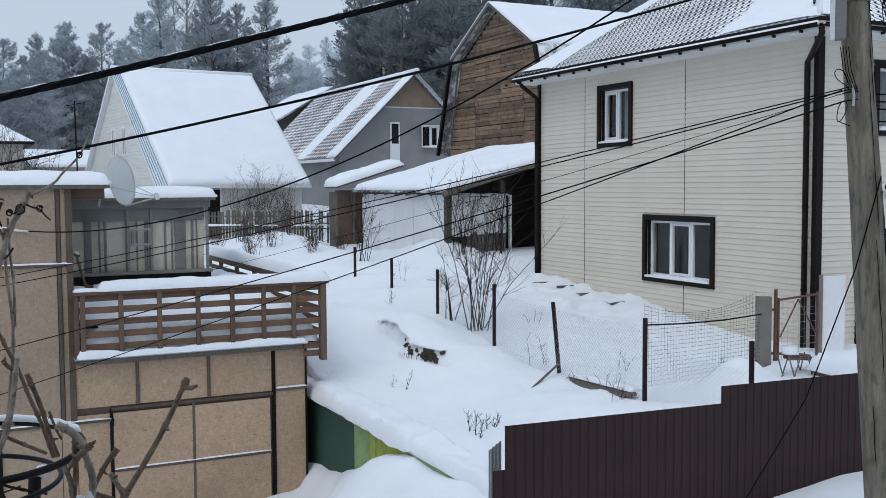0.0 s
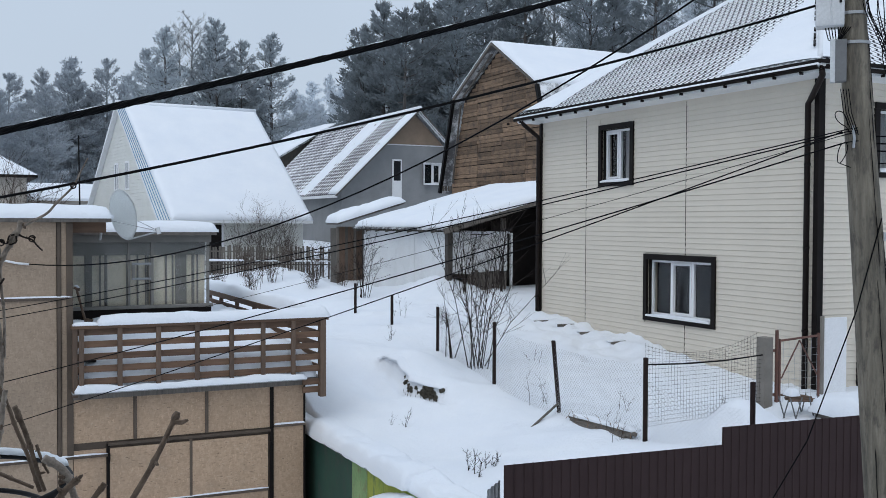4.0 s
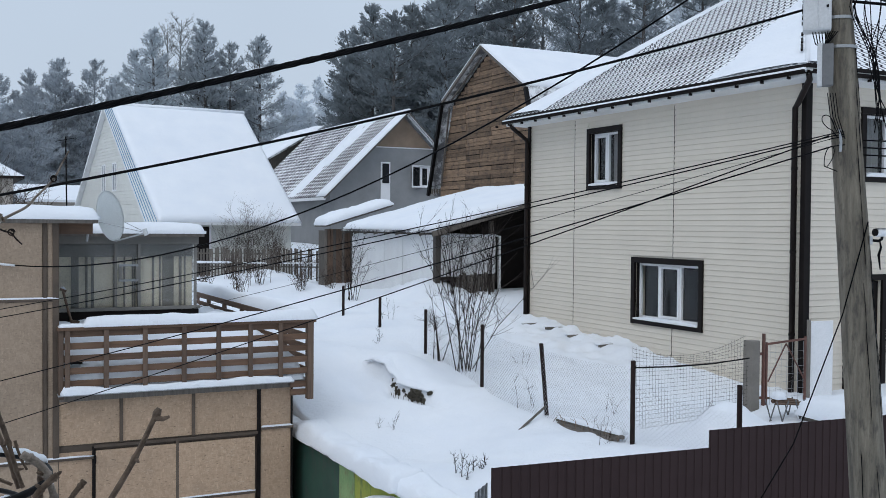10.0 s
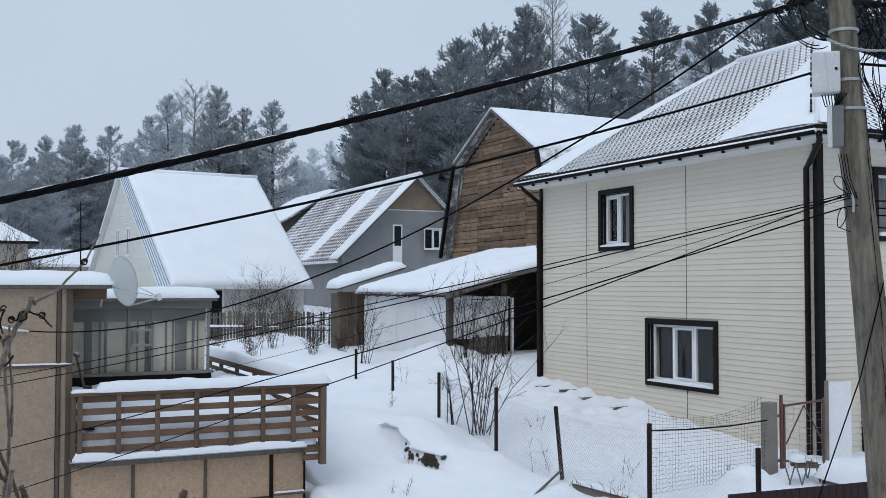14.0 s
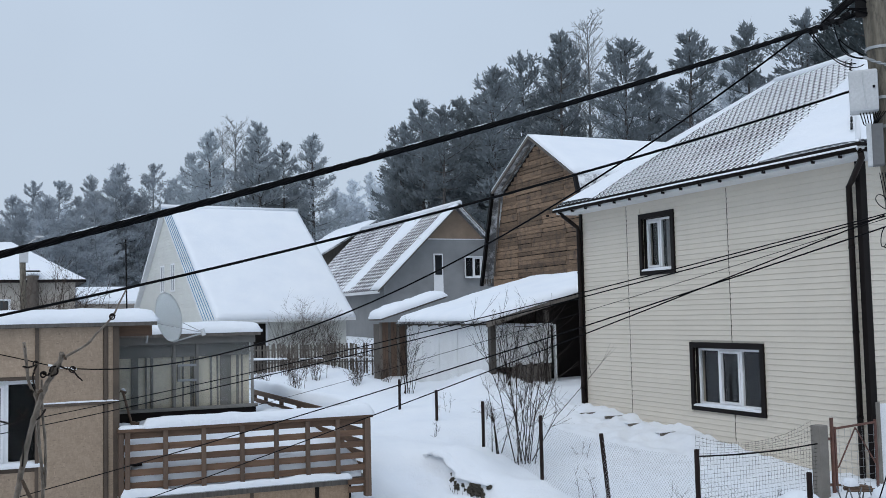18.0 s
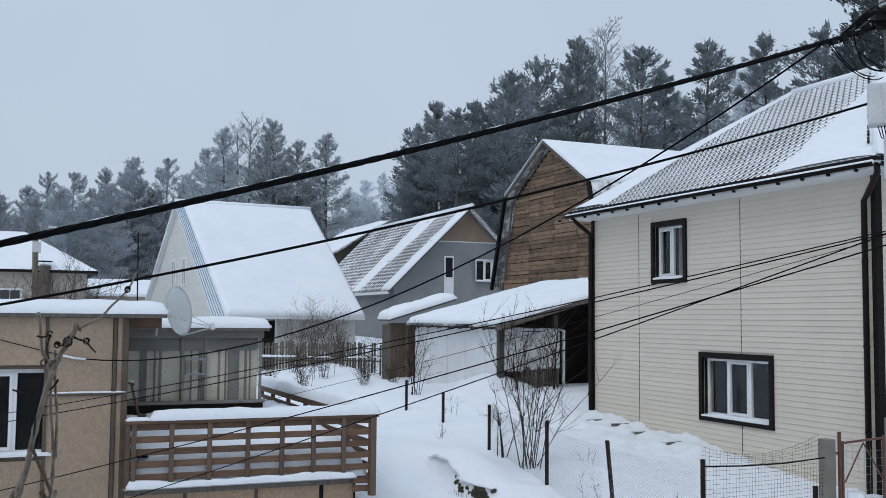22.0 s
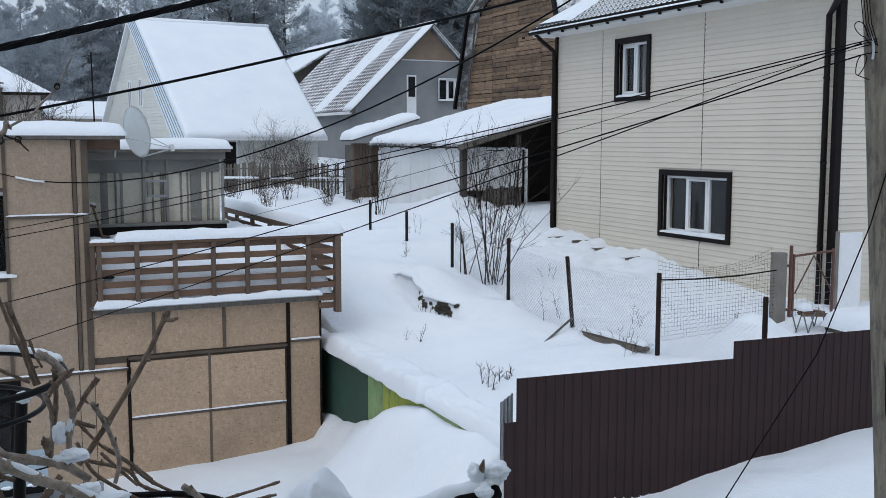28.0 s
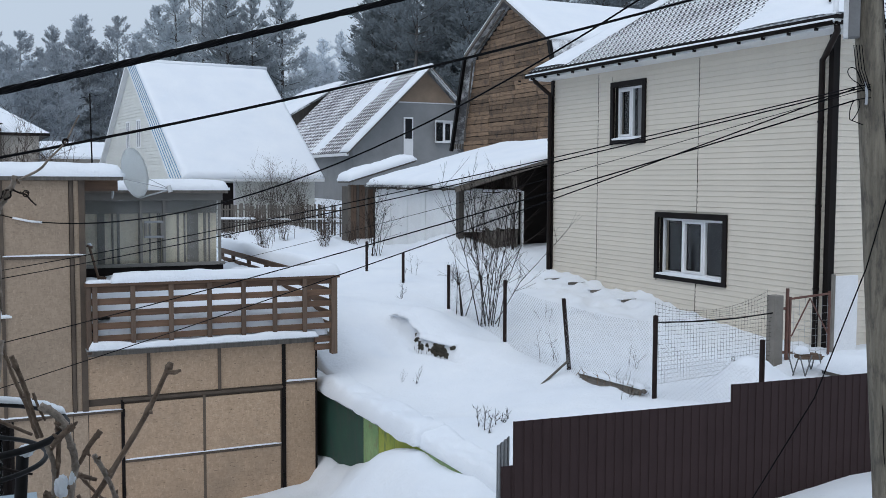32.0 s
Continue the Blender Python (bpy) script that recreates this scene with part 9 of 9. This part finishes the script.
lump("snow", c0 + Vector((-0.028, 0.012, -0.05)), 0.026, cl, 7, (1.2, 1, 0.7), cone=True)
lump("snow", c0 + Vector((0.024, -0.012, -0.04)), 0.024, cl, 8, (1.1, 1, 0.9), cone=True)
sc = thing("snow_clump", (0.1, 0.85, 5.3), "snow lodged in the crotch of the vine", "snow")
for c_, r_, k_, st_ in (((0.048, 0.868, 5.652), 0.017, 13, (1.0, 0.9, 1.25)), ((0.064, 0.868, 5.648), 0.011, 14, (1.2, 1, 1.1)), ((0.095, 0.842, 5.724), 0.0075, 15, (1.5, 1, 0.8)), ((0.121, 0.822, 5.690), 0.0095, 16, (1.7, 1, 0.7)), ((0.106, 0.826, 5.700), 0.006, 17, (1.5, 1, 0.8)), ((0.086, 0.85, 5.742), 0.006, 18, (0.9, 1, 1.5)), ((0.060, 0.85, 5.775), 0.005, 19, (1.3, 1, 0.9))):
    lump("snow", c_, r_, sc, k_, st_)

# ---- lane corner: canopy with a scalloped snow rim and a brown gate leaf ----
cp = thing("lane_canopy", (-1.0, 11.3, 1.6), "blue-grey sheet canopy over a lane gate", "canopy")
part("sheet", slab(((-3.0, 10.7, 2.50), (0.62, 10.7, 2.50), (0.62, 11.4, 2.66), (-3.0, 11.4, 2.66)), 0.02), ROOF_BLUE, cp)
part("edge_board", boxed((-3.0, 10.68, 2.42), (0.62, 10.70, 2.50)), BLACK_STEEL, cp)
for k in range(30):
    lump("rim_snow", (-2.9 + 0.12 * k, 10.69, 2.505), 0.03, cp, k, (1.6, 0.7, 0.6))
part("back_panel", boxed((-3.0, 10.76, 1.3), (1.15, 10.80, 2.42)), PANEL_GREY, cp)
gt = thing("lane_gate", (0.2, 10.5, 1.2), "brown profiled steel gate leaf with snow on top", "gate")
bm = bmesh.new()
pp = []
for k in range(12):
    u = -0.2 + k * PER
    pp += [(u, 0.0), (u + 0.018, 0.0), (u + 0.026, 0.008), (u + PER - 0.008, 0.008)]
prism(bm, [(u, 10.5 - v) for u, v in pp] + [(u, 10.503 - v) for u, v in pp[::-1]], "z", 1.2, 2.42)
for v in bm.verts:
    if v.co.z > 2:
        v.co.z -= 0.1 * (v.co.x + 0.2)
part("leaf", bm, FENCE_BROWN, gt)
part("top_snow", snow_sheet(((-0.2, 10.48, 2.422), (1.16, 10.48, 2.286), (1.16, 10.51, 2.286), (-0.2, 10.51, 2.422)), 0.018, 40, 3, 5.0, 0.02, 0.5), SNOW, gt, smooth=True)

# siding panels of the cream house: two laps each, butted at joints with dark shade strips
def siding_mesh(name, length, material, lap=0.104, laps=2, proud=0.016):
    """A panel along +x, facing -y, lowest edge at z = 0."""
    prof = []
    for k in range(laps):
        prof += [(-proud, k * lap), (-proud - 0.002, k * lap + 0.008), (-0.004, k * lap + lap - 0.006)]
    prof += [(-0.004, laps * lap - 0.001), (0.0, laps * lap - 0.001), (0.0, 0.0)]
    bm = bmesh.new()
    prism(bm, [(p, q) for p, q in prof], "x", 0, length)
    return to_mesh(name, bm, material)


siding_cache = {}


def clad(parent, axis, c, spans, z0, z1, holes, material=None, lap=0.104):
    """Rows of siding panels on a plane (axis x faces -x, axis y faces -y), cut round the openings."""
    mt = material or SIDING
    h = lap * 2
    for k in range(round((z1 - z0) / h)):
        z = z0 + k * h
        for u0, u1 in spans:
            cuts = [(u0, u1)]
            for ua, ub, za, zb in holes:
                if z + h > za + 0.02 and z < zb - 0.02:
                    cuts = [q for a, b in cuts for q in (((a, min(b, ua)), (max(a, ub), b)) if ub > a and ua < b else ((a, b),))]
            for a, b in cuts:
                if b - a < 0.04:
                    continue
                key = (round(b - a, 2), mt.name, lap)
                if key not in siding_cache:
                    siding_cache[key] = siding_mesh("siding_panel", round(b - a, 2), mt, lap)
                if axis == "x":
                    piece("siding_panel", siding_cache[key], parent, pose(c, b, z, 0, 0, -90))
                else:
                    piece("siding_panel", siding_cache[key], parent, pose(a, c, z))


# near-black strips put in for the shadow of the gaps between panels
for y_, za, zb in ((15.82, 2.7, W2[2] - 0.12), (15.82, W2[3] + 0.12, 8.40), (19.30, 2.7, 8.40)):
    part("joint_shade", boxed((HX + 0.0065, y_ - 0.006, za), (HX + 0.0185, y_ + 0.006, zb)), DARK_TRIM, house, "dark strip standing in for the shadow between siding lengths")
grow = lambda w, t: (w[0] - t, w[1] + t, w[2] - t, w[3] + t)
clad(house, "x", HX + 0.018, ((HY0 + 0.12, 15.81), (15.83, 19.29), (19.31, HY1 - 0.07)), 2.7, 8.42, (grow(W1, 0.1), grow(W2, 0.1)))
clad(house, "y", HY0 + 0.018, ((HX + 0.05, 16.41), (16.43, 20.11), (20.13, HX1)), 2.7, 8.42, (grow(W3, 0.1), (13.95, 14.97, 2.4, 5.2)))
